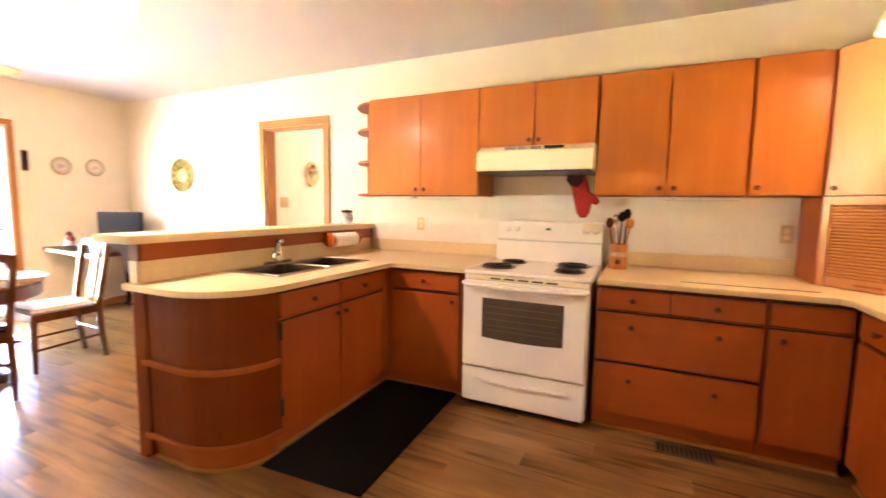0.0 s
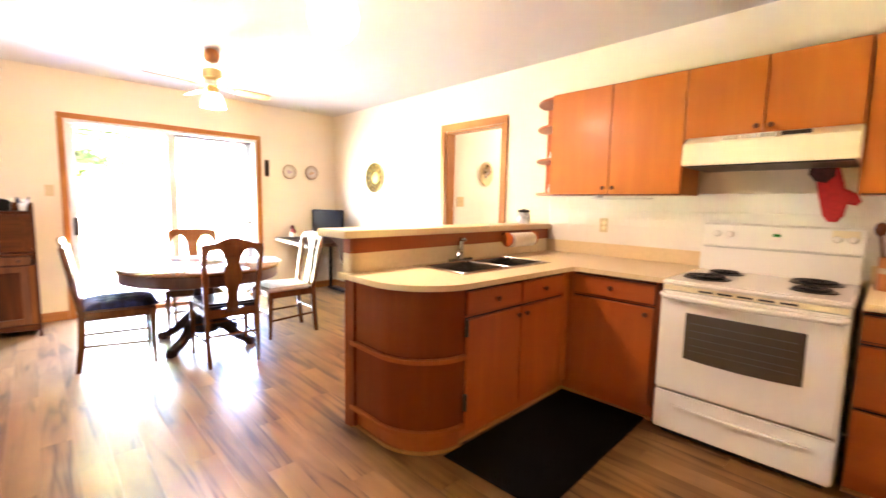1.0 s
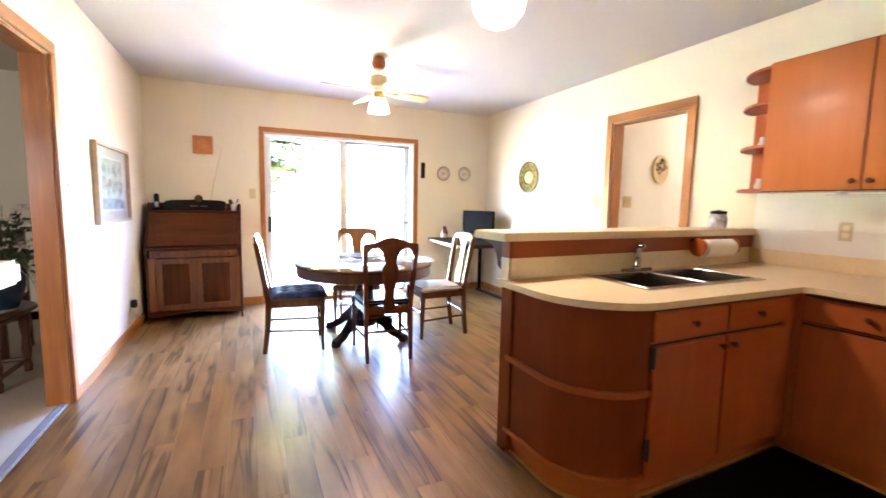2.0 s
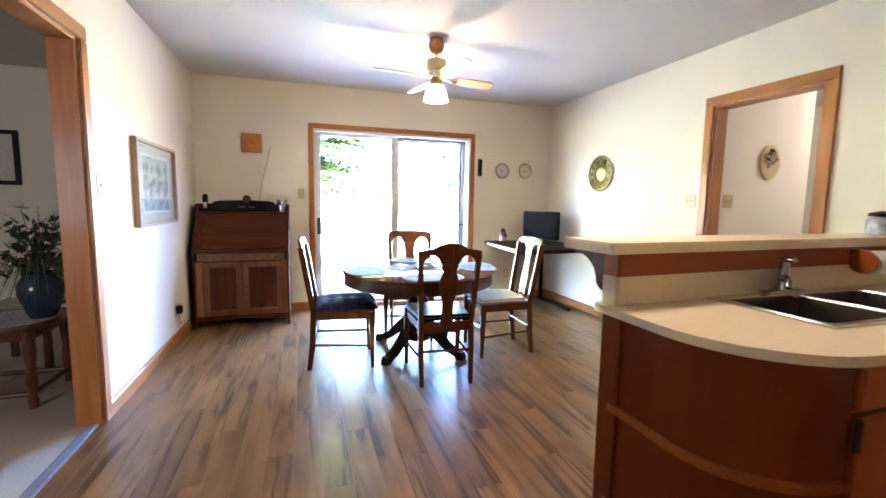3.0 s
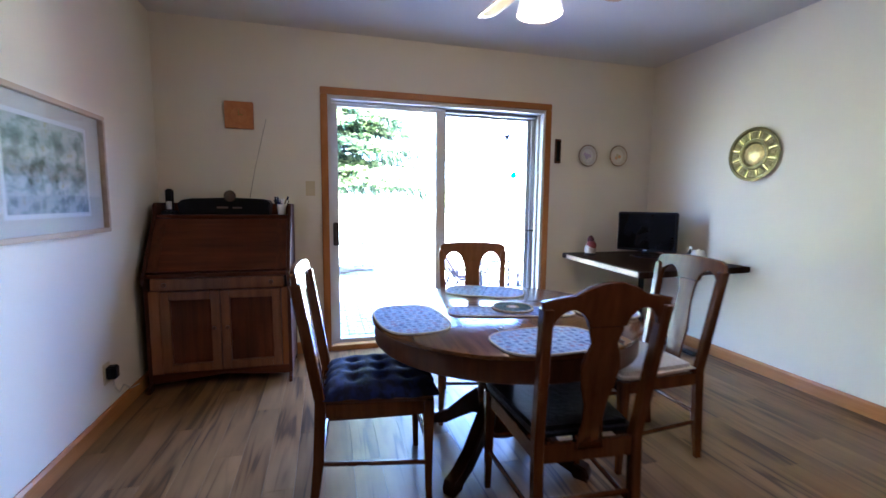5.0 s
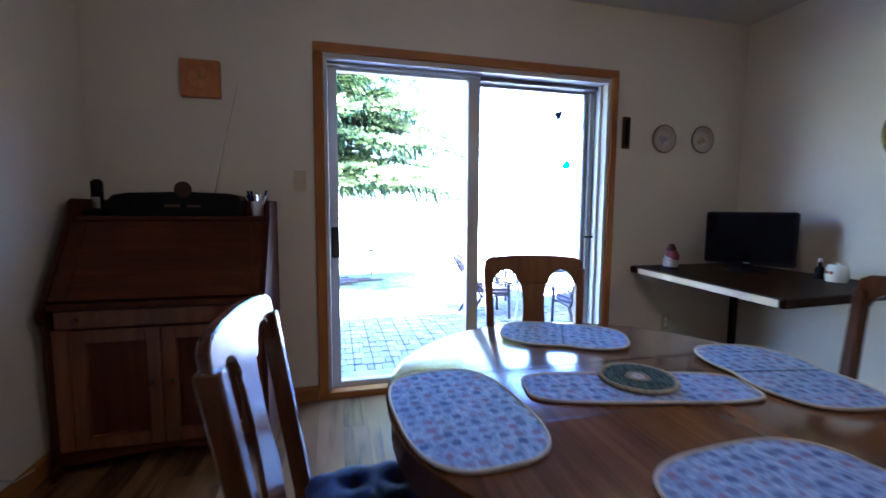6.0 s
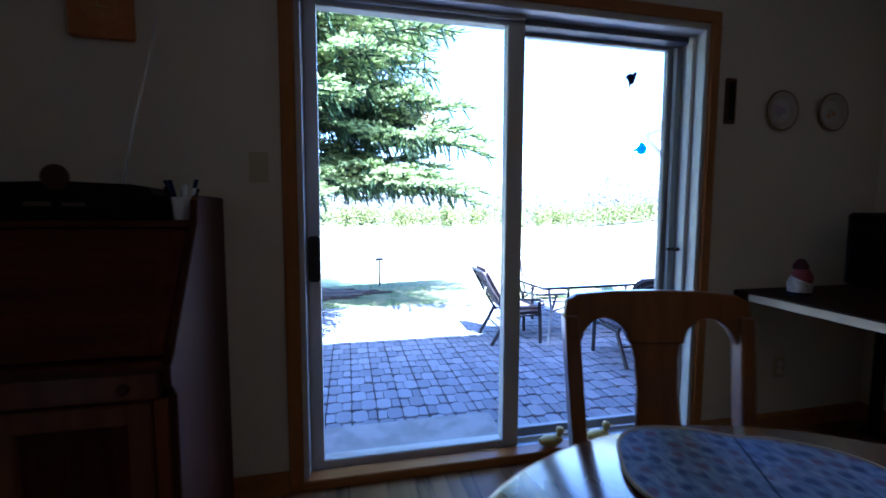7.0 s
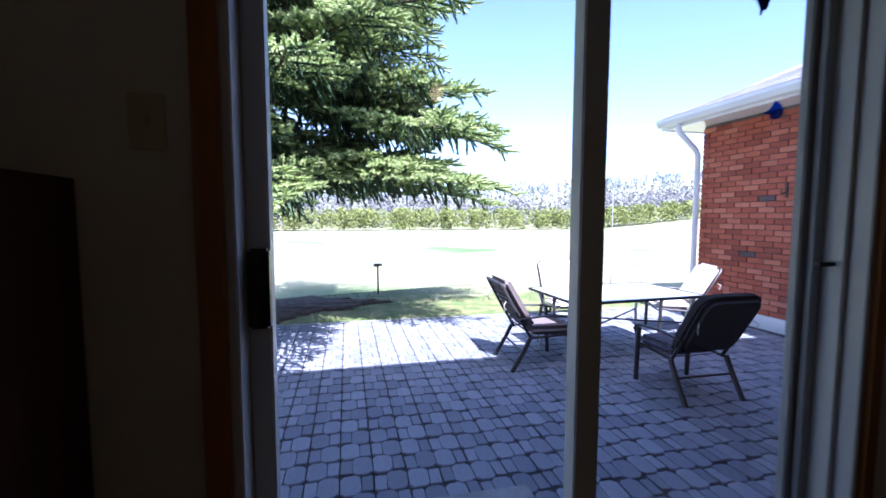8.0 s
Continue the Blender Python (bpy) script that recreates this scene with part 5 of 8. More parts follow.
part("handset", box(-5.61, -5.58, -0.617, -0.568, 1.14, 1.30, 0.009), M["plastic"], ph, smooth=True)
part("keypad", box(-5.580, -5.578, -0.610, -0.575, 1.16, 1.215), M["steel"], ph)
pc = thing("pen_cup", (-5.56, 0.135, 1.125), "white cup full of pens and scissors", "cup")
part("cup", lathe([(0.0, 0.002), (0.026, 0.002), (0.033, 0.075), (0.030, 0.075), (0.024, 0.008), (0.0, 0.008)], (-5.56, 0.135, 1.125), 20), M["white"], pc, smooth=True)
rp = random.Random(4)
for i in range(9):
    a = rp.uniform(0, 6.28)
    dx, dy = 0.022 * math.cos(a), 0.03 * math.sin(a)
    part("pen", tube([(-5.56 + dx * 0.4, 0.135 + dy * 0.4, 1.14), (-5.56 + dx * 1.6, 0.135 + dy * 1.6, 1.225 + rp.uniform(0, 0.035))], 0.0065, 6), (M["plastic"], M["steel"], M["white"], M["navy"])[i % 4], pc)

# ---------------------------------------------------------------- corner shelf with screen
SZ = 0.772
sh_ = thing("corner_desk_shelf", (-5.25, 3.05, SZ), "dark wooden corner shelf with a pale front edge", "shelf")
part("board", prism([(WEST + 0.001, 2.578), (-4.63, 2.478), (-4.615, 2.490), (-4.675, NORTH - 0.001), (WEST + 0.001, NORTH - 0.001)], SZ - 0.045, SZ, "z", 0.004), M["shelf"], sh_)
part("edge_strip", prism([(WEST + 0.10, 2.568), (-4.64, 2.477), (-4.64, 2.471), (WEST + 0.10, 2.562)], SZ - 0.04, SZ - 0.006, "z"), M["frame"], sh_, "pale edge strip")
part("leg", box(-5.615, -5.575, 3.30, 3.34, 0.03, SZ - 0.045, 0.004), M["plastic"], sh_)
part("foot_bar", box(-5.66, -4.93, 3.295, 3.345, 0.0, 0.03, 0.008), M["plastic"], sh_, "black floor bar of the leg")
TVM = pose(-5.38, 3.16, SZ, 0, 0, -62 + 90)
tv = thing("flat_screen", (0, 0, 0), "small black flat screen television on its stand", "television")
part("bezel", box(-0.25, 0.25, -0.02, 0.025, 0.045, 0.39, 0.008), M["plastic"], tv)
part("screen", box(-0.235, 0.235, -0.0225, -0.0195, 0.068, 0.375), M["screen"], tv, "dark glossy screen")
part("maker_mark", box(-0.018, 0.018, -0.022, -0.0205, 0.054, 0.059), M["alu"], tv)
part("neck", box(-0.03, 0.03, 0.0, 0.022, 0.01, 0.09), M["plastic"], tv)
part("base", lathe([(0.0, 0.018), (0.05, 0.016), (0.125, 0.006), (0.125, 0.0), (0.0, 0.0)], (0, 0.01, 0.001), 28), M["plastic"], tv, smooth=True)
tv.matrix_basis = TVM
fg = thing("ornament", (-5.60, 2.74, SZ), "small red, black and cream seated ornament on a stand", "ornament")
part("stand", lathe([(0.0, 0.012), (0.055, 0.012), (0.06, 0.0), (0.0, 0.0)], (-5.58, 2.74, SZ), 20), M["plastic"], fg, smooth=True)
part("body", lathe([(0.0, 0.0), (0.045, 0.005), (0.05, 0.04), (0.035, 0.085), (0.0, 0.10)], (-5.58, 2.74, SZ + 0.013), 20), paint("cream_cloth", (0.42, 0.36, 0.31), 0.9, 0.3, 40), fg, smooth=True)
part("jacket", lathe([(0.042, 0.0), (0.044, 0.03), (0.03, 0.06), (0.0, 0.065)], (-5.575, 2.745, SZ + 0.062), 16), paint("red_cloth", (0.17, 0.018, 0.015), 0.8, 0.2, 60), fg, smooth=True)
part("cap", lathe([(0.03, 0.0), (0.032, 0.015), (0.015, 0.045), (0.0, 0.05)], (-5.58, 2.74, SZ + 0.125), 16), paint("dark_red_felt", (0.06, 0.008, 0.008), 0.9), fg, smooth=True)
kn = thing("owl_jar", (-4.93, 3.27, SZ), "white ceramic jar with painted dark and red spots", "jar")
part("jar", lathe([(0.0, 0.0), (0.048, 0.002), (0.055, 0.03), (0.05, 0.075), (0.04, 0.10), (0.0, 0.105)], (-4.93, 3.27, SZ), 22), M["white"], kn, smooth=True)
for a in (150, 175, 200, 225, 250, 275):
    part("painted_spot", moved(lathe([(0.0, 0.003), (0.009, 0.002), (0.010, 0.0)], steps=10), pose(-4.93, 3.27, SZ + 0.055, 0, 0, a) @ pose(0.052, 0, 0.0, 0, 90, 0)), paint("spot_%d" % a, (0.35, 0.05, 0.03) if a % 2 else (0.05, 0.04, 0.04), 0.4), kn)
for a in (-1, 1):
    part("ear", lathe([(0.014, 0.0), (0.008, 0.015), (0.0, 0.022)], (-4.93 + 0.02 * a, 3.27 - 0.022 * a, SZ + 0.09), 10), M["white"], kn, smooth=True)
bt_ = thing("small_bottle", (-5.04, 3.30, SZ), "small dark bottle on the shelf", "bottle")
part("bottle", lathe([(0.0, 0.0), (0.024, 0.0), (0.025, 0.06), (0.010, 0.08), (0.009, 0.10), (0.0, 0.10)], (-5.04, 3.30, SZ), 16), M["plastic"], bt_, smooth=True)
part("cap", lathe([(0.012, 0.0), (0.012, 0.018), (0.0, 0.02)], (-5.04, 3.30, SZ + 0.10), 12), M["white"], bt_)

# ---------------------------------------------------------------- on the walls
WM = Matrix(((0, 0, 1, WEST), (1, 0, 0, 0), (0, 1, 0, 0), (0, 0, 0, 1)))    # u, v, out of the west wall
NM = Matrix(((1, 0, 0, 0), (0, 0, -1, NORTH), (0, 1, 0, 0), (0, 0, 0, 1)))  # u, v, out of the north wall
SM = Matrix(((1, 0, 0, 0), (0, 0, 1, SOUTH), (0, 1, 0, 0), (0, 0, 0, 1)))   # u, v, out of the south wall


def on_wall(m, u, v):
    return m @ Matrix.Translation((u, v, 0.0005))


cl = thing("wall_clock", (0, 0, 0), "square light oak wall clock with brass hands", "clock")
part("case", box(-0.098, 0.098, -0.098, 0.098, 0, 0.03, 0.004), M["clock"], cl)
part("dial", lathe([(0.0, 0.033), (0.05, 0.032), (0.055, 0.0302)], steps=28), wood("clock_dial_wood", (0.56, 0.22, 0.06), (0.42, 0.15, 0.04)), cl)
part("hand", box(-0.003, 0.003, -0.005, 0.038, 0.034, 0.036), M["brass"], cl)
part("hand", box(-0.005, 0.028, -0.003, 0.003, 0.0365, 0.038), M["brass"], cl)
cl.matrix_basis = on_wall(WM, -0.160, 1.851)

vt = thing("narrow_plaque", (0, 0, 0), "narrow dark carved wall plaque", "plaque")
part("board", box(-0.030, 0.030, -0.108, 0.108, 0, 0.015, 0.004), M["oak_dark"], vt)
part("relief", box(-0.018, 0.018, -0.09, 0.09, 0.015, 0.02, 0.004), M["plastic"], vt)
vt.matrix_basis = on_wall(WM, 2.484, 1.700)


M["plate_rim"] = paint("greyed_cream_glaze", (0.46, 0.40, 0.32), 0.35, 0.08, 30)
M["plate_well"] = paint("pale_glaze", (0.52, 0.47, 0.41), 0.3, 0.12, 40)


def wall_plate(u, v, r, label, c1, m=WM, face=None):
    ob = thing("wall_plate", (0, 0, 0), label, "plate", "plates on the wall")
    part("rim", lathe([(r * 0.62, 0.006), (r * 0.96, 0.020), (r, 0.018), (r * 0.97, 0.012), (r * 0.60, 0.001), (0.0, 0.001)], steps=36), M["plate_rim"], ob, smooth=True)
    part("edge_ring", lathe([(r * 0.925, 0.0190), (r * 0.965, 0.0210), (r, 0.0198), (r * 1.01, 0.016), (r * 0.98, 0.015)], steps=36), paint("plate_edge_brown", (0.22, 0.13, 0.07), 0.4), ob, smooth=True)
    part("well", lathe([(0.0, 0.0045), (r * 0.55, 0.0045), (r * 0.63, 0.007)], steps=36), M["plate_well"], ob, smooth=True)
    rr = random.Random(int(u * 100))
    for k in range(6):
        a = rr.uniform(0, 6.28)
        q = rr.uniform(0.05, 0.32) * r
        part("painted_motif", moved(lathe([(0.0, 0.0055), (r * 0.13, 0.0052), (r * 0.16, 0.0047)], steps=10), Matrix.Translation((q * math.cos(a), q * math.sin(a), 0))), paint("motif", c1[k % len(c1)], 0.4), ob)
    ob.matrix_basis = on_wall(m, u, v)


wall_plate(2.793, 1.672, 0.098, "cream collector plate with a lilac painted motif", [(0.42, 0.30, 0.38), (0.35, 0.28, 0.36)])
wall_plate(3.122, 1.682, 0.096, "cream collector plate with a russet painted motif", [(0.50, 0.25, 0.12), (0.42, 0.36, 0.24)])

bp = thing("brass_plate", (0, 0, 0), "round embossed brass wall plate", "plate")
R = 0.195
part("dish", lathe([(0.0, 0.008), (R * 0.40, 0.008), (R * 0.47, 0.020), (R * 0.54, 0.020), (R * 0.58, 0.012), (R * 0.86, 0.016), (R * 0.90, 0.026), (R, 0.024), (R, 0.016), (R * 0.5, 0.001), (0.0, 0.001)], steps=56), M["old_brass"], bp, smooth=True)
for k in range(12):
    a = 30 * k
    part("embossed_panel", moved(prism([(R * 0.60, -0.012), (R * 0.84, -0.022), (R * 0.84, 0.022), (R * 0.60, 0.012)], 0.013, 0.019, "z", 0.002, seg=1), pose(0, 0, 0, 0, 0, a)), paint("dark_brass", (0.10, 0.075, 0.03), 0.4, 0.2, 40, metal=1.0) if k == 0 else bpy.data.materials["dark_brass"], bp)
part("centre_relief", lathe([(0.0, 0.026), (0.03, 0.024), (0.058, 0.017), (0.076, 0.009)], steps=28), paint("satin_brass", (0.62, 0.50, 0.19), 0.5, 0.2, 45, 60, 0.5, metal=0.8), bp, smooth=True)
for k in range(12):
    part("rib", moved(box(R * 0.57, R * 0.87, -0.0035, 0.0035, 0.013, 0.021, 0.001), pose(0, 0, 0, 0, 0, 30 * k + 15)), M["brass"], bp)
bp.matrix_basis = on_wall(NM, -4.715, 1.600)


def switch(name, m, u, v, w=0.07, hh=0.115, toggles=1, label="ivory light switch plate", plate=None):
    ob = thing(name, (0, 0, 0), label, "light switch" if name == "light_switch" else "socket")
    part("plate", box(-w / 2, w / 2, -hh / 2, hh / 2, 0, 0.006, 0.002), plate or M["plate_cream"], ob)
    for i in range(toggles):
        x = (i - (toggles - 1) / 2) * 0.046
        if name == "light_switch":
            part("toggle", box(x - 0.005, x + 0.005, -0.004, 0.012, 0.006, 0.016, 0.002), M["plate_cream"], ob)
        else:
            for z in (-0.02, 0.02):
                part("outlet_face", lathe([(0.0, 0.0085), (0.016, 0.008), (0.017, 0.006)], (x, z, 0), 16), M["almond"], ob)
    ob.matrix_basis = on_wall(m, u, v)


switch("light_switch", WM, 0.331, 1.325)
switch("light_switch", NM, -3.543, 1.300, 0.115, 0.115, 2, "ivory double light switch plate")
switch("light_switch", SM, -3.572, 1.311, 0.07, 0.12, 1, "grey-ivory light switch plate", paint("greyed_ivory_plate", (0.36, 0.33, 0.27), 0.4, 0.03))
switch("light_switch", Matrix(((0, 0, 1, -3.46), (1, 0, 0, 0), (0, 1, 0, 0), (0, 0, 0, 1))), 3.815, 1.303, 0.115, 0.115, 2, "ivory double light switch plate in the hall")
switch("wall_socket", SM, -4.87, 0.285, label="ivory wall socket with a black adapter")
switch("wall_socket", NM, 1.0, 1.14, 0.07, 0.115, label="ivory wall socket above the worktop")
switch("wall_socket", NM, -1.545, 1.13, 0.07, 0.115, label="ivory wall socket above the worktop")
switch("wall_socket", WM, 2.90, 0.34, label="ivory wall socket under the corner shelf")
ad = thing("plug_adapter", (-4.87, SOUTH + 0.03, 0.26), "black plug adapter with a thin pale cord", "adapter")
part("adapter", box(-4.895, -4.845, SOUTH + 0.007, SOUTH + 0.055, 0.255, 0.325, 0.006), M["plastic"], ad)
part("cord", tube([(-4.87, SOUTH + 0.03, 0.256), (-4.885, SOUTH + 0.03, 0.20), (-4.93, SOUTH + 0.03, 0.15), (-4.99, SOUTH + 0.03, 0.17), (-5.05, SOUTH + 0.04, 0.12), (-5.16, SOUTH + 0.04, 0.10)], 0.0035, 6), M["linen"], ad, smooth=True)

# framed watercolour
pf = thing("framed_picture", (0, 0, 0), "framed watercolour of trees by water in a pale oak frame", "picture")
PW, PH = 0.90, 0.607
for a, c, z0, z1 in ((-PW / 2, PW / 2, PH / 2 - 0.022, PH / 2), (-PW / 2, PW / 2, -PH / 2, -PH / 2 + 0.022), (-PW / 2, -PW / 2 + 0.022, -PH / 2 + 0.022, PH / 2 - 0.022), (PW / 2 - 0.022, PW / 2, -PH / 2 + 0.022, PH / 2 - 0.022)):
    part("frame_bar", box(a, c, z0, z1, 0, 0.036, 0.003), M["frame"], pf)
part("mount", box(-PW / 2 + 0.02, PW / 2 - 0.02, -PH / 2 + 0.02, PH / 2 - 0.02, 0.004, 0.010), paint("cream_mount_board", (0.68, 0.64, 0.54), 0.9), pf, "cream mount board")


def watercolour():
    """Loose washes: misty green trees above, a dark bank across the middle, pale water with yellow shrubs below."""
    m, ns, ls, b = nodes_of("watercolour_paper")
    tc, sep = ns.new("ShaderNodeTexCoord"), ns.new("ShaderNodeSeparateXYZ")
    ls.new(tc.outputs["Generated"], sep.inputs[0])
    mp = ns.new("ShaderNodeMapping")
    mp.inputs["Scale"].default_value = (1.5, 1.1, 0.0)
    ls.new(tc.outputs["Generated"], mp.inputs[0])
    wash = noise_of(ns, ls, mp.outputs[0], 3.2, 5, 0.6)
    blot = noise_of(ns, ls, mp.outputs[0], 4.2, 5, 0.6)
    level = ns.new("ShaderNodeMath")
    level.operation = "MULTIPLY_ADD"
    level.inputs[1].default_value = 0.6
    both = ns.new("ShaderNodeMath")
    both.operation = "MULTIPLY_ADD"
    both.inputs[1].default_value = 0.5
    ls.new(wash, both.inputs[0]), ls.new(sep.outputs[1], both.inputs[2])
    ls.new(both.outputs[0], level.inputs[0])
    level.inputs[2].default_value = 0.15
    bands = ramp_of(ns, [(0.3 + 0.6 * p, c) for p, c in ((0.16, (0.42, 0.47, 0.58)), (0.30, (0.56, 0.60, 0.64)), (0.38, (0.05, 0.08, 0.08)), (0.46, (0.20, 0.10, 0.05)), (0.54, (0.07, 0.08, 0.05)), (0.64, (0.62, 0.60, 0.52)), (0.76, (0.20, 0.26, 0.20)), (0.95, (0.46, 0.52, 0.42)), (1.05, (0.26, 0.33, 0.18)))])
    ls.new(level.outputs[0], bands.inputs[0])
    tint = ramp_of(ns, [(0.36, (0.07, 0.12, 0.07)), (0.45, (0.27, 0.35, 0.25)), (0.53, (0.62, 0.64, 0.56)), (0.60, (0.68, 0.66, 0.58)), (0.68, (0.50, 0.42, 0.05))])
    ls.new(blot, tint.inputs[0])
    mix = ns.new("ShaderNodeMixRGB")
    mix.inputs[0].default_value = 0.55
    ls.new(bands.outputs[0], mix.inputs[1]), ls.new(tint.outputs[0], mix.inputs[2])
    ls.new(mix.outputs[0], b.inputs["Base Color"])
    b.inputs["Roughness"].default_value = 0.95
    return m


part("paper_border", box(-0.305, 0.305, -0.215, 0.215, 0.0101, 0.0106), paint("white_paper", (0.78, 0.77, 0.74), 0.9), pf, "white paper border")
part("painting", box(-0.285, 0.285, -0.195, 0.195, 0.0107, 0.0115), watercolour(), pf, "watercolour of trees and water")
gp = part("glazing", box(-PW / 2 + 0.021, PW / 2 - 0.021, -PH / 2 + 0.021, PH / 2 - 0.021, 0.016, 0.018), M["glass"], pf, "thin picture glass")
gp.visible_shadow = False
pf.matrix_basis = on_wall(SM, -4.515, 1.352)

# hall decorations
HM = Matrix(((0, 0, 1, -3.46), (1, 0, 0, 0), (0, 1, 0, 0), (0, 0, 0, 1)))
hd = thing("wall_wreath", (0, 0, 0), "oval dried-flower wall ornament in cream and olive", "ornament")
part("oval_board", prism(oval(0.12, 0.15, 28, 2.0), 0.0, 0.02, "z", 0.006), M["plate_cream"], hd)
rp = random.Random(8)
for k in range(16):
    a, q = rp.uniform(0, 6.28), rp.uniform(0.0, 0.09)
    part("dried_leaf", moved(lathe([(0.0, 0.03), (0.018, 0.012), (0.022, 0.0)], steps=7), Matrix.Translation((q * math.cos(a), q * 1.1 * math.sin(a), 0.02))), (M["frame"], M["linen"], M["old_brass"])[k % 3], hd)
hd.matrix_basis = on_wall(HM, 4.262, 1.652)
rb_ = thing("hall_plaque", (0, 0, 0), "small red-brown wooden plaque on the hall wall", "plaque")
part("board", box(-0.09, 0.09, -0.06, 0.06, 0, 0.02, 0.004), paint("red_brown_wood", (0.36, 0.09, 0.03), 0.5, 0.15), rb_)
part("motif", box(-0.03, 0.03, -0.02, 0.02, 0.02, 0.024, 0.003), M["oak_dark"], rb_)
rb_.matrix_basis = Matrix(((1, 0, 0, 0), (0, 0, -1, HN), (0, 1, 0, 0), (0, 0, 0, 1))) @ Matrix.Translation((-4.03, 1.66, 0.0005))

# ---------------------------------------------------------------- ceiling lights
gl = thing("globe_light", (-2.29, 1.52, 2.17), "lit white glass globe ceiling light", "ceiling light")
part("canopy", lathe([(0.0, CEIL), (0.075, CEIL), (0.07, CEIL - 0.03), (0.05, CEIL - 0.045), (0.0, CEIL - 0.045)], (-2.29, 1.52, 0), 28), M["brass"], gl, smooth=True)
gm = glowing("lit_opal_glass", (1.0, 0.90, 0.72), 0.016)
g = part("globe", lathe([(0.05, 0.150), (0.085, 0.125), (0.132, 0.065), (0.145, 0.0), (0.132, -0.065), (0.092, -0.118), (0.045, -0.14), (0.0, -0.145)], (-2.29, 1.52, 2.325), 36), gm, gl, "lit opal glass globe", smooth=True)
g.visible_shadow = False

FX, FY = -4.03, 1.362
M["pale_brass"] = paint("antique_brass", (0.62, 0.49, 0.24), 0.35, 0.06, 6, 120, 0.05, metal=0.7)
fan = thing("ceiling_fan", (FX, FY, 2.05), "white and brass ceiling fan with cane blades and lit lamp", "ceiling fan")
part("canopy", lathe([(0.0, CEIL), (0.034, CEIL), (0.048, CEIL - 0.012), (0.060, CEIL - 0.045), (0.060, CEIL - 0.070), (0.046, CEIL - 0.105), (0.018, CEIL - 0.118), (0.0, CEIL - 0.118)], (FX, FY, 0), 28), M["trim_z"], fan, "copper brown ball canopy", smooth=True)
part("rod", tube([(FX, FY, CEIL - 0.10), (FX, FY, 2.35)], 0.012), M["brass"], fan)
part("motor", lathe([(0.0, 2.362), (0.05, 2.362), (0.074, 2.350), (0.076, 2.285), (0.060, 2.265), (0.0, 2.260)], (FX, FY, 0), 32), M["pale_brass"], fan, smooth=True)
part("motor_band", lathe([(0.060, 2.262), (0.066, 2.245), (0.060, 2.222), (0.0, 2.220)], (FX, FY, 0), 32), M["white"], fan, "white band", smooth=True)
part("switch_housing", lathe([(0.0, 2.225), (0.045, 2.225), (0.048, 2.17), (0.04, 2.145), (0.0, 2.145)], (FX, FY, 0), 24), M["brass"], fan, smooth=True)
part("lamp_shade", lathe([(0.035, 2.172), (0.060, 2.160), (0.082, 2.120), (0.094, 2.070), (0.097, 2.045), (0.090, 2.048), (0.0, 2.060)], (FX, FY, 0), 32), glowing("lit_fan_glass", (1.0, 0.90, 0.70), 0.014), fan, "lit white glass bell shade", smooth=True).visible_shadow = False
blade_m = wood("pale_blade_wood", (0.50, 0.36, 0.17), (0.38, 0.25, 0.10), "x", 0.4)
cane_m = pieces_material("woven_cane", [(0.0, (0.58, 0.44, 0.19)), (1.0, (0.68, 0.54, 0.26))], 0.7, True)
for k in range(4):
    bm_m = pose(FX, FY, 2.215, 0, 0, 8 + 90 * k) @ pose(0, 0, 0, -13, 0, 0) @ Matrix.Diagonal((0.93, 1, 1, 1))
    iron = part("blade_iron", moved(prism([(0.07, -0.012), (0.13, -0.018), (0.17, -0.035), (0.20, -0.03), (0.20, 0.03), (0.17, 0.035), (0.13, 0.018), (0.07, 0.012)], -0.004, 0.001, "z"), bm_m), M["brass"], fan)
    bl = part("blade", moved(prism([(0.16, -0.045), (0.30, -0.058), (0.48, -0.062), (0.53, -0.05), (0.55, -0.02), (0.55, 0.02), (0.53, 0.05), (0.48, 0.062), (0.30, 0.058), (0.16, 0.045)], 0.002, 0.009, "z", 0.002), bm_m), blade_m, fan)
    part("cane_panel", moved(prism([(0.22, -0.034), (0.48, -0.042), (0.505, -0.02), (0.505, 0.02), (0.48, 0.042), (0.22, 0.034)], 0.0005, 0.0018, "z"), bm_m), cane_m, bl)
for dx in (0.02, -0.02):
    part("pull_chain", tube([(FX + dx, FY + 0.045, 2.16), (FX + dx, FY + 0.05, 2.10)], 0.002, 5), M["brass"], fan)

KX, KY = 1.19, 2.76
cf = thing("kitchen_ceiling_light", (KX, KY, 2.05), "brass kitchen ceiling light with lit amber glass shade", "ceiling light")
part("canopy", lathe([(0.0, CEIL), (0.08, CEIL), (0.075, CEIL - 0.03), (0.0, CEIL - 0.035)], (KX, KY, 0), 24), M["brass"], cf, smooth=True)
part("stem", tube([(KX, KY, CEIL - 0.03), (KX, KY, 2.19)], 0.010), M["brass"], cf)
part("shade", lathe([(0.03, 2.20), (0.08, 2.18), (0.115, 2.12), (0.125, 2.06), (0.118, 2.065), (0.0, 2.075)], (KX, KY, 0), 28), glowing("lit_amber_glass", (1.0, 0.50, 0.12), 0.0016), cf, "lit amber glass shade", smooth=True).visible_shadow = False
part("bulb", lathe([(0.0, 2.055), (0.022, 2.06), (0.030, 2.085), (0.0, 2.11)], (KX, KY, 0), 16), glowing("lit_bulb", (1.0, 0.92, 0.75), 0.02), cf, smooth=True).visible_shadow = False

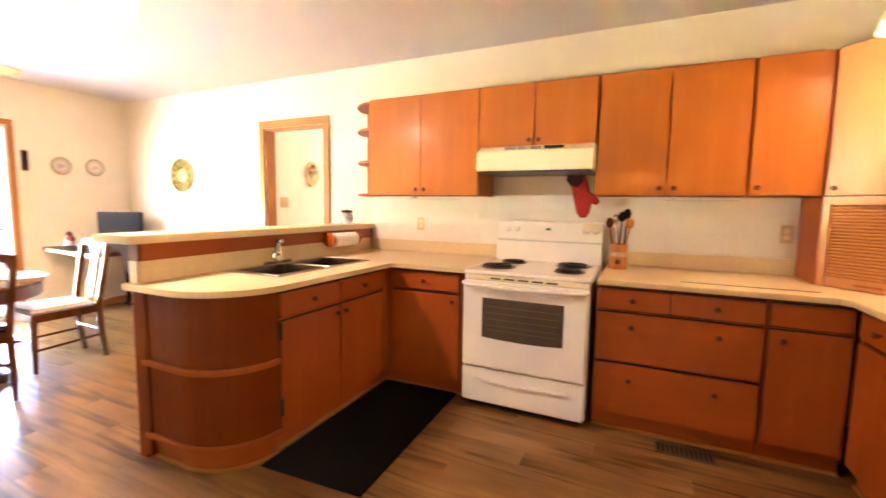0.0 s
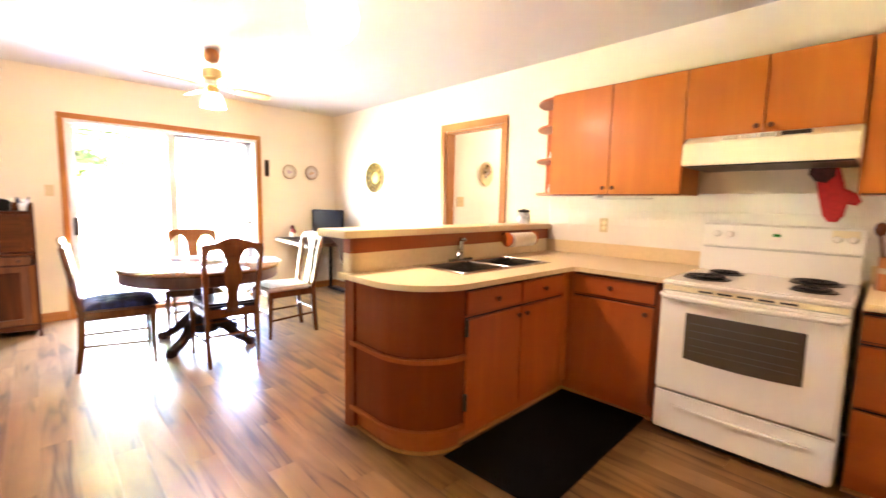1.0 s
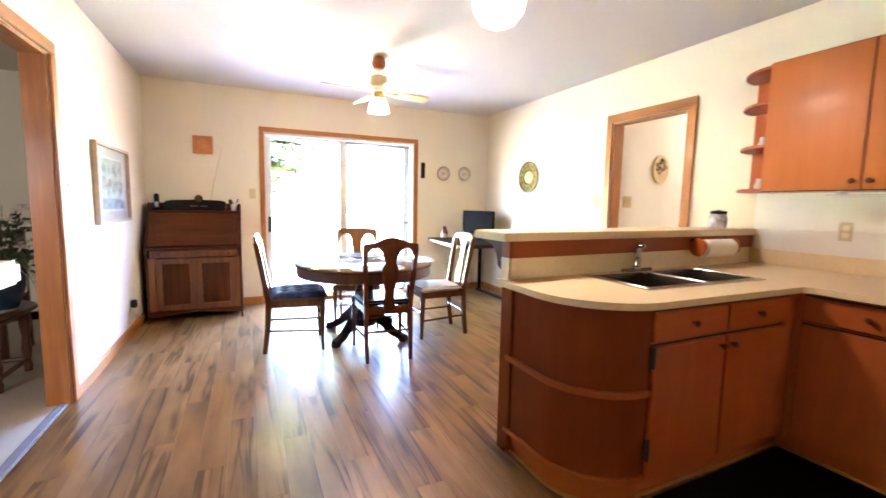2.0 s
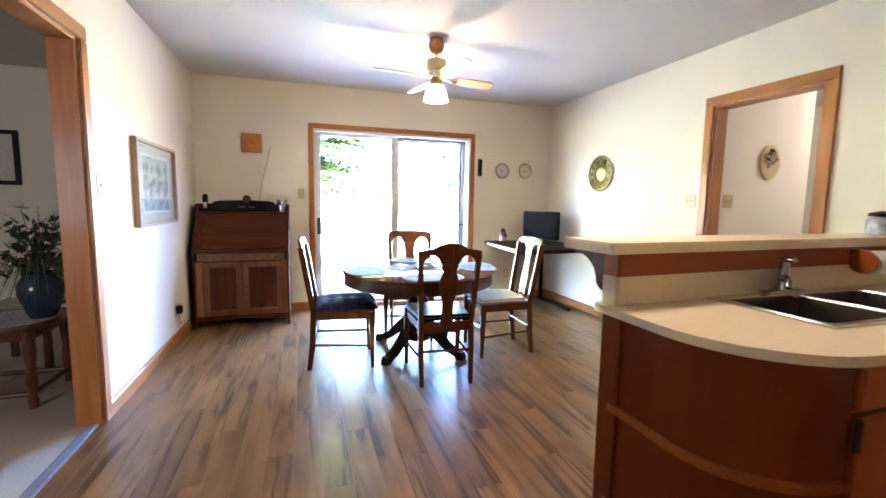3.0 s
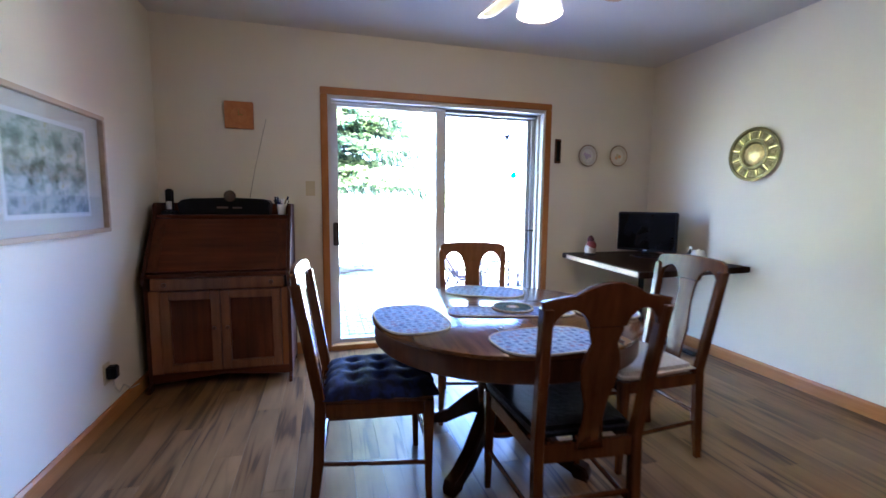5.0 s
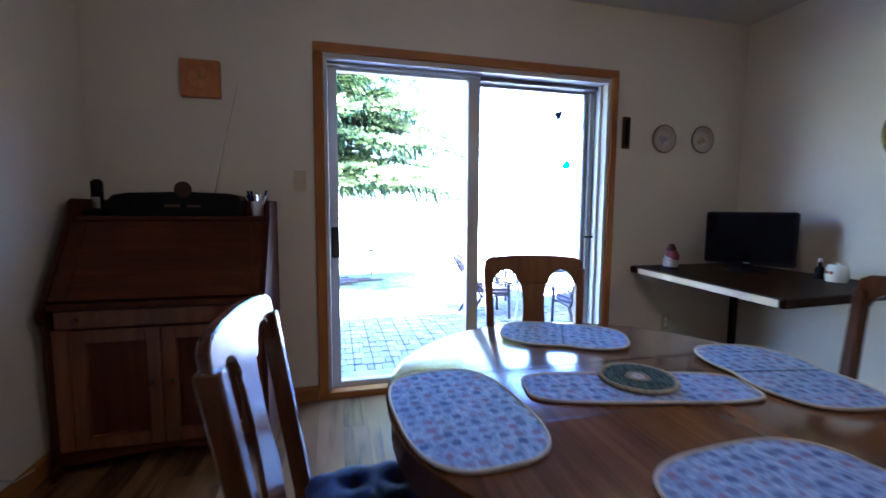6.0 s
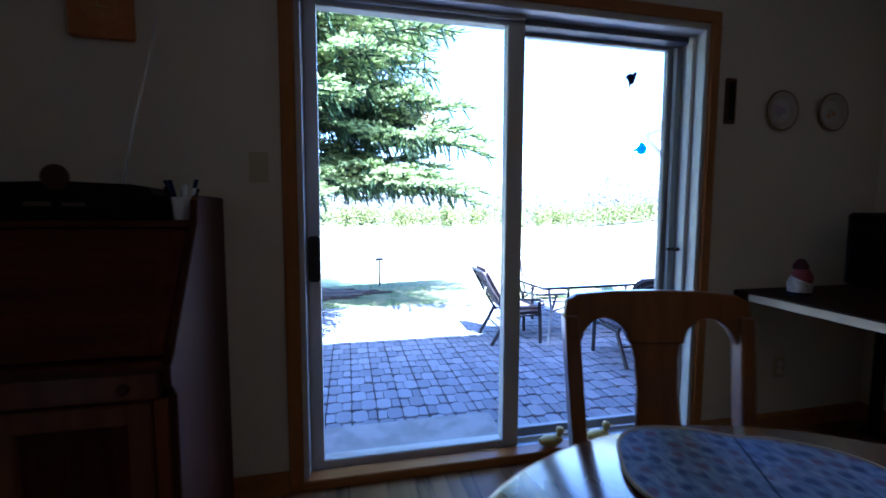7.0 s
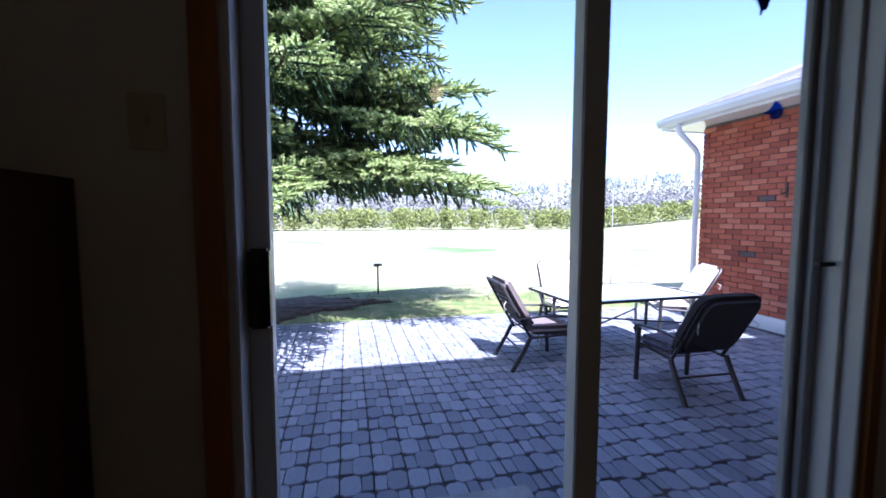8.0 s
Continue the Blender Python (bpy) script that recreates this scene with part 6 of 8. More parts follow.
# ---------------------------------------------------------------- on the worktops and bar
pt = thing("paper_towel_holder", (-1.99, 2.96, 1.0), "paper towel roll on a wooden holder under the bar", "paper towel")
for y in (2.80, 3.13):
    part("end_disc", lathe([(0.0, 0.009), (0.053, 0.008), (0.056, 0.0), (0.053, -0.008), (0.0, -0.009)], (-1.968, y, 1.012), 26, axis="y"), M["cab"], pt, smooth=True)
    part("arm", box(-2.016, -1.95, y - 0.008, y + 0.008, 1.005, 1.065, 0.003), M["oak"], pt)
part("roll", lathe([(0.016, 0.0), (0.055, 0.0), (0.055, 0.27), (0.016, 0.27)], (-1.960, 2.825, 1.007), 28, axis="y"), paint("white_paper", (0.78, 0.76, 0.72), 0.95, 0.02, 20, 90, 0.4), pt, smooth=True)
jr = thing("glass_jar", (-2.13, 3.22, BZ + 0.041), "glass jar with a dark lid and coloured sweets", "jar")
part("jar", lathe([(0.0, 0.0), (0.048, 0.002), (0.055, 0.03), (0.055, 0.075), (0.045, 0.095), (0.0, 0.098)], (-2.13, 3.22, BZ + 0.041), 24), paint("blue_white_glaze", (0.42, 0.44, 0.50), 0.2, 0.6, 30), jr, smooth=True)
part("lid", lathe([(0.05, 0.0), (0.05, 0.018), (0.02, 0.024), (0.0, 0.03)], (-2.13, 3.22, BZ + 0.139), 24), M["plastic"], jr, "dark lid", smooth=True)
ck = thing("utensil_block", (0.06, 3.27, C1), "wooden holder full of cooking utensils", "utensil holder")
part("holder", lathe([(0.0, 0.0), (0.052, 0.0), (0.056, 0.01), (0.056, 0.165), (0.050, 0.165), (0.048, 0.02), (0.0, 0.02)], (0.06, 3.26, C1), 26), M["clock"], ck, smooth=True)
part("pale_band", lathe([(0.0565, 0.085), (0.0575, 0.09), (0.0575, 0.108), (0.0565, 0.113)], (0.06, 3.26, C1), 26), M["frame"], ck, smooth=True)
part("carved_mark", box(0.045, 0.075, 3.2025, 3.206, C1 + 0.035, C1 + 0.065), M["oak_dark"], ck)
ut = [((0.03, 3.24), (0.00, 3.22), 0.15, "oak"), ((0.06, 3.28), (0.07, 3.30), 0.19, "plastic"), ((0.09, 3.24), (0.12, 3.22), 0.15, "trim_z"), ((0.05, 3.30), (0.03, 3.33), 0.17, "steel"), ((0.085, 3.29), (0.10, 3.31), 0.21, "plastic")]
for (x, y), (x2, y2), L, mm in ut:
    u = part("utensil", tube([(x, y, C1 + 0.10), (x2, y2, C1 + 0.13 + L)], 0.006, 8), M[mm], ck)
    part("utensil_head", moved(lathe([(0.0, -0.035), (0.02, -0.02), (0.026, 0.005), (0.018, 0.03), (0.0, 0.04)], steps=14), pose(x2, y2, C1 + 0.15 + L) @ Matrix.Diagonal((1, 0.35, 1, 1))), M[mm], u, smooth=True)
om = thing("oven_mitt", (-0.16, 3.42, 1.25), "red quilted oven mitt hanging beneath the hood", "oven mitt")
mitt = [(-0.30, 1.53), (-0.19, 1.53), (-0.155, 1.40), (-0.105, 1.37), (-0.085, 1.33), (-0.105, 1.305), (-0.14, 1.315), (-0.15, 1.25), (-0.175, 1.215), (-0.215, 1.215), (-0.24, 1.25), (-0.265, 1.36)]
part("mitt", prism(mitt, 3.395, 3.43, "y", 0.012, seg=3), paint("red_quilted_cotton", (0.45, 0.018, 0.02), 0.85, 0.15, 40, 60, 0.5), om, smooth=True)
part("dark_mitt", prism([(-0.31, 1.53), (-0.20, 1.53), (-0.20, 1.47), (-0.235, 1.43), (-0.285, 1.44), (-0.315, 1.48)], 3.385, 3.394, "y", 0.003), paint("dark_print_cotton", (0.05, 0.012, 0.012), 0.9, 0.4, 50), om)
for x0, x1 in ((-1.56, -1.12), (0.30, 0.70)):
    ul = thing("under_cabinet_light", ((x0 + x1) / 2, 3.30, UB - 0.02), "slim white under-cabinet light", "light fitting", "under-cabinet lights")
    part("housing", box(x0, x1, 3.25, 3.33, UB - 0.026, UB - 0.0205, 0.002), M["alu"], ul)
    part("diffuser", box(x0 + 0.02, x1 - 0.02, 3.26, 3.32, UB - 0.032, UB - 0.0262, 0.002), M["white"], ul)
    part("bracket", box(x0 + 0.05, x0 + 0.07, 3.25, 3.33, UB - 0.0205, UB - 0.0005), M["alu"], ul)
# small things on the open shelves
sp_ = random.Random(3)
for z, cols in ((UB + 0.018, ((0.6, 0.6, 0.62), (0.5, 0.46, 0.4))), (1.65, ((0.03, 0.03, 0.03), (0.5, 0.52, 0.5))), (1.91, ((0.55, 0.58, 0.55), (0.5, 0.35, 0.2)))):
    for k, c in enumerate(cols):
        x, y = -1.92 - 0.085 * k, NORTH - 0.07 - 0.05 * (1 - k)
        hh = sp_.uniform(0.05, 0.10)
        tr = solid("shelf_trinket", lathe([(0.0, 0.0), (0.024, 0.0), (0.03, hh * 0.4), (0.018, hh * 0.8), (0.02, hh), (0.0, hh)], (x, y, z), 16), paint("trinket_%d_%d" % (int(z * 100), k), c, 0.35), "small ceramic trinket on the open shelf", "ornament", group="trinkets on the shelf", smooth=True)

# ledge beside the living room opening
lg = thing("raised_ledge", (-1.4, -0.48, 1.1), "cream laminate ledge on a half wall", "ledge", kind="structure")
part("ledge_top", box(-1.56, -0.55, SOUTH, -0.20, 1.045, 1.10, 0.008), M["top"], lg)
part("half_wall", box(-1.30, -0.55, SOUTH + 0.001, -0.45, 0, 1.045), M["wall"], lg)

# ---------------------------------------------------------------- floor vents
for x0, x1, y0, y1 in ((-5.66, -5.56, 1.50, 1.78), (0.32, 0.60, 2.655, 2.765)):
    fv = thing("floor_register", ((x0 + x1) / 2, (y0 + y1) / 2, 0), "dark brown slotted metal floor register", "floor register", "floor registers")
    part("plate", box(x0, x1, y0, y1, 0.0005, 0.005, 0.002), M["register"], fv)
    along = x1 - x0 > y1 - y0
    n = int(max(x1 - x0, y1 - y0) / 0.022)
    for i in range(n):
        t = 0.012 + i * 0.022
        bm = box(x0 + t, x0 + t + 0.010, y0 + 0.012, y1 - 0.012, 0.005, 0.0065) if along else box(x0 + 0.012, x1 - 0.012, y0 + t, y0 + t + 0.010, 0.005, 0.0065)
        part("slat", bm, M["plastic"], fv)

# ducks on the sill, birds on the pane
for k, (y, c) in enumerate(((1.60, (0.55, 0.42, 0.10)), (1.85, (0.55, 0.42, 0.10)), (2.19, (0.20, 0.18, 0.08)))):
    dk_ = solid("duck_ornament", lathe([(0.0, -0.05), (0.018, -0.045), (0.034, -0.01), (0.036, 0.02), (0.024, 0.05), (0.010, 0.07), (0.0, 0.075)], (0, 0, 0), 18, axis="y"), paint("duck_glaze_%d" % k, c, 0.4, 0.2, 30), "small painted wooden duck on the door sill", "ornament", group="ducks on the sill", smooth=True)
    bm = bmesh.new()
    bm.from_mesh(dk_.data)
    for v in bm.verts:
        v.co.z *= 0.75
    lathe([(0.0, -0.020), (0.016, -0.012), (0.020, 0.0), (0.015, 0.014), (0.0, 0.02)], (0, 0.045, 0.072), 14, bm=bm)
    tube([(0, 0.060, 0.070), (0, 0.088, 0.066)], [0.008, 0.003], 8, bm=bm, flat=0.5)
    tube([(0, 0.04, 0.045), (0, 0.045, 0.065)], 0.012, 8, bm=bm)
    low = min(v.co.z for v in bm.verts)
    for v in bm.verts:
        v.co.z -= low
    bm.to_mesh(dk_.data)
    bm.free()
    dk_.location = (-5.808, y, 0.0405)

body_o = [(-0.02, 0.045), (0.005, 0.05), (0.02, 0.04), (0.03, 0.02), (0.026, -0.005), (0.01, -0.022), (-0.005, -0.02), (-0.015, -0.04), (-0.024, -0.042), (-0.02, -0.015), (-0.028, 0.01), (-0.04, 0.028)]
for y, z, turn, c, nm in ((2.060, 1.818, 10, (0.012, 0.014, 0.03), "dark"), (2.125, 1.478, -60, (0.02, 0.06, 0.42), "blue")):
    bd = thing("window_ornament", (0, 0, 0), nm + " bird-shaped ornament stuck on the pane", "window ornament", "ornaments on the pane")
    mm = glass("ornament_%s_glass" % nm, (0.03, 0.03, 0.06) if nm == "dark" else (0.12, 0.30, 0.98))
    part("cut_out", prism(body_o, 0.0, 0.003, "z", 0.001, seg=1), mm, bd)
    part("wing", prism([(-0.01, 0.02), (0.03, 0.055), (0.05, 0.05), (0.03, 0.01), (0.008, -0.005)], 0.003, 0.005, "z"), mm if nm == "dark" else glass("pale_blue_glass", (0.72, 0.84, 1.0)), bd)
    bd.matrix_basis = Matrix(((0, 0, 1, -5.9465), (1, 0, 0, y), (0, 1, 0, z), (0, 0, 0, 1))) @ pose(0, 0, 0.0005, 0, 0, turn) @ Matrix.Diagonal((0.75, 0.75, 1, 1) if nm == "dark" else (0.85, 0.85, 1, 1))

# ---------------------------------------------------------------- living room corner
st = thing("side_table", (-3.95, -1.35, 0), "small dark carved oak side table", "table")
part("top", prism([(-0.30 * 1.0 + p[0] * 0 - 3.95 + 0.30 + p[0], p[1] - 1.38) for p in oval(0.32, 0.32, 32, 2.4)], 0.475, 0.50, "z", 0.006), M["oak_dark"], st)
for dx, dy in ((-0.2, -0.2), (0.2, -0.2), (-0.2, 0.2), (0.2, 0.2)):
    part("leg", lathe([(0.022, 0.0), (0.026, 0.05), (0.018, 0.08), (0.03, 0.16), (0.022, 0.26), (0.032, 0.34), (0.03, 0.475)], (-3.95 + dx, -1.38 + dy, 0), 14), M["oak_dark"], st, smooth=True)
for a, c in (((-0.2, -0.2), (0.2, -0.2)), ((-0.2, 0.2), (0.2, 0.2)), ((-0.2, -0.2), (-0.2, 0.2)), ((0.2, -0.2), (0.2, 0.2))):
    part("stretcher", tube([(-3.95 + a[0], -1.38 + a[1], 0.09), (-3.95 + c[0], -1.38 + c[1], 0.09)], 0.016, 8), M["oak_dark"], st)
    part("frieze", tube([(-3.95 + a[0], -1.38 + a[1], 0.44), (-3.95 + c[0], -1.38 + c[1], 0.44)], 0.028, 6, flat=1.1), M["oak_dark"], st)
solid("lace_doily", prism(oval(0.24, 0.24, 40, 2.0), 0.0, 0.003, "z"), two_tone("grey_lace", (0.28, 0.28, 0.30), (0.62, 0.62, 0.64), 90, 0.95), "pale lace doily on the side table", "doily").location = (-3.95, -1.36, 0.501)
vs = thing("flower_vase", (-3.96, -1.20, 0.504), "dark blue glazed vase with dried flowers and grass", "vase")
part("vase", lathe([(0.0, 0.0), (0.065, 0.0), (0.085, 0.05), (0.115, 0.15), (0.115, 0.21), (0.085, 0.26), (0.092, 0.28), (0.08, 0.28), (0.07, 0.25), (0.0, 0.24)], (-3.96, -1.20, 0.504), 28), paint("dark_blue_glaze", (0.012, 0.03, 0.055), 0.12, 0.3, 8), vs, smooth=True)
rv = random.Random(11)
stems, grass, blooms = bmesh.new(), bmesh.new(), []
for k in range(26):
    a, s = rv.uniform(0, 6.28), rv.uniform(0.08, 0.30)
    tip = Vector((-3.96 + s * math.cos(a), -1.20 + s * math.sin(a), 0.78 + rv.uniform(0.12, 0.42)))
    tube([(-3.96, -1.20, 0.76), (-3.96 + 0.4 * s * math.cos(a), -1.20 + 0.4 * s * math.sin(a), 0.9), tuple(tip)], 0.0018, 4, bm=stems)
    blooms.append(tip)
for k in range(60):
    a, s = rv.uniform(0, 6.28), rv.uniform(0.15, 0.34)
    tube([(-3.96, -1.20, 0.77), (-3.96 + 0.5 * s * math.cos(a), -1.20 + 0.5 * s * math.sin(a), 0.88), (-3.96 + s * math.cos(a), -1.20 + s * math.sin(a), 0.70 - rv.uniform(0, 0.12))], [0.003, 0.003, 0.0006], 4, bm=grass)
part("stems", stems, M["bark"], vs)
part("grass_tuft", grass, paint("dry_green_grass", (0.09, 0.12, 0.05), 0.8, 0.3, 10), vs)
pet = bmesh.new()
for tip in blooms[:18]:
    for q in range(7):
        a = q * 0.9
        petal = prism([(0, 0), (0.016, 0.010), (0.038, 0.007), (0.042, -0.006), (0.016, -0.010)], 0, 0.001, "z")
        join(pet, moved(petal, Matrix.Translation(tip) @ pose(0, 0, 0, rv.uniform(-40, 40), rv.uniform(-40, 40), math.degrees(a))))
part("blossoms", pet, paint("cream_petals", (0.66, 0.58, 0.50), 0.9, 0.15, 30), vs)
foli = bmesh.new()
for k in range(230):
    a, s = rv.uniform(0, 6.28), rv.uniform(0.02, 0.17)
    join(foli, moved(prism([(0, 0), (0.02, 0.014), (0.05, 0.006), (0.06, 0), (0.05, -0.006), (0.02, -0.014)], 0, 0.001, "z"), pose(-3.96 + s * math.cos(a), -1.20 + s * math.sin(a), 0.76 + rv.uniform(0, 0.34), rv.uniform(-70, 70), rv.uniform(-70, 70), math.degrees(a))))
part("leaves", foli, paint("dark_silk_leaves", (0.02, 0.045, 0.018), 0.7, 0.3, 20), vs)
ch_ = thing("slat_chair", (-4.35, -1.55, 0), "brown wooden chair beyond the side table", "chair")
for dx, dy in ((-0.2, -0.2), (0.2, -0.2)):
    part("leg", box(-4.6 + dx - 0.02, -4.6 + dx + 0.02, -1.6 + dy - 0.02, -1.6 + dy + 0.02, 0, 0.44, 0.003), M["oak"], ch_)
for dx in (-0.2, 0.2):
    part("post", box(-4.6 + dx - 0.02, -4.6 + dx + 0.02, -1.42, -1.38, 0, 1.0, 0.004), M["oak"], ch_)
part("seat", box(-4.82, -4.38, -1.82, -1.38, 0.44, 0.47, 0.006), M["oak"], ch_)
for z in (0.62, 0.78, 0.93):
    part("back_slat", box(-4.58 - 0.2, -4.62 + 0.2, -1.41, -1.39, z, z + 0.055, 0.003), M["oak"], ch_)
pp = thing("dark_frame", (WEST, -2.35, 1.6), "narrow dark picture frame on the living room wall", "picture")
part("frame_bar", box(WEST + 0.001, WEST + 0.02, -2.55, -2.15, 1.35, 1.85, 0.004), M["plastic"], pp)
part("print", box(WEST + 0.02, WEST + 0.022, -2.51, -2.19, 1.39, 1.81), M["linen"], pp)

# ================================================================ outside


def mesh_of(name, verts, faces, material, parent=None, label="", smooth=False):
    me = bpy.data.meshes.new(name)
    me.from_pydata(verts, [], faces)
    me.materials.append(material)
    if smooth:
        for p in me.polygons:
            p.use_smooth = True
    ob = new(name, me)
    if parent:
        ob.parent = parent
        BASE[ob.name] = BASE.get(parent.name, Vector())
    return tagged(ob, label)


PATIO_W = -10.35


def ground_z(x, y):
    """Lawn: level with the paving, then a gently falling field that rises again to a wooded hill."""
    d = max(0.0, PATIO_W - x)
    fall = 0.022 * min(d, 108.0) * min(1.0, 0.4 + d / 20)
    rise = 0.066 * min(max(0.0, d - 118.0), 300.0)
    crest = 12.35 + 0.30 * min(max(y, -3.0), 9.0)      # the lawn ends in a low bank
    k = min(1.0, max(0.0, (-x - crest) / 2.6))
    bank = 0.75 * k * k * (3 - 2 * k) * max(0.0, 1.0 - d / 70.0)
    rise += 0.085 * max(0.0, y - 72.0) * min(1.0, d / 100.0)      # the field climbs to the north
    return PATIO - 0.01 - fall - bank + rise + 0.06 * math.sin(0.21 * x + 0.13 * y) * min(1, d / 12)


bm = bmesh.new()
xs = [-6.0, -7.5, PATIO_W + 0.01] + [PATIO_W - 0.3 - 0.3 * i for i in range(0, 28)] + [PATIO_W - 8.7 * 1.15 ** i for i in range(1, 20)]
xs = [x for x in xs if x > -112] + [-119, -128, -135, -150, -170, -200, -240, -300, -360, -430, -900]
ys = [-700, -320, -160, -90, -55, -34, -22, -14, -9, -6, -4, -2.5, -1, 0, 1, 2, 3, 4, 5, 6.5, 8.5, 11, 15, 21, 30, 45, 60, 72, 85, 100, 120, 220, 420, 800]
grid = [[bm.verts.new((x, y, ground_z(x, y) if x < PATIO_W else PATIO - 0.03)) for y in ys] for x in xs]
for i in range(len(xs) - 1):
    for j in range(len(ys) - 1):
        bm.faces.new((grid[i][j], grid[i + 1][j], grid[i + 1][j + 1], grid[i][j + 1]))
solid("ground", bm, M["lawn"], "pale spring lawn sloping away to a field", "lawn", "structure", smooth=True)

# worn strip of lawn along the paving, and fallen needles round the spruce
bm = bmesh.new()
rl = random.Random(8)
for i in range(57):
    y = -6 + 0.25 * i
    for x in (PATIO_W + 0.004, PATIO_W - 0.8, PATIO_W - 2.5 + 0.5 * math.sin(0.9 * y) + rl.uniform(-0.15, 0.15)):
        bm.verts.new((x, y, ground_z(x, y) + (0.008 if x > PATIO_W - 2 else -0.006)))
bm.verts.ensure_lookup_table()
for i in range(56):
    for j in range(2):
        bm.faces.new([bm.verts[3 * i + j], bm.verts[3 * i + j + 1], bm.verts[3 * i + j + 4], bm.verts[3 * i + j + 3]])
bmesh.ops.recalc_face_normals(bm, faces=bm.faces)
solid("lawn_edge", bm, M["dead_grass"], "worn green and tan grass beside the paving", "lawn", "structure", smooth=True)
bm = bmesh.new()
mid_ = bm.verts.new((-11.7, -0.9, ground_z(-11.7, -0.9) + 0.045))
rim_, lip = [], []
for i in range(72):
    a = i * 2 * math.pi / 72
    k = 0.90 + 0.12 * math.sin(5 * a) + rl.uniform(-0.13, 0.13)
    for ring_, q, up in ((rim_, 0.94, 0.03), (lip, 1.0, -0.03)):
        x, y = min(-11.7 + 1.28 * k * q * math.cos(a), PATIO_W - 0.06), -0.9 + 2.15 * k * q * math.sin(a)
        ring_.append(bm.verts.new((x - (0.02 if q < 1 else 0), y, ground_z(x, y) + up)))
for i in range(72):
    j = (i + 1) % 72
    bm.faces.new((mid_, rim_[i], rim_[j]))
    bm.faces.new((rim_[i], lip[i], lip[j], rim_[j]))
bmesh.ops.recalc_face_normals(bm, faces=bm.faces)
solid("needle_bed", bm, M["litter"], "brown fallen needles and bare soil under the spruce", "soil", "structure", smooth=True)

# tufts of grass at the lawn's near edge
rg_ = random.Random(21)
V, F = [], []
for k in range(11000):
    x = PATIO_W - 0.02 - abs(rg_.gauss(0, 1.9))
    y = rg_.uniform(-2.5, 6.5)
    z = ground_z(x, y) - 0.005
    a = rg_.uniform(0, 6.28)
    hgt = rg_.uniform(0.012, 0.036)
    for q in range(3):
        b = a + q * 2.1
        i = len(V)
        V += [(x - 0.004 * math.sin(b), y + 0.004 * math.cos(b), z), (x + 0.004 * math.sin(b), y - 0.004 * math.cos(b), z), (x + 0.03 * math.cos(b), y + 0.03 * math.sin(b), z + hgt)]
        F.append((i, i + 1, i + 2))
tagged(mesh_of("grass", V, F, pieces_material("grass_blades", [(0.0, (0.09, 0.15, 0.04)), (0.6, (0.15, 0.19, 0.06)), (1.0, (0.27, 0.25, 0.11))], 0.8, True, 30, 0.0)), "short spring grass at the paving's edge", "grass", kind="stuff")

# wood at the field's end, and hills
rt = random.Random(5)


def far_wood(name, count, xr, yr, hr, kinds, mat_, label):
    V, F = [], []
    for k in range(count):
        x, y, hgt = rt.uniform(*xr), rt.uniform(*yr), rt.uniform(*hr)
        z = ground_z(x, y)
        conifer = rt.random() < kinds
        w = hgt * (0.17 if conifer else 0.42)
        for q in range(64):
            u = rt.random() ** (0.8 if conifer else 0.6)
            rr = w * (1.0 - u) if conifer else w * math.sqrt(max(0.05, 1 - (2 * u - 1.0) ** 2))
            a = rt.uniform(0, 6.28)
            cx, cy, cz = x + rr * math.cos(a) * 0.7, y + rr * math.sin(a) * 0.7, z + hgt * (0.06 + 0.94 * u)
            s = hgt * (0.055 if conifer else 0.072) * rt.uniform(0.6, 1.3)
            i = len(V)
            V += [(cx + rt.uniform(-s, s), cy + rt.uniform(-s, s), cz + rt.uniform(-s, s)) for _ in range(4)]
            F += [(i, i + 1, i + 2), (i, i + 2, i + 3), (i, i + 1, i + 3), (i + 1, i + 2, i + 3)]
    return tagged(mesh_of(name, V, F, mat_), label, "trees", kind="stuff")


far_wood("hedge_trees", 620, (-124, -117), (-95, 130), (4.0, 6.4), 0.15, pieces_material("far_spring_leaves", [(0.0, (0.115, 0.150, 0.035)), (1.0, (0.25, 0.27, 0.075))], 0.9, True, 3, 0), "row of young green trees along the far field")
far_wood("bare_bushes", 26, (-74, -60), (-17.5, -9.5), (2.4, 4.0), 0.0, pieces_material("bare_bush_twigs", [(0.0, (0.16, 0.15, 0.14)), (1.0, (0.27, 0.25, 0.23))], 0.9, True, 3, 0), "grey leafless bushes at the field's side")
# distance haze is mixed into the tones of the bare wood and the hill
far_wood("bare_trees", 700, (-170, -128), (-140, 230), (5.5, 9.5), 0.45, pieces_material("haze_paled_twigs", [(0.0, (0.20, 0.20, 0.195)), (0.6, (0.225, 0.22, 0.215)), (1.0, (0.17, 0.195, 0.16))], 0.9, True, 3, 0), "grey leafless wood behind the young trees")
far_wood("hill_trees", 900, (-420, -190), (-420, 620), (7, 13), 0.5, pieces_material("haze_tinted_hill_trees", [(0.0, (0.14, 0.16, 0.17)), (1.0, (0.22, 0.235, 0.245))], 0.95, True, 1, 0), "wooded hill on the horizon with haze put into its colour")

# ---------------------------------------------------------------- spruce
SPX, SPY, SPH = -11.2, -0.95, 10.2
rs = np.random.RandomState(11)
tree = thing("spruce_tree", (SPX, SPY, PATIO - 0.15), "tall green spruce with drooping layered branches", "tree")
base_z = ground_z(SPX, SPY) - 0.05
part("trunk", tube([(SPX, SPY, base_z), (SPX + 0.02, SPY, 3), (SPX, SPY, SPH * 0.6), (SPX, SPY, SPH + base_z)], [0.19, 0.15, 0.08, 0.012], 12), M["bark"], tree, smooth=True)
limbs = bmesh.new()
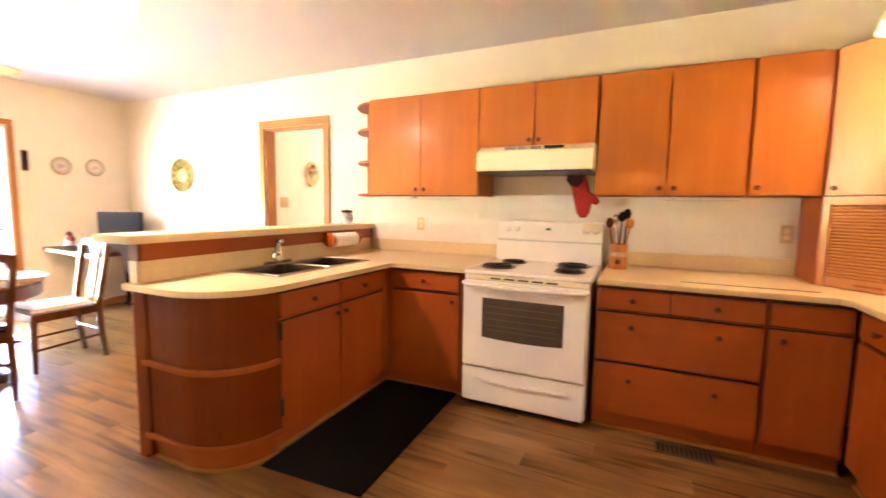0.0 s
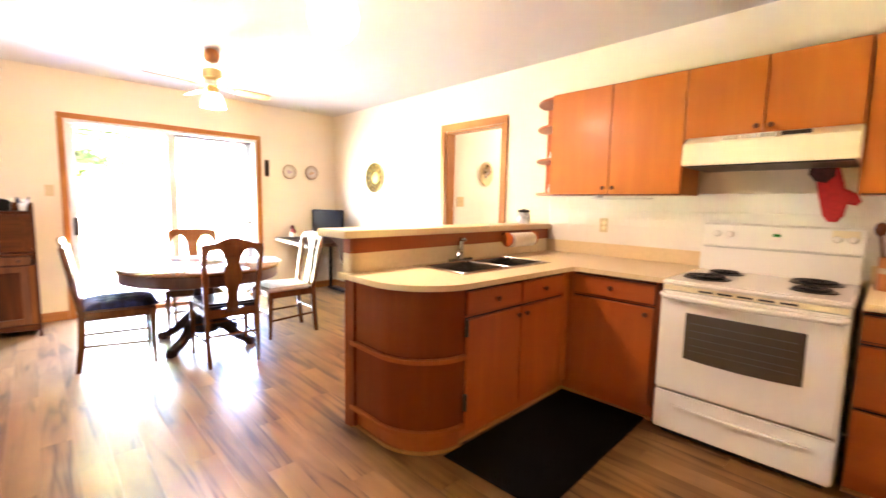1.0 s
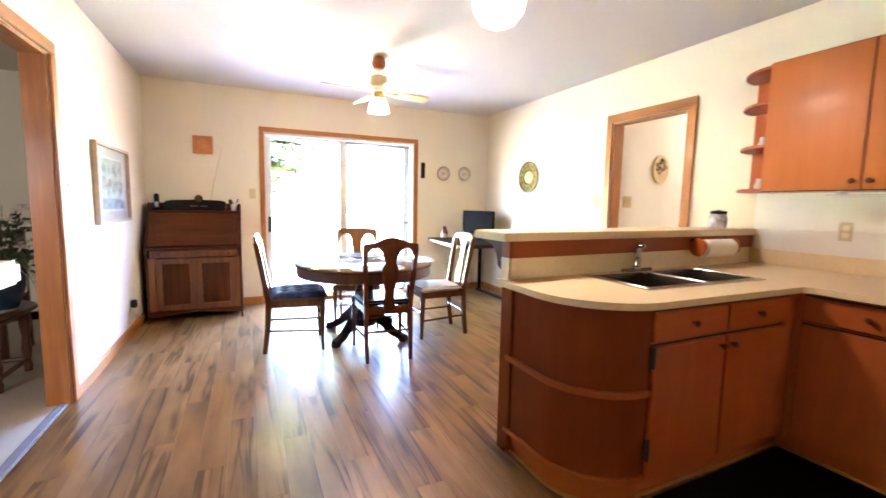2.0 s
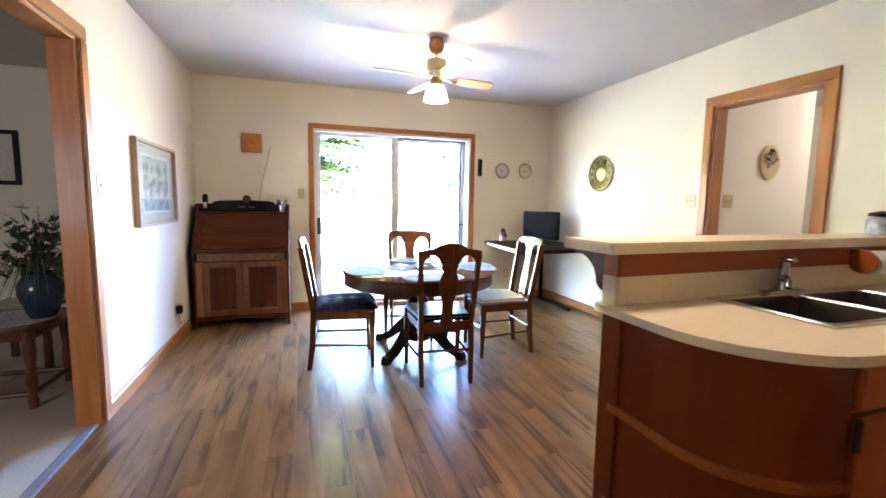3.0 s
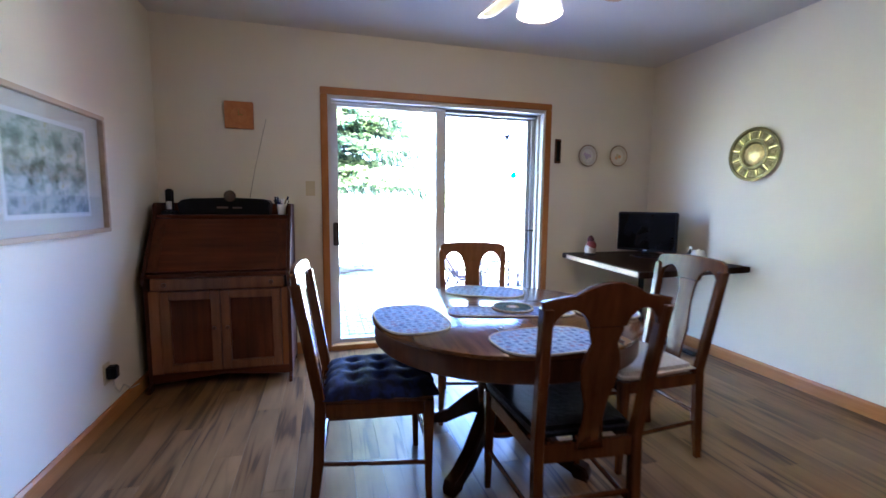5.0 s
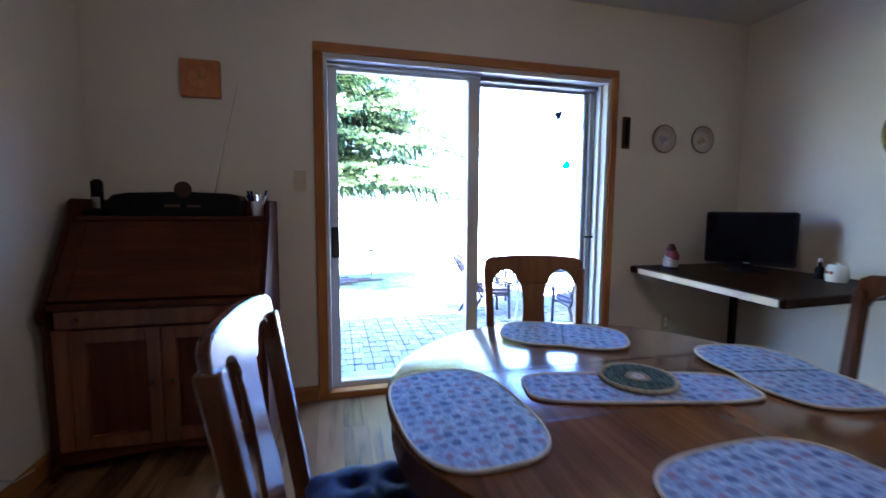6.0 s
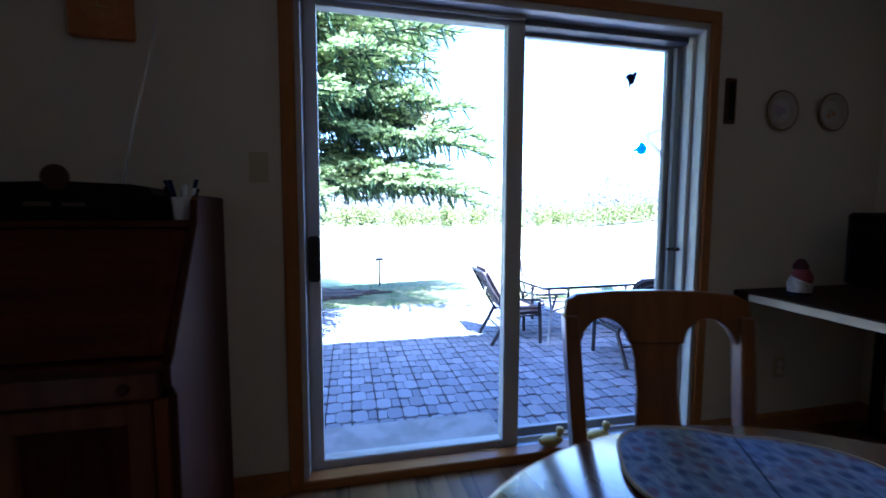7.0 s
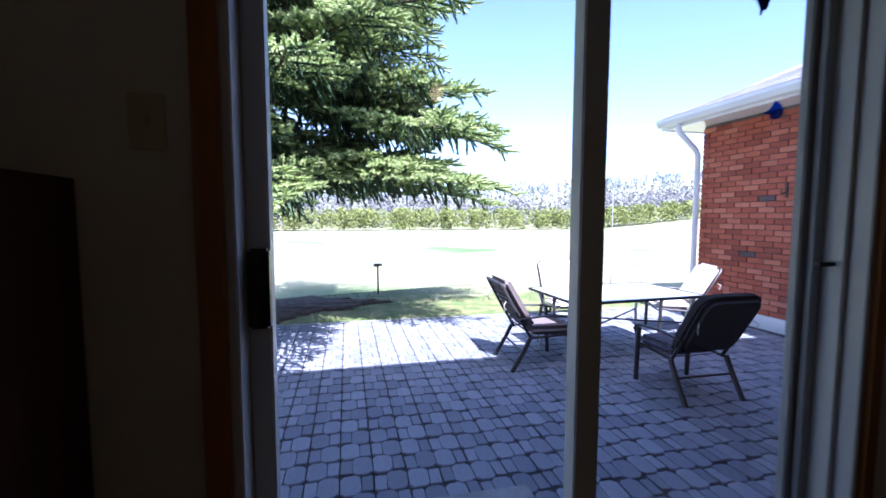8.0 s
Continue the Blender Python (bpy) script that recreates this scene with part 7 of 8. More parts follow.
OLD, TIP = ([], []), ([], [])      # corners and faces of the older shoots and of the pale young tips


def shoots(p, d, length, fine, young):
    """A shoot clothed in needles: a core and blades set all round it."""
    corners, faces = TIP if young else OLD
    d = d / np.linalg.norm(d)
    side = np.cross(d, (0.0, 0.0, 1.0))
    side /= np.linalg.norm(side) + 1e-9
    up = np.cross(side, d)
    k = len(corners)
    size, wid, gap, core = (0.042, 0.0095, 0.0046, 0.0150) if fine else (0.075, 0.018, 0.026, 0.022)
    for u, r in ((0.0, 0.5 * core), (0.6, core), (0.92, 0.7 * core)):
        for a in (0.0, 2.09, 4.19):
            corners.append(tuple(p + d * length * u + (side * math.cos(a) + up * math.sin(a)) * r))
    corners.append(tuple(p + d * (length + 0.02)))
    for m in (0, 3):
        for a in range(3):
            b = (a + 1) % 3
            faces.append((k + m + a, k + m + b, k + m + 3 + b, k + m + 3 + a))
    for a in range(3):
        faces.append((k + 6 + a, k + 6 + (a + 1) % 3, k + 9))
    k += 10
    n = max(8, int(length / gap))
    t, a = rs.rand(n, 1) * length, rs.rand(n, 1) * 6.283
    o = side * np.cos(a) + up * np.sin(a)
    q = p + d * t
    tip = q + (o * 0.72 + d * 0.75) * size * rs.uniform(0.8, 1.15, (n, 1))
    w = np.cross(d, o) * wid
    block = np.stack((q - w, q + w, tip), 1).reshape(-1, 3)
    corners.extend(map(tuple, block))
    faces.extend((k + 3 * m, k + 3 * m + 1, k + 3 * m + 2) for m in range(n))


z = 1.95
while z < SPH - 0.4:
    reach = 4.0 * (1 - (z / SPH) ** 1.9)
    count = 11 if z < 5 else 4
    a0 = rs.rand() * 6.283
    for k in range(count):
        a = a0 + k * 6.283 / count + rs.uniform(-0.30, 0.30)
        L = reach * rs.uniform(0.72, 1.08)
        fine = z < 4.8 and math.cos(a - 0.45) > -0.25
        dz = rs.uniform(-0.20, 0.20)
        pts = []
        for i in range(9):
            u = i / 8
            zz = z + dz + 0.10 * u - 1.05 * u * u * (1 if z < 4.5 else 0.6) * L / 3.0 + 0.66 * max(0, u - 0.6) * 2
            pts.append(np.array((SPX + math.cos(a + 0.12 * math.sin(3 * u)) * L * u, SPY + math.sin(a + 0.12 * math.sin(3 * u)) * L * u, zz)))
        tube([tuple(p) for p in pts], [0.035 * (1 - 0.9 * i / 8) * L / 3 + 0.004 for i in range(9)], 5, bm=limbs)
        s = (0.30 if fine else 0.18) * L
        odd = 1
        while s < L:
            u = s / L
            i = min(7, int(u * 8))
            p = pts[i] + (pts[i + 1] - pts[i]) * (u * 8 - i)
            d = pts[i + 1] - pts[i]
            d /= np.linalg.norm(d)
            sd = np.cross(d, (0, 0, 1.0))
            bl = (0.80 * math.sin(math.pi * min(1, 0.30 + 0.62 * u)) * (1.15 - 0.55 * u) + 0.20) * rs.uniform(0.75, 1.2) * min(1, L / 2.0)
            bd = d * 0.85 + sd * odd * 0.72 + np.array((0, 0, rs.uniform(-0.14, 0.14)))
            bd /= np.linalg.norm(bd)
            across = np.cross(bd, (0, 0, 1.0))
            shoots(p, bd, bl, fine, False)
            q, flip = 0.08 * bl, 1
            while q < bl * 0.98:
                # a flat fan of pale shoots above, dark twigs hanging below
                tl = min(0.24, 0.12 + (bl - q) * 0.35) * rs.uniform(0.75, 1.2)
                shoots(p + bd * q, bd * 0.8 + across * flip * 0.70 + np.array((0, 0, rs.uniform(-0.08, 0.30))), tl, fine, rs.rand() < 0.55 + 0.6 * u)
                if rs.rand() < 0.55 - 0.5 * u:
                    shoots(p + bd * q, bd * 0.45 + across * rs.uniform(-0.5, 0.5) + np.array((0, 0, -0.9)), tl * rs.uniform(0.8, 1.5), fine, False)
                q += 0.062 if fine else 0.17
                flip = -flip
            shoots(p + bd * bl * 0.9, bd + np.array((0, 0, 0.25)), 0.16, fine, True)
            odd = -odd
            s += (0.105 if fine else 0.24) * rs.uniform(0.7, 1.2)
        shoots(pts[7], pts[8] - pts[7], L / 8 + 0.1, fine, True)
    z += (0.33 if z < 5 else 0.45) * rs.uniform(0.8, 1.2)
part("limbs", limbs, M["bark"], tree)
b0 = np.array(BASE[tree.name])
mesh_of("crown", [tuple(np.array(v) - b0) for v in OLD[0]], OLD[1], M["needles"], tree, "dark needled spruce twigs")
mesh_of("young_shoots", [tuple(np.array(v) - b0) for v in TIP[0]], TIP[1], M["tips"], tree, "pale green shoot tips")

# ---------------------------------------------------------------- the house outside
solid("step", box(OUT - 0.60, OUT - 0.005, 0.40, 1.56, PATIO - 0.02, -0.15, 0.015), M["concrete"], "grey concrete doorstep outside the patio door", "step", "structure")
eave = thing("house_eave", (OUT - 0.2, 0, 2.3), "white soffit and gutter along the house wall", "eave", kind="structure")
part("soffit", box(OUT - 0.40, OUT + 0.10, -7, WING_Y, 2.44, 2.46), M["white"], eave)
part("fascia", box(OUT - 0.42, OUT - 0.40, -7, WING_Y, 2.42, 2.58), M["white"], eave)
part("roof_slab", prism([(OUT - 0.45, 2.58), (OUT - 0.45, 2.61), (EAST + 0.6, 4.4), (EAST + 0.6, 4.3)], -7, 7.4, "y"), M["concrete"], eave)
solid("outer_wall_south", box(OUT, OUT + 0.10, -7, DOOR_S - 0.05, PATIO - 0.1, 2.44), M["mortar"], "outer brick wall of the house", "wall", "structure")
solid("outer_wall_north", box(OUT, OUT + 0.10, DOOR_N + 0.06, WING_Y, PATIO - 0.1, 2.44), M["mortar"], "outer brick wall of the house beside the door", "wall", "structure")
solid("outer_wall_over", box(OUT, OUT + 0.10, DOOR_S, DOOR_N, DOOR_TOP, 2.44), M["mortar"], "outer brick wall over the patio door", "wall", "structure")
solid("outer_wall_under", box(OUT, OUT + 0.10, DOOR_S, DOOR_N, PATIO - 0.1, -0.051), M["concrete"], "concrete under the patio door", "wall", "structure")

wing = thing("brick_wing", ((WING_W + OUT) / 2, WING_Y + 1.2, PATIO), "red brick wing with white eaves and grey shingles", "house")
SOF = 2.42
part("backing_wall", box(WING_W + 0.012, OUT + 0.1, WING_Y + 0.012, 7.2, PATIO - 0.1, SOF), M["mortar"], wing)
part("foundation", box(WING_W + 0.008, OUT, WING_Y + 0.006, WING_Y + 0.2, PATIO - 0.1, PATIO + 0.165), M["white"], wing, "white painted foundation")
part("soffit", box(WING_W - 0.36, OUT + 0.1, WING_Y - 0.36, 7.6, SOF, SOF + 0.02), M["white"], wing)
part("fascia", box(WING_W - 0.38, OUT + 0.1, WING_Y - 0.38, WING_Y - 0.36, SOF - 0.01, SOF + 0.14), M["white"], wing)
part("fascia", box(WING_W - 0.38, WING_W - 0.36, WING_Y - 0.36, 7.6, SOF - 0.01, SOF + 0.14), M["white"], wing)
gt = part("gutter", prism([(WING_Y - 0.38, SOF + 0.13), (WING_Y - 0.49, SOF + 0.13), (WING_Y - 0.49, SOF + 0.09), (WING_Y - 0.455, SOF + 0.03), (WING_Y - 0.38, SOF + 0.02)], WING_W - 0.38, OUT + 0.1, "x"), M["white"], wing, "white aluminium gutter")
part("downspout", tube([(WING_W - 0.02, WING_Y - 0.42, SOF + 0.03), (WING_W - 0.02, WING_Y - 0.40, SOF - 0.08), (WING_W - 0.035, WING_Y - 0.10, SOF - 0.32), (WING_W - 0.035, WING_Y - 0.05, SOF - 0.40), (WING_W - 0.035, WING_Y - 0.05, PATIO + 0.02)], 0.038, 8), M["white"], gt, "white downspout", smooth=True)
# hipped roof: courses of shingles on two slopes
ridge_y, rise = 7.4, 0.42
roof = bmesh.new()
ex, ey = WING_W - 0.42, WING_Y - 0.44
for c in range(22):
    a, b_ = c * 0.14, (c + 1) * 0.14 + 0.01
    za, zb = SOF + 0.15 + a * rise + 0.008, SOF + 0.15 + b_ * rise
    y0, y1 = ey + a, ey + b_
    x = ex + a
    rr = random.Random(c)
    x += rr.uniform(0, 0.1)
    while x < OUT + 0.2:
        x2 = x + rr.uniform(0.16, 0.34)
        vs_ = [roof.verts.new(p) for p in ((x, y0, za), (x2 - 0.004, y0, za), (x2 - 0.004, y1, zb), (x, y1, zb))]
        lo_ = [roof.verts.new(v.co - Vector((0, 0, 0.008))) for v in vs_]
        roof.faces.new(vs_), roof.faces.new((lo_[0], lo_[1], vs_[1], vs_[0]))
        x = x2
part("shingles", roof, M["shingle"], wing, "weathered grey asphalt shingles")
part("roof_deck", prism([(ey, SOF + 0.145), (ridge_y, SOF + 0.14 + (ridge_y - ey) * rise), (ridge_y, SOF + 0.1)], ex + 0.6, OUT + 0.2, "x"), M["concrete"], wing)
bm = bmesh.new()
h0, h1, h2, h3 = [bm.verts.new(p) for p in ((ex, ey, SOF + 0.145), (ex, 2 * ridge_y - ey, SOF + 0.145), (ex + (ridge_y - ey), ridge_y, SOF + 0.14 + (ridge_y - ey) * rise), (ex + (ridge_y - ey), ey + (ridge_y - ey), SOF + 0.14 + (ridge_y - ey) * rise))]
bm.faces.new((h0, h1, h2))
part("hip_slope", bm, M["concrete"], wing)

# ---------------------------------------------------------------- patio furniture
M["metal"] = paint("dark_patio_metal", (0.045, 0.04, 0.04), 0.4, 0.2, metal=0.3)
M["cushion"] = None


def striped():
    m, ns, ls, b = nodes_of("striped_cushion")
    v = coords(ns, ls)
    w = ns.new("ShaderNodeTexWave")
    w.bands_direction = "X"
    w.inputs["Scale"].default_value, w.inputs["Distortion"].default_value = 5.0, 0.3
    ls.new(v, w.inputs["Vector"])
    r = ramp_of(ns, [(0.25, (0.14, 0.11, 0.105)), (0.5, (0.28, 0.24, 0.22)), (0.8, (0.19, 0.155, 0.145))])
    ls.new(w.outputs["Fac"], r.inputs[0]), ls.new(r.outputs[0], b.inputs["Base Color"])
    b.inputs["Roughness"].default_value = 0.95
    bump_of(ns, ls, b, noise_of(ns, ls, v, 120, 3), 0.3, 0.004)
    return m


M["cushion"] = striped()
M["glass_top"] = paint("frosted_table_glass", (0.55, 0.60, 0.60), 0.15, 0.05)


def patio_chair(m, label, padded=False, cloth=None):
    """Faces +y, stands on z = 0."""
    ch = thing("patio_chair", (0, 0, 0), label, "chair", "patio chairs")
    for s in (-1, 1):
        x = s * 0.255
        part("leg_frame", tube([(x, -0.26, 0.0), (x, -0.16, 0.22), (x, -0.10, 0.38)], 0.020, 8), M["metal"], ch, smooth=True)
        part("front_leg", tube([(x, 0.27, 0.0), (x, 0.26, 0.40), (x, 0.25, 0.58)], 0.019, 8), M["metal"], ch, smooth=True)
        part("arm", tube([(x, -0.20, 0.60), (x, 0.0, 0.625), (x, 0.22, 0.61), (x, 0.29, 0.585), (x, 0.305, 0.555), (x, 0.285, 0.530), (x, 0.262, 0.540), (x, 0.264, 0.562)], 0.018, 8, flat=0.7), M["metal"], ch, smooth=True)
        part("back_post", tube([(x * 0.92, -0.08, 0.36), (x * 0.92, -0.20, 0.62), (x * 0.92, -0.34, 0.96), (x * 0.80, -0.36, 1.0)], 0.0145, 8), M["metal"], ch, smooth=True)
        part("seat_rail", tube([(x * 0.92, -0.10, 0.37), (x * 0.92, 0.27, 0.40)], 0.0135, 8), M["metal"], ch, smooth=True)
        part("tie", tube([(x * 0.9, -0.315, 0.80), (x * 1.02, -0.34, 0.77), (x * 0.98, -0.33, 0.70)], 0.004, 5), M["linen"], ch)
    part("top_bar", tube([(-0.20, -0.36, 1.0), (0.20, -0.36, 1.0)], 0.0145, 8), M["metal"], ch)
    part("cross_bar", tube([(-0.235, -0.16, 0.22), (0.235, -0.16, 0.22)], 0.0115, 8), M["metal"], ch)
    part("cross_bar", tube([(-0.255, 0.26, 0.36), (0.255, 0.26, 0.36)], 0.0115, 8), M["metal"], ch)
    for i in range(9):
        u = i / 8
        part("back_slat", tube([(-0.23, -0.12 - 0.235 * u, 0.45 + 0.52 * u), (0.23, -0.12 - 0.235 * u, 0.45 + 0.52 * u)], 0.009, 6, flat=0.5), M["metal"], ch)
    for i in range(6):
        part("seat_slat", tube([(-0.23, -0.06 + i * 0.06, 0.385), (0.23, -0.06 + i * 0.06, 0.385)], 0.009, 6, flat=0.5), M["metal"], ch)
    cloth = cloth or M["cushion"]
    bm = box(-0.24, 0.24, -0.09, 0.315, 0.396, 0.492, 0.044, seg=5)
    part("seat_cushion", bm, M["pad_seat"] if padded else cloth, ch, "mottled blue-brown seat cushion" if padded else "striped seat cushion", smooth=True)
    bm = box(-0.24, 0.24, -0.045, 0.045, 0.0, 0.62, 0.042, seg=5)
    part("back_cushion", moved(bm, pose(0, -0.070, 0.47, 24, 0, 0)), cloth, ch, "striped back cushion", smooth=True)
    if padded:
        bm = prism([(px * 0.27, 0.32 + pz * 0.33) for px, pz in oval(1, 1, 44, 5.0)], -0.03, 0.10, "y", 0.045, seg=4)
        part("back_pad", moved(bm, pose(0, -0.135, 0.455, 24, 0, 0)), M["pad"], ch, "dark brown pad over the back", smooth=True)
    ch.matrix_basis = m @ Matrix.Diagonal((1.0, 1.04, 0.79, 1))
    return ch


M["pad_seat"] = two_tone("dark_blue_brown_cloth", (0.050, 0.046, 0.062), (0.115, 0.100, 0.125), 22, 0.8)
# full sun on the two far chairs is put into this pale cloth colour
M["pale_cushion"] = two_tone("sunlit_cushion_cloth", (0.54, 0.49, 0.43), (0.66, 0.61, 0.55), 14, 0.95)
M["pad"] = two_tone("dark_brown_cloth", (0.018, 0.015, 0.017), (0.035, 0.028, 0.028), 40, 0.95)
patio_chair(pose(-7.577, 3.372, PATIO, 0, 0, 90), "dark metal patio chair with a dark padded back", True)
patio_chair(pose(-8.48, 2.43, PATIO, 0, 0, -3), "dark metal patio chair with brown striped cushions")
second = patio_chair(pose(-9.10, 4.62, PATIO, 0, 0, 158), "dark metal patio chair with cushions coloured pale for sunlight", False, M["pale_cushion"])
copy_thing(second, pose(-9.5, 3.35, PATIO, 0, 0, -95))

ptb = thing("patio_table", (-8.53, 3.34, PATIO), "rectangular patio table with a frosted glass top", "table")
TA = pose(-8.53, 3.34, PATIO, 0, 0, 3) @ Matrix.Diagonal((0.92, 0.90, 0.885, 1))
part("tabletop", moved(box(-0.46, 0.46, -0.78, 0.78, 0.700, 0.712, 0.005), TA), M["glass_top"], ptb, "frosted glass top")
for a, c, e, f in ((-0.48, 0.48, -0.80, -0.775), (-0.48, 0.48, 0.775, 0.80), (-0.48, -0.455, -0.775, 0.775), (0.455, 0.48, -0.775, 0.775)):
    part("edge_frame", moved(box(a, c, e, f, 0.690, 0.718, 0.006), TA), M["metal"], ptb)
for sx in (-1, 1):
    for sy in (-1, 1):
        part("leg", moved(tube([(sx * 0.42, sy * 0.70, 0.70), (sx * 0.36, sy * 0.62, 0.40), (sx * 0.40, sy * 0.68, 0.0)], 0.016, 8), TA), M["alu"], ptb, "pale metal leg", smooth=True)
part("stretcher", moved(tube([(-0.36, -0.62, 0.40), (0.36, 0.62, 0.40)], 0.010, 6), TA), M["metal"], ptb)
part("stretcher", moved(tube([(0.36, -0.62, 0.40), (-0.36, 0.62, 0.40)], 0.010, 6), TA), M["metal"], ptb)

PX, PY = -12.60, 1.275
PZ = ground_z(PX, PY)
gp_ = thing("garden_post", (PX, PY, PZ), "slim dark post with a small flat feeder tray", "garden post")
part("post", tube([(PX, PY, PZ - 0.02), (PX, PY, PZ + 0.52)], 0.016, 8), M["metal"], gp_)
part("tray", box(PX - 0.06, PX + 0.06, PY - 0.075, PY + 0.075, PZ + 0.52, PZ + 0.56, 0.008), M["metal"], gp_)
part("bracket", tube([(PX, PY, PZ + 0.49), (PX, PY - 0.11, PZ + 0.525)], 0.007, 6), M["metal"], gp_)
rdp = thing("rod", (-12.5, 6.03, ground_z(-12.5, 6.03)), "thin pale upright garden rod", "garden post")
part("rod", tube([(-12.5, 6.03, ground_z(-12.5, 6.03) - 0.02), (-12.5, 6.03, ground_z(-12.5, 6.03) + 2.0)], 0.012, 6), M["alu"], rdp)

hk = thing("wall_hook", (-8.75, WING_Y, 1.36), "small dark iron hook on the brick wall", "hook")
part("plate", box(-8.775, -8.745, WING_Y - 0.016, WING_Y - 0.003, 1.36, 1.54, 0.003), M["metal"], hk)
part("hook", tube([(-8.76, WING_Y - 0.012, 1.42), (-8.76, WING_Y - 0.07, 1.40), (-8.76, WING_Y - 0.09, 1.44)], 0.008, 6), M["metal"], hk, smooth=True)

# ================================================================ pieces
# laminate boards
solid("floor", box(WEST - 0.02, EAST, SOUTH - 0.02, NORTH + 0.01, -0.08, -0.008), M["underlay"], "dark underlay beneath the boards", "floor", "structure")
fl_ = thing("laminate_floor", ((WEST + EAST) / 2, 1.4, 0), "rustic brown hickory-look laminate floor boards", "floor", kind="structure")
fb = Vector(BASE[fl_.name])
WID, LEN = 0.128, 1.22
meshes = {}


def board_mesh(length, width):
    key = (round(length, 3), round(width, 3))
    if key not in meshes:
        bm = box(-length / 2, length / 2, -width / 2, width / 2, -0.008, 0.0)
        me = bpy.data.meshes.new("floor_board")
        bm.to_mesh(me)
        bm.free()
        me.materials.append(M["floor"])
        meshes[key] = me
    return meshes[key]


y = SOUTH - 0.012
row = 0
while y < NORTH:
    w = min(WID, NORTH + 0.001 - y)
    if w < 0.012:
        break
    x = WEST - LEN * ((row * 0.37) % 1.0) if row else WEST
    while x < EAST:
        a, c = max(x, WEST + 0.001), min(x + LEN, EAST - 0.001)
        if c - a > 0.03:
            ob = new("floor_board", board_mesh(round(c - a - 0.0007, 3), w - 0.0007))
            ob.parent = fl_
            ob.location = Vector(((a + c) / 2, y + w / 2, 0)) - fb
        x += LEN
    y += w
    row += 1

# paving
pav = thing("patio_paving", (-7.6, 2.0, PATIO), "grey cobble-shaped concrete patio pavers", "pavement", kind="structure")
pb = Vector(BASE[pav.name])
part("bedding", box(PATIO_W, OUT + 0.02, -7, WING_Y + 0.3, PATIO - 0.12, PATIO - 0.010), M["sand"], pav, "dark joint sand")
part("edging", box(PATIO_W - 0.08, PATIO_W, -7, WING_Y + 1.5, PATIO - 0.15, PATIO + 0.002, 0.01), M["concrete"], pav, "concrete edging")


def paver_bm(l, w, k, cut):
    """A stone with cut corners, one of a few uneven shapes."""
    r_ = random.Random(k)
    out = [(-l / 2 + cut, -w / 2), (l / 2 - cut, -w / 2), (l / 2, -w / 2 + cut), (l / 2, w / 2 - cut), (l / 2 - cut, w / 2), (-l / 2 + cut, w / 2), (-l / 2, w / 2 - cut), (-l / 2, -w / 2 + cut)]
    out = [(px + r_.uniform(-0.003, 0.003), py + r_.uniform(-0.003, 0.003)) for px, py in out]
    bm = bmesh.new()
    top = [bm.verts.new((px * 0.95, py * 0.95, 0.0)) for px, py in out]
    mid_ = [bm.verts.new((px, py, -0.006)) for px, py in out]
    low_ = [bm.verts.new((px, py, -0.02)) for px, py in out]
    bm.faces.new(top)
    for i in range(8):
        j = (i + 1) % 8
        bm.faces.new((top[i], mid_[i], mid_[j], top[j])), bm.faces.new((mid_[i], low_[i], low_[j], mid_[j]))
    bmesh.ops.recalc_face_normals(bm, faces=bm.faces)
    return bm


def paver_mesh(l, w, k, cut):
    bm = paver_bm(l, w, k, cut)
    me = bpy.data.meshes.new("paver")
    bm.to_mesh(me)
    bm.free()
    me.materials.append(M["paver"])
    return me


# rows run away from the house; in each course a large stone stands beside a small one, by turns
ROW_W, COURSE = 0.177, 0.160
big = [paver_mesh(0.164, 0.109, k, 0.024) for k in range(6)]
small = [paver_mesh(0.126, 0.060, 9 + k, 0.006) for k in range(5)]
rp3 = random.Random(31)
RV, RF_ = [], []
made = 0
y, r = -3.4, 0
while y < WING_Y - 0.25:
    x, c = OUT - 0.01 - rp3.uniform(0, 0.03), r % 2
    while x > PATIO_W + 0.06:
        side = 1 if c % 2 else -1
        for me, cy, dx in ((rp3.choice(big), y + ROW_W / 2 + side * 0.032, 0.0), (rp3.choice(small), y + ROW_W / 2 - side * 0.054, rp3.uniform(-0.008, 0.008))):
            px = x - COURSE / 2 + dx
            if OUT - 0.64 < px and 0.34 < cy < 1.62:
                continue
            place = Vector((px, cy, PATIO + rp3.uniform(-0.003, 0.003))) - pb
            turn = rp3.uniform(-0.03, 0.03)
            if -7.45 < px and 0.0 < cy < 2.6 and made < 300:
                ob = new("paver", me)
                ob.parent, ob.location = pav, place
                ob.rotation_euler = (rp3.uniform(-0.012, 0.012), rp3.uniform(-0.012, 0.012), turn)
                made += 1
            else:
                k0 = len(RV)
                t = Matrix.Translation(place) @ Matrix.Rotation(turn, 4, "Z")
                RV += [tuple(t @ v.co) for v in me.vertices]
                RF_ += [tuple(k0 + i for i in p.vertices) for p in me.polygons]
        x -= COURSE
        c += 1
    y += ROW_W
    r += 1
tagged(mesh_of("more_pavers", RV, RF_, M["paver_rest"], pav), kind="stuff")

# bricks of the wing, and of the door's reveal
BL, BH, J = 0.214, 0.0705, 0.009


def brick_mesh(l, hgt, d, name="brick", mm="brick"):
    bm = box(0, l, 0, d, 0, hgt, 0.003, seg=1)
    me = bpy.data.meshes.new(name)
    bm.to_mesh(me)
    bm.free()
    me.materials.append(M[mm])
    return me


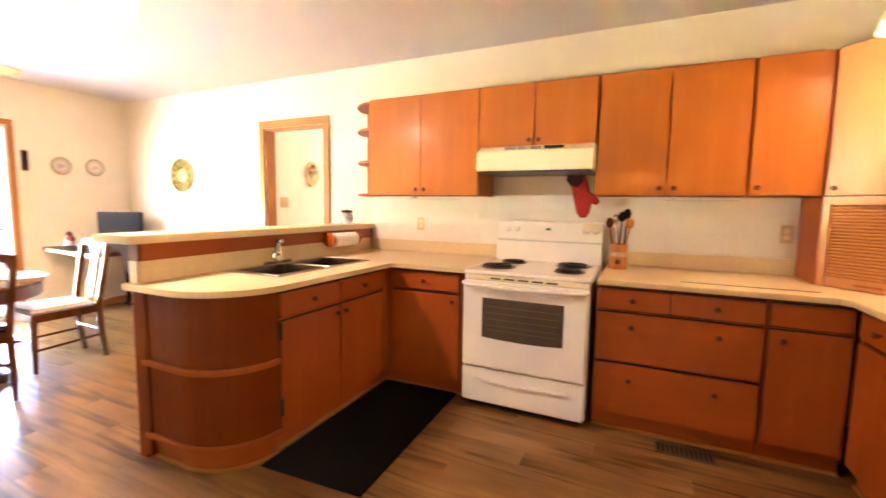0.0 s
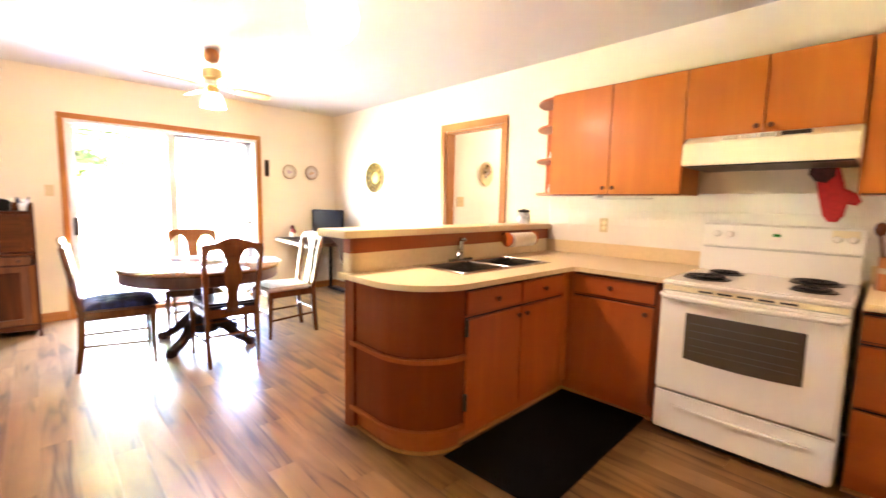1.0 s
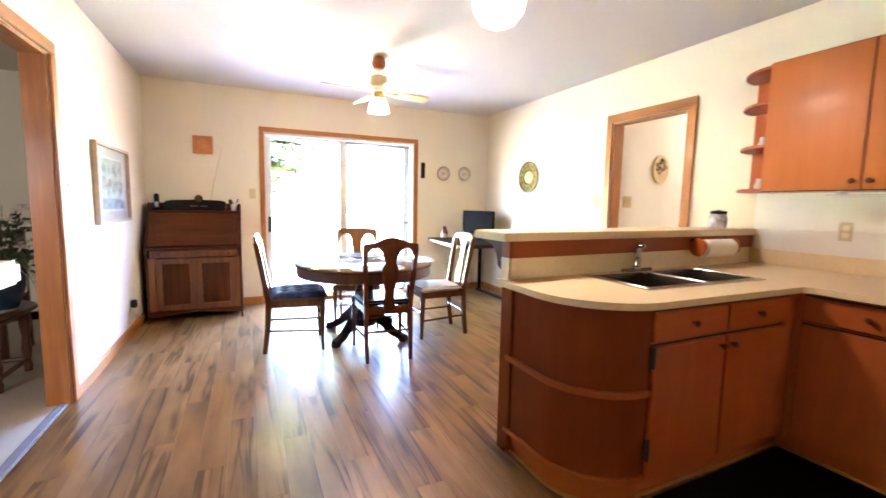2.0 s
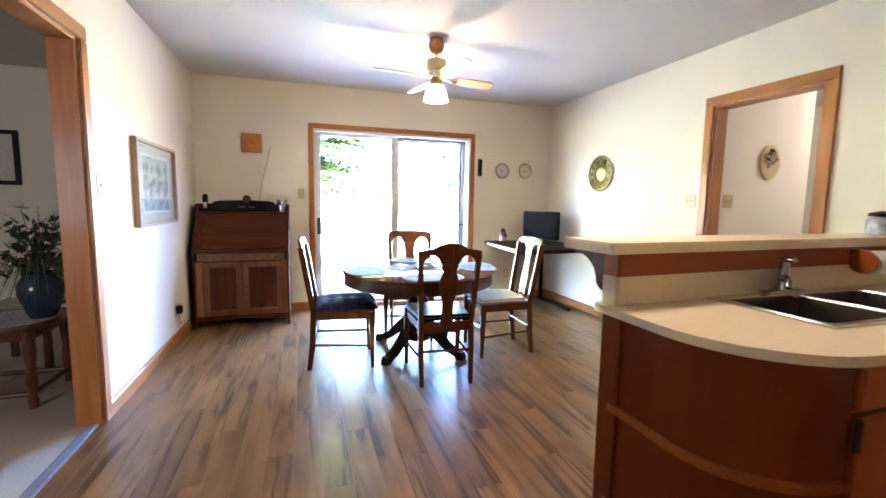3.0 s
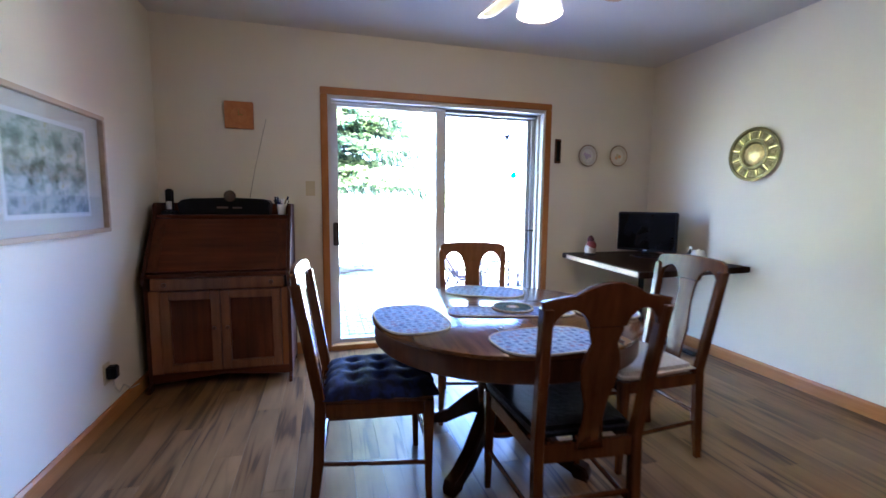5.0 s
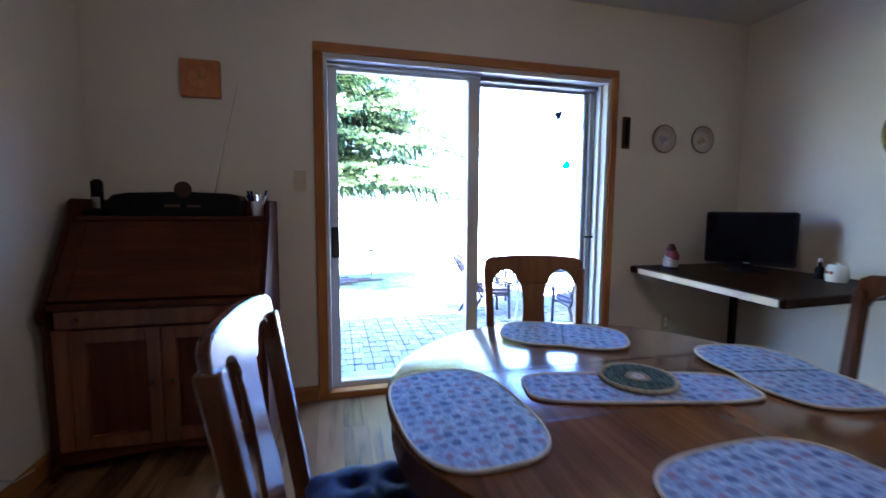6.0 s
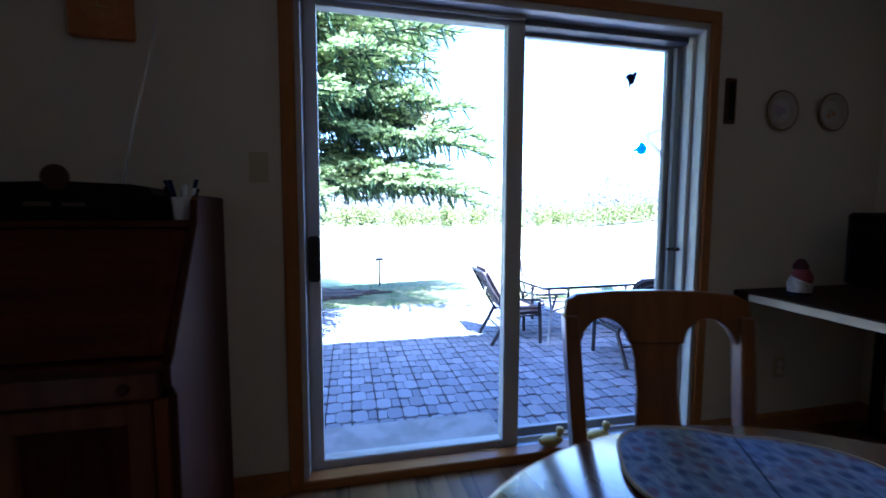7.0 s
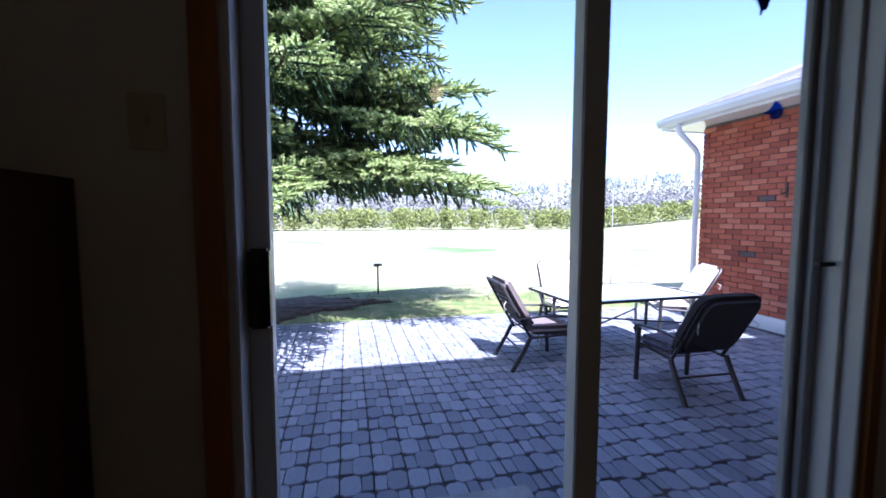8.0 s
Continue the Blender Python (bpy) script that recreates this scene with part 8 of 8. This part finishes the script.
full, half = brick_mesh(BL, BH - J, 0.03), brick_mesh(BL / 2 - J / 2, BH - J, 0.03)
dark_full = brick_mesh(BL, BH - J, 0.03, mm="brick_dark")
wb_ = Vector(BASE[wing.name])
rk = random.Random(77)
z, row, made = PATIO + 0.17, 0, 0
RV, RF_ = [], []
while z + BH < SOF + 0.01:
    x = WING_W
    if row % 2:
        seq = [half]
    else:
        seq = [full]
    while x < OUT - 0.02:
        me = seq[0] if seq else full
        seq = []
        l = BL if me is full else BL / 2 - J / 2
        p = Vector((x, WING_Y + rk.uniform(-0.002, 0.002), z)) - wb_
        if x < -7.6 and made < 300:
            ob = new("brick", dark_full if me is full and rk.random() < 0.022 else me)
            ob.parent, ob.location = wing, p
            made += 1
        else:
            k0 = len(RV)
            RV += [tuple(p + v.co) for v in me.vertices]
            RF_ += [tuple(k0 + i for i in f.vertices) for f in me.polygons]
        x += l + J
    z += BH
    row += 1
tagged(mesh_of("more_bricks", RV, RF_, M["brick_rest"], wing), kind="stuff")
# west end of the wing, and the courses either side of the patio door
for nm, y0, y1, end_y in (("door_reveal_bricks_north", DOOR_N + 0.022, DOOR_N + 0.70, 0), ("door_reveal_bricks_south", DOOR_S - 0.70, DOOR_S - 0.004, 1)):
    rv_ = thing(nm, (OUT, (y0 + y1) / 2, PATIO), "red brick courses beside the patio door", "brick wall", kind="structure")
    b0_ = Vector(BASE[rv_.name])
    z, row = PATIO + 0.02, 0
    while z + BH < 2.36:
        off = (BL + J) / 2 if row % 2 else 0
        edges = [y0] + [y0 + off + (BL + J) * k for k in range(0 if off else 1, 5)]
        edges = [e for e in edges if e < y1] + [y1]
        for a, c in zip(edges, edges[1:]):
            if c - a < 0.03:
                continue
            key = ("r", round(c - a, 3))
            if key not in meshes:
                bm = box(-0.035, 0.098, 0, c - a - J, 0, BH - J, 0.003, seg=1)
                me = bpy.data.meshes.new("brick")
                bm.to_mesh(me)
                bm.free()
                me.materials.append(M["brick"])
                meshes[key] = me
            ob = new("brick", meshes[key])
            ob.parent, ob.location = rv_, Vector((OUT - rk.uniform(0, 0.004), a, z)) - b0_
        z += BH
        row += 1
